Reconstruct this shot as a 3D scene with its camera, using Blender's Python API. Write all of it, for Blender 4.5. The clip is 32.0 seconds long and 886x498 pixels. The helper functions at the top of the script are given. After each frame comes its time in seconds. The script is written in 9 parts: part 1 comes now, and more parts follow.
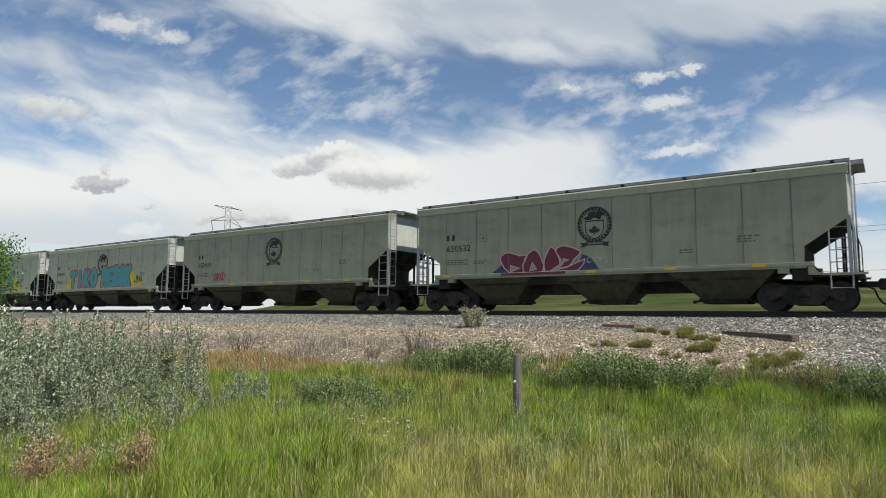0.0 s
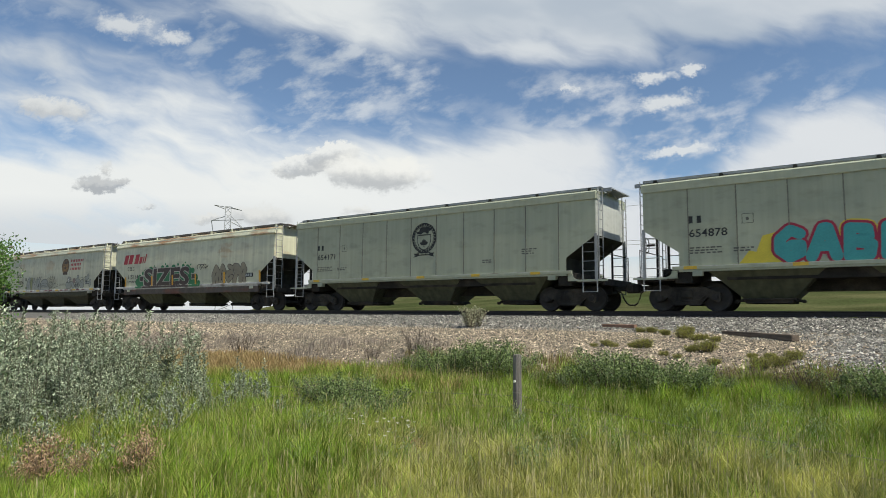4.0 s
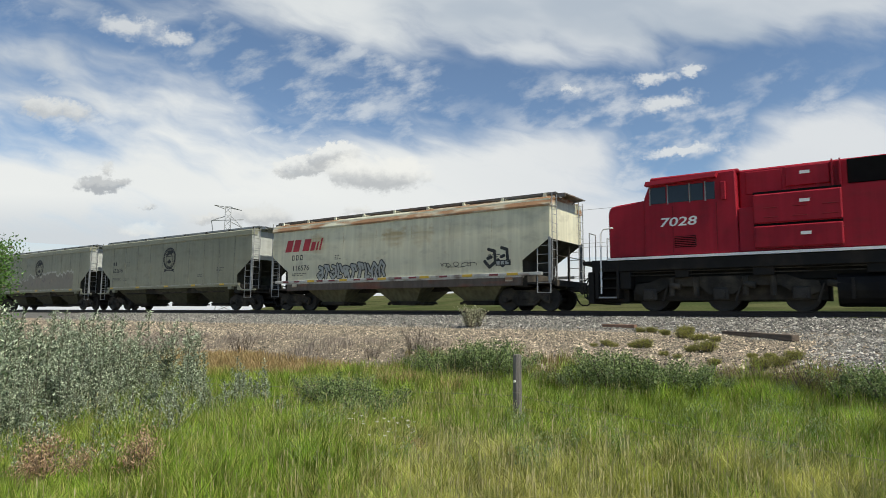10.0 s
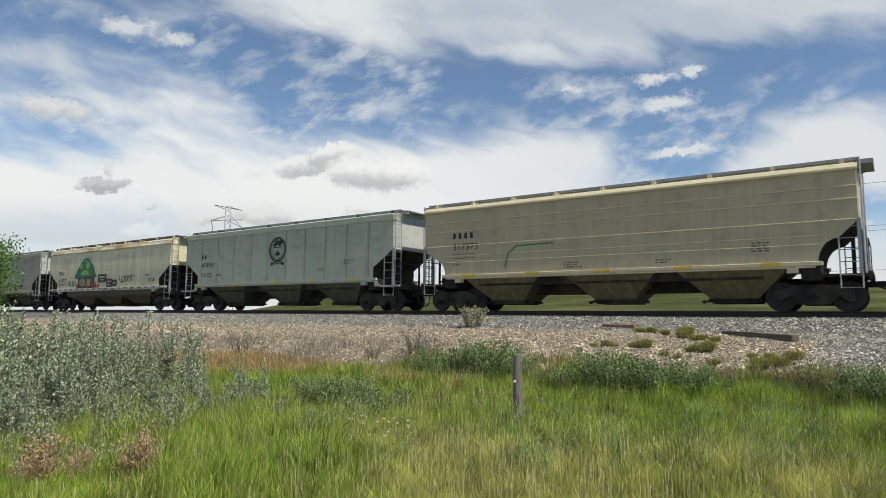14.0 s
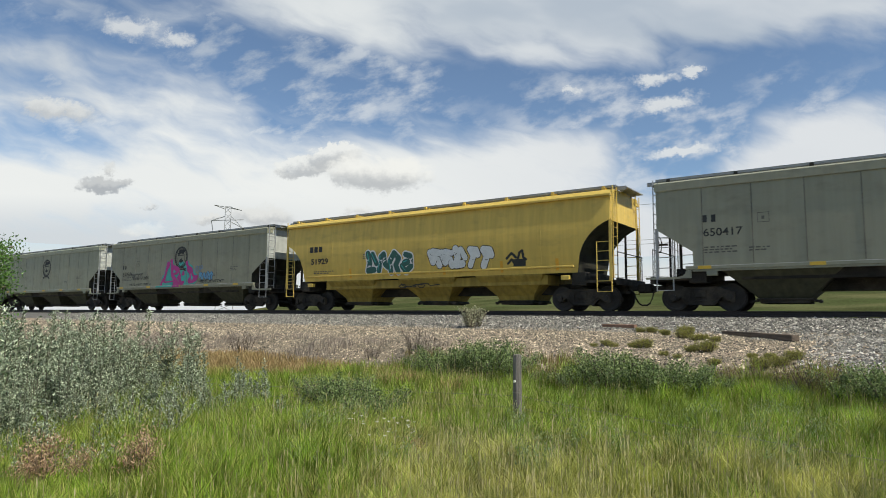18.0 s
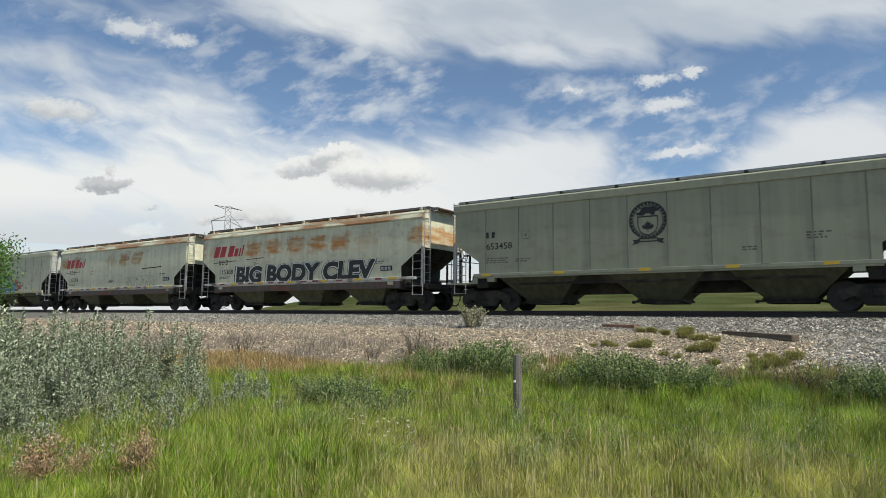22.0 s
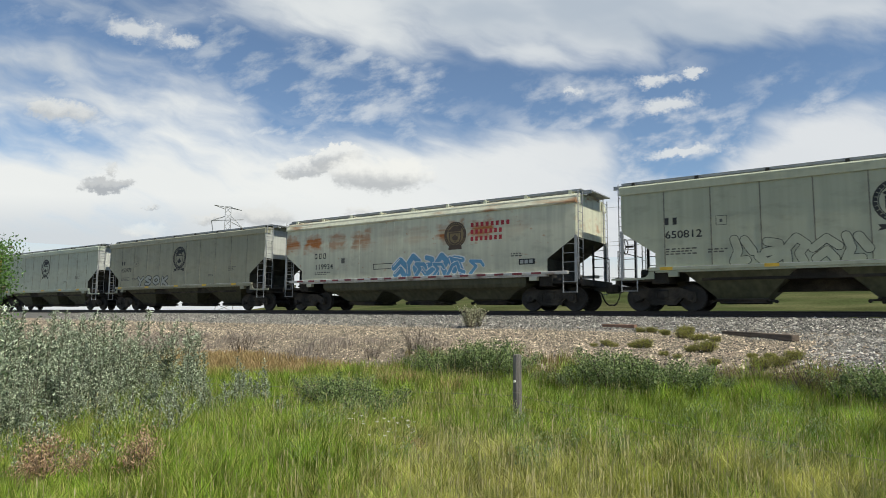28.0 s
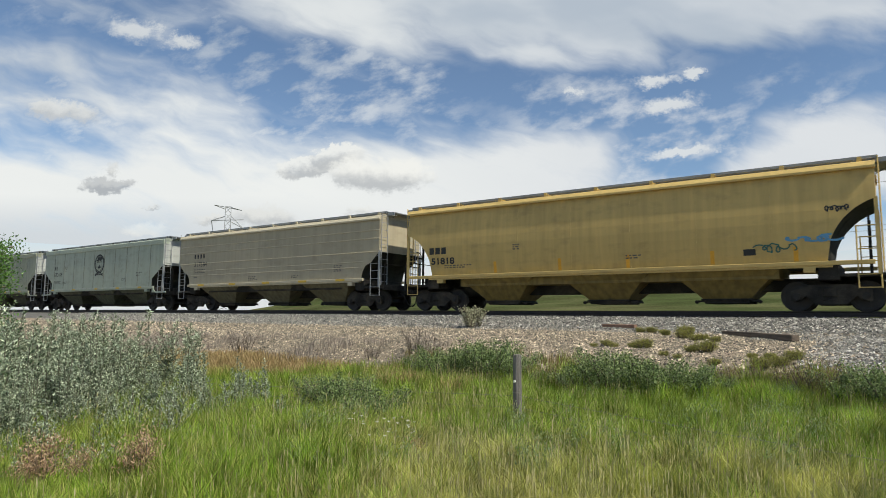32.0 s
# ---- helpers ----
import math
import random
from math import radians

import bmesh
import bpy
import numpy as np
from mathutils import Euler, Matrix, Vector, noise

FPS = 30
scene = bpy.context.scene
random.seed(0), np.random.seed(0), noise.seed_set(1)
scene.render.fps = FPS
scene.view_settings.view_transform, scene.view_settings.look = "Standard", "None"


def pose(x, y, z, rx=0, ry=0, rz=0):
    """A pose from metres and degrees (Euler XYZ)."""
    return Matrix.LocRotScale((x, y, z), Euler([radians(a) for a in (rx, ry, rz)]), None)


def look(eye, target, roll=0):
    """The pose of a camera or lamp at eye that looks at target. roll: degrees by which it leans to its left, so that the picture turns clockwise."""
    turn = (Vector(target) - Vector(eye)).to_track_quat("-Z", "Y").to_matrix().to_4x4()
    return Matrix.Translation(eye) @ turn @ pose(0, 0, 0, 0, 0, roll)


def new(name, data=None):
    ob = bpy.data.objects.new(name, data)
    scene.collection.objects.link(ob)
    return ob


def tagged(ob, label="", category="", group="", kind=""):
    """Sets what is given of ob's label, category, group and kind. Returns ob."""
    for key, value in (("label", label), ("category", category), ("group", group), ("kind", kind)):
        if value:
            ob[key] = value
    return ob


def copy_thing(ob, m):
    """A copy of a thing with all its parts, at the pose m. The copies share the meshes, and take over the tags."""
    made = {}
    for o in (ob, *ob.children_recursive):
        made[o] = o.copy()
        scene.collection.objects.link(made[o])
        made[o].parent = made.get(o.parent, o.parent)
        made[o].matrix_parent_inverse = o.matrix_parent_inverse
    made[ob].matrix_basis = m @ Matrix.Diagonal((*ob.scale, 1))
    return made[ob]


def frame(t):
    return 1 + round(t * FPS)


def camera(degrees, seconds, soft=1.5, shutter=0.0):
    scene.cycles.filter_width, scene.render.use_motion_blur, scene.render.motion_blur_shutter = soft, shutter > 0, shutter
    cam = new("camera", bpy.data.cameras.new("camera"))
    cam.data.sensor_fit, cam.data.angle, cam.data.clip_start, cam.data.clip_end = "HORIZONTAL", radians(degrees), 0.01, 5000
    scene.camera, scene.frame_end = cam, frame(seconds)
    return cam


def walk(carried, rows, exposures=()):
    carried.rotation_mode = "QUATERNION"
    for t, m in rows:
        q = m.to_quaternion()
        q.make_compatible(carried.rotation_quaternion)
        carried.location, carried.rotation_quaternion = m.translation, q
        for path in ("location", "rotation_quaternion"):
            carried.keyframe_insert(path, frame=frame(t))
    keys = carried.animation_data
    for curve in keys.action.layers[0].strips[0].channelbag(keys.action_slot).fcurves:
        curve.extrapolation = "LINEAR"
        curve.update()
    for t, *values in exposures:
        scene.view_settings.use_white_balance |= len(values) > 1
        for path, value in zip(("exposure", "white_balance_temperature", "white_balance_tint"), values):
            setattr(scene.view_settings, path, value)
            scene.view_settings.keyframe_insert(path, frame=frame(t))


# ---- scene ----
# Metres. The rail tops lie at z = 0, the track runs along x, the train goes towards +x.
EYE = Vector((0.0, -23.36, -0.26))
AIM = EYE + Vector((-math.sin(radians(35.22)) * math.cos(radians(6.09)), math.cos(radians(35.22)) * math.cos(radians(6.09)), math.sin(radians(6.09))))
cam = camera(70.0, 32.0, soft=0.5, shutter=0.06)
walk(cam, [(0, look(EYE, AIM, 0.5)), (32, look(EYE, AIM, 0.5))], exposures=[(0, 0.0, 6780, 7), (7.4, 0.0, 6780, 7), (8.6, -0.09, 6780, 7), (9.6, -0.06, 6780, 7), (10.4, 0.0, 6780, 7), (32, 0.0, 6780, 7)])

# ---- sky, sun ----
SUN_EL, SUN_AZ = radians(50), radians(-3)   # azimuth from +x towards +y


def nodes_of(tree):
    tree.nodes.clear()
    return tree.nodes, tree.links


def build_world():
    w = bpy.data.worlds.new("sky")
    scene.world = w
    w.use_nodes = True
    n, l = nodes_of(w.node_tree)
    out = n.new("ShaderNodeOutputWorld")
    sky = n.new("ShaderNodeTexSky")
    sky.sky_type, sky.sun_disc = "NISHITA", False
    sky.sun_elevation, sky.sun_rotation = SUN_EL, radians(90) - SUN_AZ
    sky.air_density, sky.dust_density, sky.ozone_density = 1.0, 0.0, 4.0
    sky.altitude = 500
    tc, sep, tex = n.new("ShaderNodeTexCoord"), n.new("ShaderNodeSeparateXYZ"), n.new("ShaderNodeTexNoise")
    l.new(tc.outputs["Generated"], sep.inputs[0]), l.new(tc.outputs["Generated"], tex.inputs["Vector"])
    tex.inputs["Scale"].default_value, tex.inputs["Detail"].default_value = 3.0, 6

    def ramp(v, a, b, c, d):
        r = n.new("ShaderNodeMapRange")
        r.interpolation_type = "SMOOTHSTEP"
        for i, k in enumerate((a, b, c, d), 1):
            r.inputs[i].default_value = k
        l.new(v, r.inputs[0])
        return r.outputs[0]
    low, high = ramp(sep.outputs[2], 0.06, 0.14, 1.0, 0.0), ramp(sep.outputs[2], 0.5, 0.62, 0.0, 1.0)
    cover = ramp(tex.outputs[0], 0.3, 0.8, 0.0, 0.8)
    mul, mx = n.new("ShaderNodeMath"), n.new("ShaderNodeMath")
    mul.operation, mx.operation = "MULTIPLY", "MAXIMUM"
    l.new(high, mul.inputs[0]), l.new(cover, mul.inputs[1]), l.new(mul.outputs[0], mx.inputs[0]), l.new(low, mx.inputs[1])
    bg, bg2, mix = n.new("ShaderNodeBackground"), n.new("ShaderNodeBackground"), n.new("ShaderNodeMixShader")
    bg.inputs[1].default_value = 0.118
    bg2.inputs[0].default_value, bg2.inputs[1].default_value = (0.90, 0.95, 1.0, 1), 0.78
    l.new(sky.outputs[0], bg.inputs[0])
    l.new(mx.outputs[0], mix.inputs[0]), l.new(bg.outputs[0], mix.inputs[1]), l.new(bg2.outputs[0], mix.inputs[2])
    l.new(mix.outputs[0], out.inputs[0])


build_world()
sun = new("sun", bpy.data.lights.new("sun", "SUN"))
sun.data.energy, sun.data.angle, sun.data.color = 5.0, radians(0.6), (1.0, 0.95, 0.87)
sun.matrix_basis = look((0, 0, 0), (-math.cos(SUN_EL) * math.cos(SUN_AZ), -math.cos(SUN_EL) * math.sin(SUN_AZ), -math.sin(SUN_EL)))


def cloud_material():
    """High streaks and small cumulus over the blue. Places are in a flat chart of the sky seen along the valley."""
    m = bpy.data.materials.new("clouds")
    m.use_nodes = True
    n, l = nodes_of(m.node_tree)
    out = n.new("ShaderNodeOutputMaterial")
    tc = n.new("ShaderNodeTexCoord")
    rig = look(EYE, AIM, 0.5).to_3x3()
    axes = [rig @ Vector(v) for v in ((1, 0, 0), (0, 1, 0), (0, 0, -1))]

    def math_node(op, a, b=None):
        k = n.new("ShaderNodeMath")
        k.operation = op
        for i, v in enumerate((a, b)):
            if v is None:
                continue
            if isinstance(v, (int, float)):
                k.inputs[i].default_value = v
            else:
                l.new(v, k.inputs[i])
        return k.outputs[0]

    def dot(v):
        k = n.new("ShaderNodeVectorMath")
        k.operation = "DOT_PRODUCT"
        l.new(tc.outputs["Object"], k.inputs[0])
        k.inputs[1].default_value = v
        return k.outputs["Value"]

    def ramp(v, a, b, c, d):
        r = n.new("ShaderNodeMapRange")
        r.interpolation_type = "SMOOTHSTEP"
        for i, k in enumerate((a, b, c, d), 1):
            r.inputs[i].default_value = k
        l.new(v, r.inputs[0])
        return r.outputs[0]
    r_, u_, f_ = (dot(v) for v in axes)
    a = math_node("ADD", math_node("MULTIPLY", math_node("DIVIDE", r_, f_), 11.2), 7.84)
    b = math_node("SUBTRACT", 4.41, math_node("MULTIPLY", math_node("DIVIDE", u_, f_), 11.2))
    comb = n.new("ShaderNodeCombineXYZ")
    l.new(a, comb.inputs[0]), l.new(b, comb.inputs[1])

    def noise_of(vec, scale, detail, stretch=(1, 1, 1), turn=0.0, rough=0.55, off=0.0):
        mp, t = n.new("ShaderNodeMapping"), n.new("ShaderNodeTexNoise")
        mp.vector_type = "TEXTURE"
        mp.inputs["Scale"].default_value, mp.inputs["Rotation"].default_value, mp.inputs["Location"].default_value = [1 / k for k in stretch], (0, 0, radians(turn)), (off, off, 0)
        t.inputs["Scale"].default_value, t.inputs["Detail"].default_value, t.inputs["Roughness"].default_value = scale, detail, rough
        l.new(vec, mp.inputs[0]), l.new(mp.outputs[0], t.inputs["Vector"])
        return t
    wob = noise_of(comb.outputs[0], 0.7, 2)
    warp = n.new("ShaderNodeVectorMath")
    warp.operation = "MULTIPLY_ADD"
    sub = n.new("ShaderNodeVectorMath")
    sub.operation = "SUBTRACT"
    l.new(wob.outputs["Color"], sub.inputs[0])
    sub.inputs[1].default_value = (0.5, 0.5, 0.5)
    l.new(sub.outputs[0], warp.inputs[0])
    warp.inputs[1].default_value = (0.8, 0.6, 0)
    l.new(comb.outputs[0], warp.inputs[2])

    def blob(x, y, rx, ry, turn, vec):
        mp, g = n.new("ShaderNodeMapping"), n.new("ShaderNodeTexGradient")
        mp.vector_type, g.gradient_type = "TEXTURE", "SPHERICAL"
        mp.inputs["Location"].default_value, mp.inputs["Rotation"].default_value, mp.inputs["Scale"].default_value = (x, y, 0), (0, 0, radians(turn)), (rx, ry, 1)
        l.new(vec, mp.inputs[0]), l.new(mp.outputs[0], g.inputs[0])
        return g.outputs[1], mp.outputs[0]
    total = ramp(b, 1.9, 3.3, 0.08, 1.15)
    for x, y, rx, ry, turn, w in ((9.0, -0.2, 8.5, 1.75, 4, 1.5), (14.2, 0.1, 4.5, 1.1, 8, 0.7), (2.8, 2.15, 5.2, 1.2, 14, 0.5), (0.3, 0.7, 3.6, 1.3, -5, 0.62), (14.9, 2.5, 2.9, 1.1, -8, 1.1), (10.9, 2.05, 1.7, 0.4, 22, 0.7), (6.3, 1.25, 0.8, 0.35, 15, 0.6), (7.2, 2.0, 1.4, 0.5, 14, 0.5), (9.0, 2.7, 2.6, 0.8, 5, 0.6),
                                  (5.0, 1.1, 2.4, 0.7, 14, -1.25), (11.9, 2.3, 1.2, 0.9, -20, -0.6), (14.6, 3.75, 2.4, 0.9, 0, -1.5), (12.1, 3.2, 0.9, 0.7, 0, -0.6), (8.6, 1.75, 3.4, 0.9, 4, -0.7), (12.2, 1.6, 3.0, 1.2, -4, -0.75), (11.9, 2.95, 1.8, 1.0, -12, -1.5), (0.4, 1.35, 1.3, 0.35, 5, -0.6), (3.5, 0.75, 0.9, 0.4, 20, -0.4), (15.2, 1.45, 1.8, 0.5, -8, -0.5), (6.5, 2.45, 1.6, 0.4, 10, -0.35), (15.0, 3.45, 2.0, 0.4, 0, -0.3), (0.6, 0.1, 2.8, 1.0, 0, -0.45), (14.0, 1.0, 3.2, 0.6, -6, -0.55), (15.5, 0.5, 2.6, 0.8, 0, -0.6)):
        total = math_node("ADD", total, math_node("MULTIPLY", blob(x, y, rx, ry, turn, warp.outputs[0])[0], w))
    streak = noise_of(warp.outputs[0], 0.6, 7, (0.45, 1.5, 1), 15, 0.5)
    puffn = noise_of(comb.outputs[0], 1.9, 8, (0.8, 1.2, 1), 0, 0.6, 4.0)
    total = math_node("ADD", total, math_node("MULTIPLY", math_node("SUBTRACT", streak.outputs[0], 0.5), 2.0))
    wisp = noise_of(warp.outputs[0], 0.9, 7, (0.6, 1.5, 1), 20, 0.52, 31.0)
    total = math_node("ADD", total, math_node("MULTIPLY", math_node("SUBTRACT", wisp.outputs[0], 0.5), 1.9))
    total = math_node("ADD", total, math_node("MULTIPLY", math_node("SUBTRACT", puffn.outputs[0], 0.5), 0.15))
    veil = ramp(total, -0.1, 1.15, 0.02, 1.0)
    fibre = noise_of(comb.outputs[0], 1.5, 9, (0.7, 1.3, 1), -14, 0.58, 47.0)
    patchy = noise_of(comb.outputs[0], 0.5, 3, (0.6, 1.0, 1), 10, 0.5, 61.0)
    thin = math_node("MULTIPLY", ramp(fibre.outputs[0], 0.42, 0.68, 0.0, 0.70), ramp(patchy.outputs[0], 0.32, 0.58, 0.1, 1.0))
    veil = math_node("MAXIMUM", veil, thin)
    shade = noise_of(warp.outputs[0], 0.45, 4, (0.6, 1.5, 1), 8, 0.5, 13.0)
    up = ramp(b, 0.3, 2.8, 0.0, 1.0)
    grey = math_node("MULTIPLY", ramp(shade.outputs[0], 0.3, 0.68, 0.3, 1.0), ramp(up, 0.0, 1.0, 0.9, 0.1))
    low_grey = math_node("MULTIPLY", ramp(b, 3.2, 4.2, 0.0, 0.5), ramp(a, 2.0, 9.0, 1.0, 0.0))
    grey = math_node("MAXIMUM", grey, low_grey)

    def mix(f, p, q):
        k = n.new("ShaderNodeMix")
        k.data_type = "RGBA"
        l.new(f, k.inputs[0])
        for i, c in ((6, p), (7, q)):
            if isinstance(c, tuple):
                k.inputs[i].default_value = (*c, 1)
            else:
                l.new(c, k.inputs[i])
        return k.outputs[2]
    bright = mix(ramp(a, 5.0, 12.0, 0.0, 1.0), (0.86, 0.885, 0.91), (0.73, 0.765, 0.83))
    color = mix(grey, bright, (0.41, 0.485, 0.60))
    # small cumulus: bright above, grey below
    lump = noise_of(comb.outputs[0], 2.9, 10, (1, 1.2, 1), 0, 0.68, 2.0)
    w2 = n.new("ShaderNodeVectorMath")
    w2.operation = "MULTIPLY_ADD"
    s2 = n.new("ShaderNodeVectorMath")
    s2.operation = "SUBTRACT"
    l.new(lump.outputs["Color"], s2.inputs[0])
    s2.inputs[1].default_value = (0.5, 0.5, 0.5)
    l.new(s2.outputs[0], w2.inputs[0])
    w2.inputs[1].default_value = (0.85, 0.62, 0)
    l.new(comb.outputs[0], w2.inputs[2])
    w3 = n.new("ShaderNodeVectorMath")
    w3.operation = "MULTIPLY_ADD"
    l.new(s2.outputs[0], w3.inputs[0])
    w3.inputs[1].default_value = (0.75, 0.5, 0)
    l.new(comb.outputs[0], w3.inputs[2])
    for x, y, rx, ry, turn, dark in ((2.25, 0.42, 0.78, 0.34, 10, 0.2), (2.95, 0.66, 0.6, 0.22, 5, 0.2), (0.9, 1.9, 1.1, 0.36, 6, 0.75), (1.78, 3.27, 0.62, 0.18, -5, 1.1), (1.85, 3.0, 0.16, 0.13, 0, 0.7), (5.35, 2.92, 0.62, 0.24, -6, 0.82), (5.85, 2.72, 0.66, 0.28, -4, 0.81), (6.68, 3.05, 1.1, 0.42, 3, 0.81), (10.05, 1.52, 0.48, 0.18, 4, 0.0),
                                     (11.55, 1.37, 0.55, 0.18, -4, 0.05), (12.25, 1.22, 0.32, 0.14, -25, 0.0), (11.8, 1.80, 0.85, 0.22, -8, 0.1), (12.1, 2.66, 1.0, 0.17, -9, 0.05), (4.6, 3.82, 0.75, 0.26, 4, 0.75), (2.55, 4.05, 0.6, 0.16, 0, 0.2), (3.6, 3.85, 0.4, 0.12, 0, 0.7), (6.35, 3.7, 0.35, 0.14, 0, 0.5), (2.6, 3.66, 0.2, 0.06, 0, 0.8), (14.3, 3.55, 0.6, 0.16, 0, 0.05), (14.9, 3.9, 0.8, 0.18, 0, 0.2)):
        g, local = blob(x, y, rx, ry, turn, w3.outputs[0])
        soft = math_node("ADD", g, math_node("MULTIPLY", math_node("SUBTRACT", puffn.outputs[0], 0.5), 0.9 if dark > 0.8 else 1.3))
        mask = math_node("MULTIPLY", ramp(soft, 0.02, 0.4 if dark > 0.8 else 0.7, 0.0, 0.92 if dark > 0.3 else 0.76), ramp(g, 0.0, 0.2, 0.0, 1.0))
        sp = n.new("ShaderNodeSeparateXYZ")
        l.new(local, sp.inputs[0])
        under = ramp(sp.outputs[1], -0.3 if dark > 0.8 else -0.35, 0.55 if dark > 0.8 else 0.55, (0.7 if dark > 1 else 0.0) if dark > 0.8 else 0.35 * dark, dark)
        color = mix(mask, color, mix(under, (0.88, 0.89, 0.89), (0.40, 0.43, 0.48)))
        veil = math_node("MAXIMUM", veil, mask)
    em, tr, mx = n.new("ShaderNodeEmission"), n.new("ShaderNodeBsdfTransparent"), n.new("ShaderNodeMixShader")
    l.new(color, em.inputs[0])
    l.new(veil, mx.inputs[0]), l.new(tr.outputs[0], mx.inputs[1]), l.new(em.outputs[0], mx.inputs[2]), l.new(mx.outputs[0], out.inputs[0])
    return m


def build_clouds():
    """A flat cloud layer 420 m up, out over the far side of the track."""
    rs = [560 * 1.19 ** i for i in range(13)]
    az = [radians(a) for a in range(-92, 22, 4)]
    verts = [(r * math.sin(a), r * math.cos(a), 420.0) for r in rs for a in az]
    k = len(az)
    me = bpy.data.meshes.new("backdrop_clouds")
    me.from_pydata(verts, [], [(j * k + i, j * k + i + 1, (j + 1) * k + i + 1, (j + 1) * k + i) for j in range(len(rs) - 1) for i in range(k - 1)])
    me.materials.append(cloud_material())
    ob = new("backdrop_clouds", me)
    ob.location = EYE
    return tagged(ob, "broken white and grey clouds drifting over blue sky", "clouds", kind="structure")


clouds = build_clouds()

# ---- materials ----
def mat(name, color, rough=0.7, metal=0.0, var=0.25, scale=4.0, fine=60.0, bump=0.0, stretch=(1, 1, 1), second=None, amount=0.0, amount_scale=1.2, rnd=0.0, coords="Object", gloss=0.5):
    """Base colour with two scales of variation, an optional second colour in stains, and fine relief."""
    m = bpy.data.materials.new(name)
    m.use_nodes = True
    n, l = nodes_of(m.node_tree)
    out, bsdf = n.new("ShaderNodeOutputMaterial"), n.new("ShaderNodeBsdfPrincipled")
    l.new(bsdf.outputs[0], out.inputs[0])
    bsdf.inputs["Roughness"].default_value, bsdf.inputs["Metallic"].default_value = rough, metal
    bsdf.inputs["Specular IOR Level"].default_value = gloss
    tc, mp = n.new("ShaderNodeTexCoord"), n.new("ShaderNodeMapping")
    mp.inputs["Scale"].default_value = stretch
    l.new(tc.outputs[coords], mp.inputs[0])

    def noise_tex(sc, detail=5):
        t = n.new("ShaderNodeTexNoise")
        t.inputs["Scale"].default_value, t.inputs["Detail"].default_value = sc, detail
        l.new(mp.outputs[0], t.inputs["Vector"])
        return t
    big, small = noise_tex(scale), noise_tex(fine, 3)
    add = n.new("ShaderNodeMath")
    add.operation = "ADD"
    l.new(big.outputs[0], add.inputs[0]), l.new(small.outputs[0], add.inputs[1])
    rng = n.new("ShaderNodeMapRange")
    rng.inputs[1].default_value, rng.inputs[2].default_value = 0.7, 1.3
    rng.inputs[3].default_value, rng.inputs[4].default_value = 1 - var, 1 + var
    l.new(add.outputs[0], rng.inputs[0])
    value = rng.outputs[0]
    if rnd:
        oi, r2, mul = n.new("ShaderNodeObjectInfo"), n.new("ShaderNodeMapRange"), n.new("ShaderNodeMath")
        r2.inputs[3].default_value, r2.inputs[4].default_value = 1 - rnd, 1 + rnd
        mul.operation = "MULTIPLY"
        l.new(oi.outputs["Random"], r2.inputs[0]), l.new(r2.outputs[0], mul.inputs[0]), l.new(value, mul.inputs[1])
        value = mul.outputs[0]
    col = n.new("ShaderNodeRGB")
    col.outputs[0].default_value = (*color, 1)
    base = col.outputs[0]
    if second:
        mix, st, ramp = n.new("ShaderNodeMix"), noise_tex(amount_scale, 6), n.new("ShaderNodeMapRange")
        mix.data_type = "RGBA"
        ramp.inputs[1].default_value, ramp.inputs[2].default_value = 0.62 - 0.3 * amount, 0.78 - 0.3 * amount
        l.new(st.outputs[0], ramp.inputs[0]), l.new(ramp.outputs[0], mix.inputs[0]), l.new(base, mix.inputs[6])
        mix.inputs[7].default_value = (*second, 1)
        base = mix.outputs[2]
    tint = n.new("ShaderNodeVectorMath")
    tint.operation = "SCALE"
    l.new(base, tint.inputs[0]), l.new(value, tint.inputs["Scale"])
    l.new(tint.outputs[0], bsdf.inputs["Base Color"])
    if bump:
        b = n.new("ShaderNodeBump")
        b.inputs["Strength"].default_value, b.inputs["Distance"].default_value = 0.6, bump
        l.new(small.outputs[0], b.inputs["Height"]), l.new(b.outputs[0], bsdf.inputs["Normal"])
    return m


M = {}
M["gravel"] = mat("gravel", (0.22, 0.185, 0.135), 0.9, var=0.4, scale=1.3, fine=24, bump=0.03, second=(0.30, 0.24, 0.18), amount=0.5, amount_scale=0.35, gloss=0.1)
M["ballast"] = mat("ballast_bed", (0.12, 0.115, 0.105), 0.9, var=0.4, scale=6, fine=30, bump=0.04)
M["soil"] = mat("soil", (0.10, 0.10, 0.04), 0.95, var=0.4, scale=0.6, fine=14, bump=0.03, second=(0.24, 0.22, 0.09), amount=0.5, amount_scale=0.25)
M["steel"] = mat("rail_steel", (0.045, 0.034, 0.028), 0.65, 0.2, var=0.2)
M["tie"] = mat("tie_wood", (0.10, 0.08, 0.065), 0.9, var=0.35, scale=3, fine=40, stretch=(6, 1, 6), rnd=0.3)
M["under"] = mat("grimy_steel", (0.032, 0.030, 0.026), 0.85, 0.0, var=0.4, scale=3, second=(0.070, 0.060, 0.047), amount=0.45, gloss=0.2)
# Dark colour holds both grime and the shade under the car ends.
M["slope_grime_shade"] = mat("slope_grime_shade", (0.042, 0.041, 0.030), 0.85, var=0.4, scale=2, second=(0.02, 0.019, 0.015), amount=0.5, gloss=0.2)
M["wheel"] = mat("wheel_steel", (0.042, 0.038, 0.033), 0.65, 0.0, gloss=0.25, var=0.3)
M["galv"] = mat("galvanised_steel", (0.30, 0.31, 0.31), 0.55, 0.4, var=0.2)
M["yellow_patch"] = mat("reflective_yellow", (0.62, 0.40, 0.04), 0.5, var=0.15)
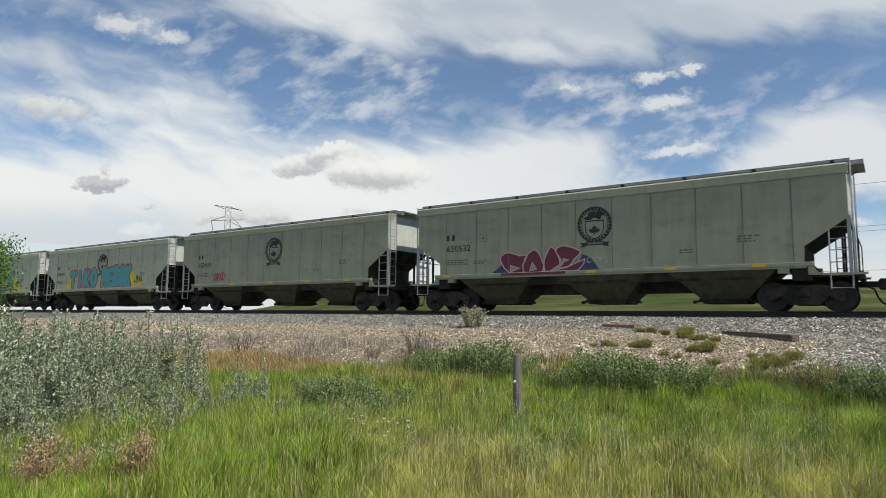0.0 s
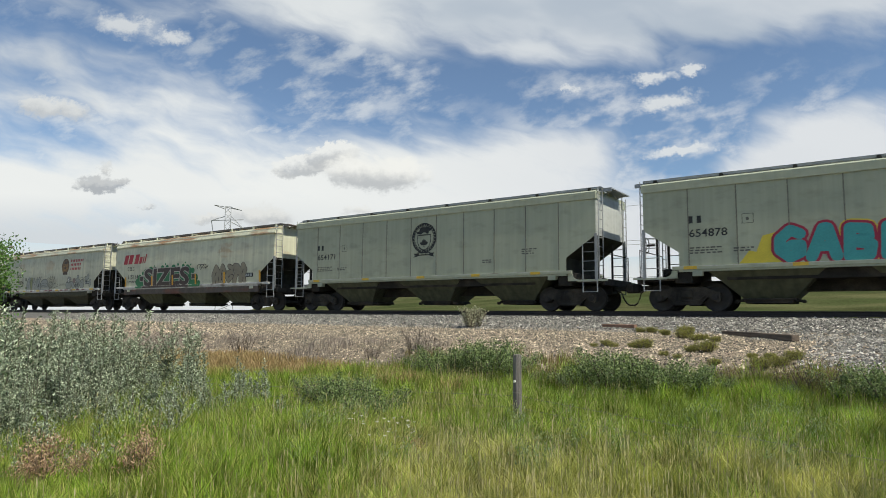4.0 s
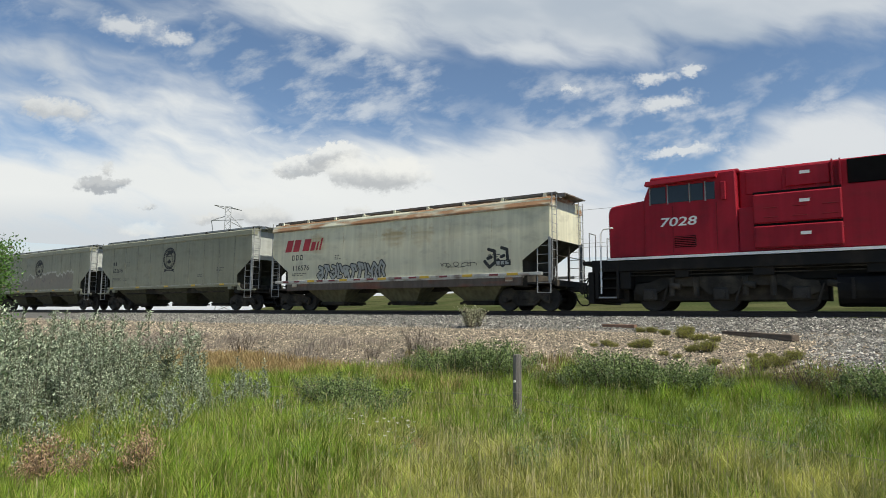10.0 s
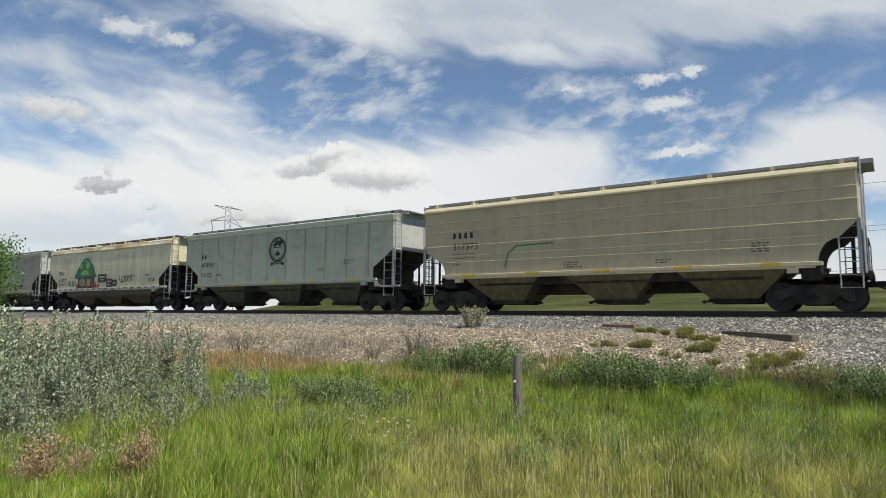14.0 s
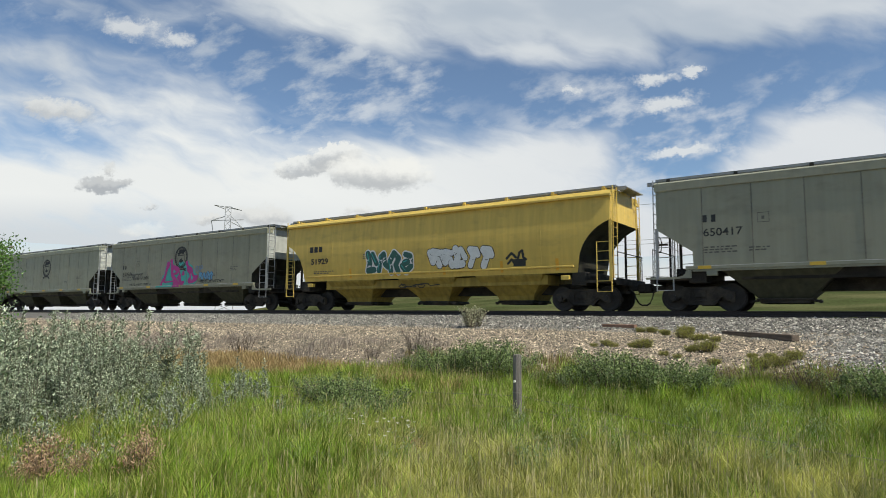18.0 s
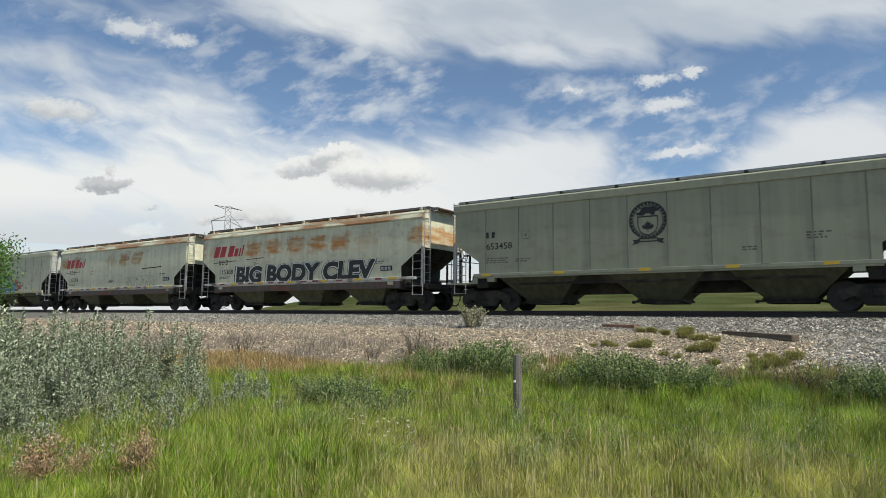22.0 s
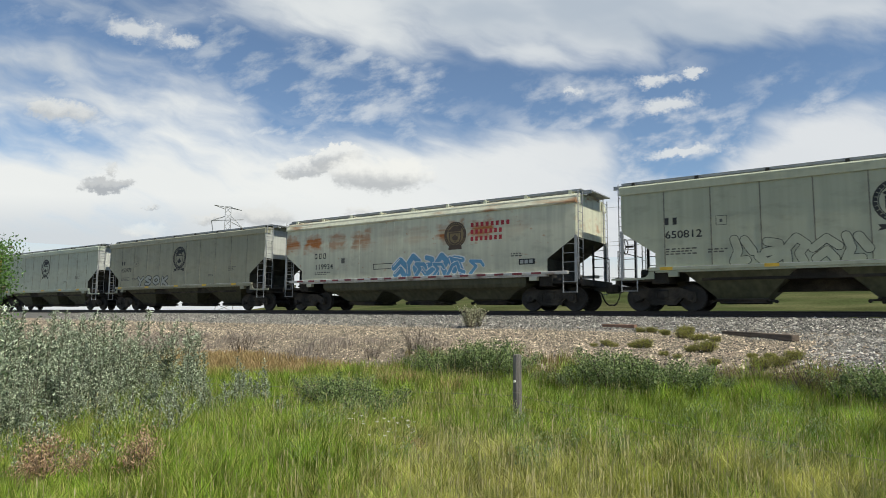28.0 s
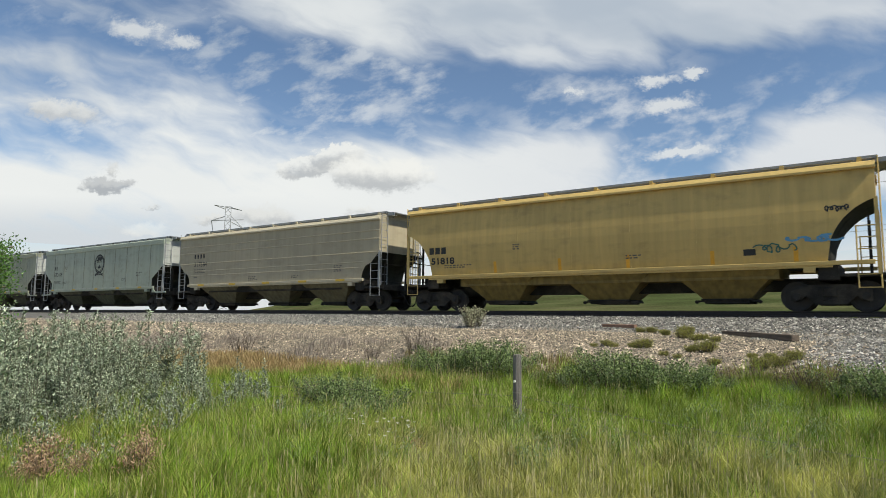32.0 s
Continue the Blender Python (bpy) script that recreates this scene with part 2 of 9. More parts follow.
M["dark_lettering"] = mat("dark_lettering", (0.025, 0.027, 0.027), 0.7, var=0.3)
M["pasture"] = mat("pasture", (0.054, 0.068, 0.026), 0.95, var=0.4, scale=0.05, fine=1.2, second=(0.09, 0.092, 0.042), amount=0.6, amount_scale=0.02, gloss=0.0)


def leaf_mat(name, c1, c2, rough=0.55, trans=0.25, patch=None, patch_scale=0.5, mottle=0.0, skew=0.0):
    """Leaves and blades: colour varies from piece to piece, and in drifts over the ground."""
    m = bpy.data.materials.new(name)
    m.use_nodes = True
    n, l = nodes_of(m.node_tree)
    out, bsdf = n.new("ShaderNodeOutputMaterial"), n.new("ShaderNodeBsdfPrincipled")
    geo, mix = n.new("ShaderNodeNewGeometry"), n.new("ShaderNodeMix")
    mix.data_type = "RGBA"
    mix.inputs[6].default_value, mix.inputs[7].default_value = (*c1, 1), (*c2, 1)
    pick = n.new("ShaderNodeMapRange")
    pick.inputs[1].default_value = skew
    l.new(geo.outputs["Random Per Island"], pick.inputs[0]), l.new(pick.outputs[0], mix.inputs[0])
    col = mix.outputs[2]
    if patch:
        t, r, m2, tc = n.new("ShaderNodeTexNoise"), n.new("ShaderNodeMapRange"), n.new("ShaderNodeMix"), n.new("ShaderNodeTexCoord")
        t.inputs["Scale"].default_value, t.inputs["Detail"].default_value = patch_scale, 4
        m2.data_type = "RGBA"
        r.inputs[1].default_value, r.inputs[2].default_value = 0.42, 0.66
        l.new(tc.outputs["Object"], t.inputs["Vector"]), l.new(t.outputs[0], r.inputs[0]), l.new(r.outputs[0], m2.inputs[0])
        l.new(col, m2.inputs[6])
        m2.inputs[7].default_value = (*patch, 1)
        col = m2.outputs[2]
    if mottle:
        t2, r2, sc, tc2 = n.new("ShaderNodeTexNoise"), n.new("ShaderNodeMapRange"), n.new("ShaderNodeVectorMath"), n.new("ShaderNodeTexCoord")
        t2.inputs["Scale"].default_value, t2.inputs["Detail"].default_value = 2.6, 5
        r2.inputs[1].default_value, r2.inputs[2].default_value, r2.inputs[3].default_value, r2.inputs[4].default_value = 0.34, 0.66, 1 - mottle, 1 + mottle
        sc.operation = "SCALE"
        l.new(tc2.outputs["Object"], t2.inputs["Vector"]), l.new(t2.outputs[0], r2.inputs[0]), l.new(col, sc.inputs[0]), l.new(r2.outputs[0], sc.inputs["Scale"])
        col = sc.outputs[0]
    l.new(col, bsdf.inputs["Base Color"])
    bsdf.inputs["Roughness"].default_value = rough
    tl, ms = n.new("ShaderNodeBsdfTranslucent"), n.new("ShaderNodeMixShader")
    l.new(col, tl.inputs[0])
    ms.inputs[0].default_value = trans
    l.new(bsdf.outputs[0], ms.inputs[1]), l.new(tl.outputs[0], ms.inputs[2]), l.new(ms.outputs[0], out.inputs[0])
    return m


M["grass"] = leaf_mat("grass_blade", (0.17, 0.22, 0.035), (0.55, 0.545, 0.15), 0.6, 0.45, (0.47, 0.465, 0.13), 1.3, 0.42)
M["lush"] = leaf_mat("lush_grass_blade", (0.085, 0.17, 0.012), (0.35, 0.50, 0.055), 0.55, 0.48, (0.28, 0.36, 0.055), 1.5, 0.52)
M["straw"] = leaf_mat("dry_straw", (0.40, 0.36, 0.16), (0.54, 0.48, 0.25), 0.8, 0.25)
M["orange_grass"] = leaf_mat("dry_orange_grass", (0.42, 0.27, 0.13), (0.37, 0.31, 0.13), 0.8, 0.25)
M["brown_grass"] = leaf_mat("withered_grass", (0.20, 0.13, 0.06), (0.30, 0.27, 0.10), 0.8, 0.3)
M["grey_grass"] = leaf_mat("mauve_seed_grass", (0.26, 0.215, 0.18), (0.40, 0.35, 0.28), 0.8, 0.2)
M["silver_leaf"] = leaf_mat("silver_leaf", (0.062, 0.10, 0.04), (0.59, 0.67, 0.47), 0.5, 0.12, skew=0.2)
M["green_leaf"] = leaf_mat("dull_green_leaf", (0.055, 0.095, 0.028), (0.29, 0.38, 0.13), 0.55, 0.22, skew=0.05)
M["tree_leaf"] = leaf_mat("fresh_tree_leaf", (0.06, 0.14, 0.02), (0.14, 0.27, 0.05), 0.45, 0.3)
M["sage_leaf"] = leaf_mat("pale_sage_leaf", (0.24, 0.24, 0.14), (0.36, 0.36, 0.23), 0.6, 0.15)
M["forb_leaf"] = leaf_mat("grey_green_leaf", (0.13, 0.19, 0.06), (0.34, 0.42, 0.20), 0.55, 0.25)
M["rust_leaf"] = leaf_mat("russet_seed_head", (0.27, 0.16, 0.085), (0.52, 0.36, 0.22), 0.7, 0.15)
M["moss"] = leaf_mat("olive_tuft", (0.15, 0.165, 0.03), (0.36, 0.34, 0.08), 0.7, 0.2)
M["petal"] = leaf_mat("white_petal", (0.62, 0.62, 0.5), (0.75, 0.75, 0.66), 0.6, 0.2)
M["twig"] = mat("grey_twig", (0.13, 0.105, 0.08), 0.85, var=0.3, scale=8)
M["weathered_wood"] = mat("weathered_wood", (0.17, 0.155, 0.14), 0.9, var=0.35, scale=3, fine=30, bump=0.006, stretch=(8, 8, 0.7), second=(0.09, 0.08, 0.07), amount=0.4)
M["old_plank"] = mat("old_plank", (0.15, 0.115, 0.085), 0.9, var=0.35, scale=3, fine=30, bump=0.006, stretch=(0.6, 8, 8), second=(0.07, 0.055, 0.045), amount=0.4)
M["red_plank"] = mat("reddish_plank", (0.27, 0.155, 0.105), 0.9, var=0.3, scale=4, fine=30, bump=0.004)
M["wire"] = mat("fence_wire", (0.24, 0.22, 0.19), 0.6, 0.6, var=0.2)


def stone_mat(name, warm):
    m = bpy.data.materials.new(name)
    m.use_nodes = True
    n, l = nodes_of(m.node_tree)
    out, bsdf = n.new("ShaderNodeOutputMaterial"), n.new("ShaderNodeBsdfPrincipled")
    geo, ramp = n.new("ShaderNodeNewGeometry"), n.new("ShaderNodeValToRGB")
    ramp.color_ramp.elements[0].color, ramp.color_ramp.elements[1].color = (0.03, 0.029, 0.027, 1), (0.85, 0.81, 0.74, 1)
    for p, c in ((0.3, (0.10, 0.097, 0.09, 1)), (0.62, (0.25, 0.235, 0.21, 1)), (0.85, (0.46, 0.425, 0.375, 1))):
        ramp.color_ramp.elements.new(p).color = c
    tc, t, tint = n.new("ShaderNodeTexCoord"), n.new("ShaderNodeTexNoise"), n.new("ShaderNodeVectorMath")
    t.inputs["Scale"].default_value = 40
    tint.operation = "SCALE"
    r = n.new("ShaderNodeMapRange")
    r.inputs[3].default_value, r.inputs[4].default_value = 0.75, 1.25
    l.new(tc.outputs["Object"], t.inputs["Vector"]), l.new(t.outputs[0], r.inputs[0])
    l.new(geo.outputs["Random Per Island"], ramp.inputs[0]), l.new(ramp.outputs[0], tint.inputs[0]), l.new(r.outputs[0], tint.inputs["Scale"])
    hue = n.new("ShaderNodeVectorMath")
    hue.operation = "MULTIPLY"
    hue.inputs[1].default_value = warm
    l.new(tint.outputs[0], hue.inputs[0])
    l.new(hue.outputs[0], bsdf.inputs["Base Color"]), l.new(bsdf.outputs[0], out.inputs[0])
    bsdf.inputs["Roughness"].default_value = 0.85
    return m


M["stone"] = stone_mat("crushed_stone", (0.72, 0.745, 0.73))
M["tan_stone"] = stone_mat("tan_gravel", (0.95, 0.84, 0.66))
M["dark_twig"] = mat("dark_twig", (0.12, 0.11, 0.075), 0.9, var=0.3, scale=8)
M["pale_twig"] = mat("pale_twig", (0.20, 0.19, 0.14), 0.85, var=0.3, scale=8)

# ---- mesh helpers ----
def mesh_object(name, bm, material, parent=None, label="", smooth=False):
    me = bpy.data.meshes.new(name)
    bm.to_mesh(me)
    bm.free()
    for mt in (material if isinstance(material, (list, tuple)) else [material]):
        me.materials.append(mt)
    if smooth:
        for p in me.polygons:
            p.use_smooth = True
    ob = new(name, me)
    ob.parent = parent
    if label:
        tagged(ob, label)
    return ob


def part(name, bm, material, parent, label="", smooth=False):
    return mesh_object(name, bm, material, parent, label, smooth)


def box(bm, x0, x1, y0, y1, z0, z1, bevel=0.0):
    r = bmesh.ops.create_cube(bm, size=1.0)
    vs = r["verts"]
    for v in vs:
        v.co = Vector(((x0 + x1) / 2 + v.co.x * (x1 - x0), (y0 + y1) / 2 + v.co.y * (y1 - y0), (z0 + z1) / 2 + v.co.z * (z1 - z0)))
    if bevel:
        es = list({e for v in vs for e in v.link_edges})
        bmesh.ops.bevel(bm, geom=es, offset=bevel, segments=1, affect="EDGES", profile=0.5)


def rod(bm, a, b, r, seg=6):
    a, b = Vector(a), Vector(b)
    d = b - a
    m = Matrix.Translation((a + b) / 2) @ d.to_track_quat("Z", "Y").to_matrix().to_4x4()
    bmesh.ops.create_cone(bm, cap_ends=True, segments=seg, radius1=r, radius2=r, depth=d.length, matrix=m)


def prism(bm, outline, y0, y1):
    """A plate with the given (x, z) outline between y0 and y1."""
    a = [bm.verts.new((x, y0, z)) for x, z in outline]
    b = [bm.verts.new((x, y1, z)) for x, z in outline]
    bm.faces.new(a), bm.faces.new(b[::-1])
    k = len(outline)
    for i in range(k):
        bm.faces.new((a[i], b[i], b[(i + 1) % k], a[(i + 1) % k]))
    bmesh.ops.recalc_face_normals(bm, faces=bm.faces[:])


def loft(bm, rings, cap=True, closed=True):
    vs = [[bm.verts.new(p) for p in r] for r in rings]
    k = len(rings[0])
    for r0, r1 in zip(vs, vs[1:]):
        for i in range(k if closed else k - 1):
            bm.faces.new((r0[i], r0[(i + 1) % k], r1[(i + 1) % k], r1[i]))
    if cap:
        bm.faces.new(vs[0]), bm.faces.new(vs[-1][::-1])
    bmesh.ops.recalc_face_normals(bm, faces=bm.faces[:])


def tube(bm, pts, r, seg=6, close=False):
    """One continuous tube along a polyline."""
    pts = [Vector(p) for p in pts]
    rings, n = [], len(pts)
    for i, p in enumerate(pts):
        d = ((pts[(i + 1) % n] - pts[i - 1]) if close else (pts[min(i + 1, n - 1)] - pts[max(i - 1, 0)])).normalized()
        side = Vector((0, 0, 1)) if abs(d.z) < 0.9 else Vector((1, 0, 0))
        a = d.cross(side).normalized()
        b = d.cross(a)
        rings.append([p + r * (math.cos(2 * math.pi * k / seg) * a + math.sin(2 * math.pi * k / seg) * b) for k in range(seg)])
    if close:
        rings.append(rings[0])
    loft(bm, rings, not close)


def B():
    return bmesh.new()


def empty(name, m=None):
    e = new(name)
    e.empty_display_size = 0.5
    if m is not None:
        e.matrix_basis = m
    return e

# ---- ground ----
PROFILE = [(-4500, -2.3), (-60, -1.95), (-24, -1.86), (-17, -1.74), (-14.2, -1.6), (-13.0, -1.42), (-11.6, -1.0), (-10.5, -0.86), (-7, -0.74), (-4.4, -0.68), (-2.1, -0.30), (-1.5, -0.22),
           (1.5, -0.22), (2.1, -0.30), (4.4, -0.8), (9, -1.3), (40, -1.6), (300, -1.0), (4500, 0.0)]


def height(x, y):
    for (y0, z0), (y1, z1) in zip(PROFILE, PROFILE[1:]):
        if y <= y1:
            z = z0 + (z1 - z0) * (y - y0) / (y1 - y0)
            break
    n = noise.noise(Vector((x * 0.35, y * 0.35, 0))) + 0.5 * noise.noise(Vector((x * 0.9, y * 0.9, 3)))
    if -30 < y < -4.4:
        z += 0.10 * n * min(1, (-4.4 - y) / 3)
    if y > 60:
        # rolling pasture hills beyond the track, lower up the valley
        far = min(1.0, (y - 60) / 380)
        far = far * far * (3 - 2 * far)
        side = min(1.0, max(0.0, (x + 1.42 * y + 60) / (1.25 * y)))
        front = min(1.0, max(0.0, (x + 1.26 * y) / (0.16 * y)))
        z += far * (3 + (13 * front * front * (3 - 2 * front) + 7 * side) * (0.8 + 0.5 * noise.noise(Vector((x * 0.004, y * 0.004, 5)))) + 3 * noise.noise(Vector((x * 0.011, y * 0.011, 1))))
    return z


def grid_lines(lo, hi, near_lo, near_hi, step, grow=1.35):
    v = list(np.arange(near_lo, near_hi + step / 2, step))
    d, a = step, near_lo
    while a > lo:
        d *= grow
        a = max(lo, a - d)
        v.insert(0, a)
    d, a = step, near_hi
    while a < hi:
        d *= grow
        a = min(hi, a + d)
        v.append(a)
    return v


def build_ground():
    xs = grid_lines(-4500, 4500, -40, 8, 0.4, 1.16)
    ys = grid_lines(-4500, 4500, -24, 5, 0.3, 1.16)
    verts = [(x, y, height(x, y)) for y in ys for x in xs]
    k = len(xs)
    faces, idx = [], []
    for j in range(len(ys) - 1):
        for i in range(k - 1):
            faces.append((j * k + i, j * k + i + 1, (j + 1) * k + i + 1, (j + 1) * k + i))
            y = (ys[j] + ys[j + 1]) / 2
            edge = -12.9 + 0.5 * noise.noise(Vector((xs[i] * 0.4, y * 0.4, 9)))
            idx.append(1 if -4.0 <= y < 4.4 else (0 if edge < y < 4.4 else (2 if y < 0 else 3)))
    me = bpy.data.meshes.new("ground")
    me.from_pydata(verts, [], faces)
    for m in ("gravel", "ballast", "soil", "pasture"):
        me.materials.append(M[m])
    me.polygons.foreach_set("material_index", idx)
    me.polygons.foreach_set("use_smooth", [True] * len(faces))
    return tagged(new("ground", me), "gravel railway bank falling to a rough grass verge", "ground", kind="structure")


build_ground()


def build_track():
    for y in (-0.755, 0.755):
        bm = B()
        prof = [(-0.07, -0.172), (0.07, -0.172), (0.07, -0.155), (0.012, -0.14), (0.012, -0.04), (0.036, -0.03), (0.036, -0.004), (0.03, 0), (-0.03, 0), (-0.036, -0.004), (-0.036, -0.03), (-0.012, -0.04), (-0.012, -0.14), (-0.07, -0.155)]
        loft(bm, [[(x, y + a, b) for a, b in prof] for x in (-900, 300)])
        tagged(mesh_object("rail", bm, M["steel"]), "rusty brown steel rail with a worn head", "rail", "rails", "structure")


build_track()

# ---- train: paints ----
def car_paint(name, color, rough=0.5, streak=0.22, rust=0.0, rust_color=(0.33, 0.14, 0.035), dirt=(0.10, 0.085, 0.06), shift=0.0, gloss=0.4, edge=0.0):
    """Weathered paint: faint vertical run marks, grime blotches and, on old cars, rust patches high on the side."""
    m = bpy.data.materials.new(name)
    m.use_nodes = True
    n, l = nodes_of(m.node_tree)
    out, bsdf = n.new("ShaderNodeOutputMaterial"), n.new("ShaderNodeBsdfPrincipled")
    l.new(bsdf.outputs[0], out.inputs[0])
    bsdf.inputs["Specular IOR Level"].default_value = gloss
    tc = n.new("ShaderNodeTexCoord")

    def tex(scale, stretch, detail=4, off=0.0):
        mp, t = n.new("ShaderNodeMapping"), n.new("ShaderNodeTexNoise")
        mp.inputs["Scale"].default_value, mp.inputs["Location"].default_value = stretch, (shift + off, 0, off)
        t.inputs["Scale"].default_value, t.inputs["Detail"].default_value = scale, detail
        l.new(tc.outputs["Object"], mp.inputs[0]), l.new(mp.outputs[0], t.inputs["Vector"])
        return t.outputs[0]

    def ramp(v, a, b, c, d):
        r = n.new("ShaderNodeMapRange")
        for i, k in enumerate((a, b, c, d), 1):
            r.inputs[i].default_value = k
        l.new(v, r.inputs[0])
        return r.outputs[0]

    def mul(a, b):
        k = n.new("ShaderNodeMath")
        k.operation = "MULTIPLY"
        l.new(a, k.inputs[0]), l.new(b, k.inputs[1])
        return k.outputs[0]

    def blend(f, a, b):
        k = n.new("ShaderNodeMix")
        k.data_type = "RGBA"
        l.new(f, k.inputs[0])
        for i, c in ((6, a), (7, b)):
            if isinstance(c, tuple):
                k.inputs[i].default_value = (*c, 1)
            else:
                l.new(c, k.inputs[i])
        return k.outputs[2]
    run = ramp(tex(1.0, (5.0, 5.0, 0.25), 5), 0.3, 0.75, 1 - streak, 1 + streak)
    broad = ramp(tex(0.5, (1, 1, 1), 3, 7.0), 0.3, 0.7, 0.95, 1.05)
    grime = ramp(tex(1.6, (1, 1, 2), 7, 3.0), 0.52, 0.75, 0.0, 0.55)
    base = blend(grime, color, tuple(0.55 * c + 0.45 * d for c, d in zip(color, dirt)))
    if rust:
        sep = n.new("ShaderNodeSeparateXYZ")
        l.new(tc.outputs["Object"], sep.inputs[0])
        # one blotch to each panel between the inner welds, in sideways streaks
        def math_node(op, v, k):
            q = n.new("ShaderNodeMath")
            q.operation = op
            l.new(v, q.inputs[0])
            q.inputs[1].default_value = k
            return q.outputs[0]
        panel = math_node("ADD", math_node("MULTIPLY", sep.outputs[0], 1 / 1.62), 40.35 + shift)
        wn = n.new("ShaderNodeTexWhiteNoise")
        wn.noise_dimensions = "1D"
        l.new(math_node("FLOOR", panel, 0.0), wn.inputs["W"])
        wob = ramp(tex(2.2, (1, 1, 1.6), 5, 31.0), 0.25, 0.75, -0.22, 0.22)
        add_wob = n.new("ShaderNodeMath")
        l.new(math_node("FRACT", panel, 0.0), add_wob.inputs[0]), l.new(wob, add_wob.inputs[1])
        side = mul(ramp(add_wob.outputs[0], 0.06, 0.26, 0.0, 1.0), ramp(add_wob.outputs[0], 0.72, 0.95, 1.0, 0.0))
        zz = n.new("ShaderNodeMath")
        l.new(sep.outputs[2], zz.inputs[0]), l.new(wob, zz.inputs[1])
        hi = mul(ramp(zz.outputs[0], 2.75, 3.1, 0.0, 1.0), ramp(zz.outputs[0], 3.5, 3.78, 1.0, 0.0))
        chance = ramp(wn.outputs[0], 0.85 - 0.85 * rust, 1.3 - 0.7 * rust, 0.0, 1.0)
        flake = ramp(tex(1.0, (0.5, 1, 7), 6, 5.0), 0.32, 0.58, 0.35, 1.0)
        mask = mul(mul(hi, side), mul(chance, flake))
        base = blend(mask, base, rust_color)
        speck = ramp(tex(3.0, (1, 1, 1.5), 8, 21.0), 0.66, 0.74, 0.0, 0.5 * rust)
        base = blend(speck, base, rust_color)
    if edge:
        base = blend(ramp(tex(0.9, (0.6, 1, 3), 6, 13.0), 0.62 - 0.22 * edge, 0.75 - 0.2 * edge, 0.0, 0.9), base, rust_color)
    k = n.new("ShaderNodeVectorMath")
    k.operation = "SCALE"
    l.new(base, k.inputs[0]), l.new(mul(run, broad), k.inputs["Scale"])
    l.new(k.outputs[0], bsdf.inputs["Base Color"])
    l.new(ramp(tex(9.0, (1, 1, 1), 3, 2.0), 0.3, 0.7, rough - 0.1, rough + 0.15), bsdf.inputs["Roughness"])
    b = n.new("ShaderNodeBump")
    b.inputs["Strength"].default_value, b.inputs["Distance"].default_value = 0.12, 0.012
    l.new(tex(1.3, (1, 1, 1), 2, 9.0), b.inputs["Height"]), l.new(b.outputs[0], bsdf.inputs["Normal"])
    return m


CACHE = {}


def shared(key, make, name, material, parent, label="", smooth=False, at=None):
    """A part whose mesh is built once and shared by alike parts; its material is its own."""
    if key not in CACHE:
        bm = B()
        make(bm)
        me = bpy.data.meshes.new(name)
        bm.to_mesh(me)
        bm.free()
        me.materials.append(None)
        if isinstance(material, tuple):
            # downward faces and low end walls take grime with underside shade painted in
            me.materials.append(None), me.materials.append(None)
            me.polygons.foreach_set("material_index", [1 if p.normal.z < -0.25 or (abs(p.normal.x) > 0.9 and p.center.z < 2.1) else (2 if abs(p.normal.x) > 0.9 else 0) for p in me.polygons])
        if smooth:
            me.polygons.foreach_set("use_smooth", [True] * len(me.polygons))
        CACHE[key] = me
    ob = new(name, CACHE[key])
    for slot, mt in zip(ob.material_slots, material if isinstance(material, tuple) else (material,)):
        slot.link, slot.material = "OBJECT", mt
    ob.parent = parent
    if at is not None:
        ob.matrix_basis = at
    if label:
        tagged(ob, label)
    return ob


def lathe_y(bm, prof, seg=24):
    """Turns (y, r) profiles round the y axis."""
    loft(bm, [[(r * math.cos(2 * math.pi * i / seg), y, r * math.sin(2 * math.pi * i / seg)) for i in range(seg)] for y, r in prof])


def wheel_prof(r):
    half = [(0.95, 0.07), (0.86, 0.07), (0.84, 0.13), (0.80, 0.16), (0.80, r - 0.1), (0.81, r - 0.06), (0.815, r - 0.004), (0.80, r), (0.72, r), (0.70, r + 0.026), (0.68, r + 0.02), (0.68, r - 0.08), (0.70, r - 0.12), (0.70, 0.18), (0.66, 0.12), (0.62, 0.085)]
    return [(-y, k) for y, k in half] + [(y, k) for y, k in half[::-1]]


def side_frame(bm, y, wb):
    """A cast truck side frame with its arch bar, journal boxes and spring window."""
    out = [(-wb - 0.16, 0.33), (-wb - 0.16, 0.62), (-wb + 0.12, 0.70), (-0.55, 0.80), (0.55, 0.80), (wb - 0.12, 0.70), (wb + 0.16, 0.62), (wb + 0.16, 0.33), (wb + 0.10, 0.28), (wb - 0.12, 0.36), (wb - 0.24, 0.46), (0.42, 0.20), (-0.42, 0.20), (-wb + 0.24, 0.46), (-wb + 0.12, 0.36), (-wb - 0.10, 0.28)]
    prism(bm, out, y - 0.07, y + 0.07)
    prism(bm, [(-0.62, 0.50), (-0.32, 0.62), (-0.32, 0.36), (-0.40, 0.34)], y - 0.11, y - 0.065)
    prism(bm, [(0.62, 0.50), (0.32, 0.62), (0.32, 0.36), (0.40, 0.34)], y - 0.11, y - 0.065)


def spring(bm, x, y):
    pts = [(0.055 * math.cos(a) + x, 0.055 * math.sin(a) + y, 0.27 + 0.3 * a / 25.0) for a in np.linspace(0, 25.0, 33)]
    tube(bm, pts, 0.016, 4)


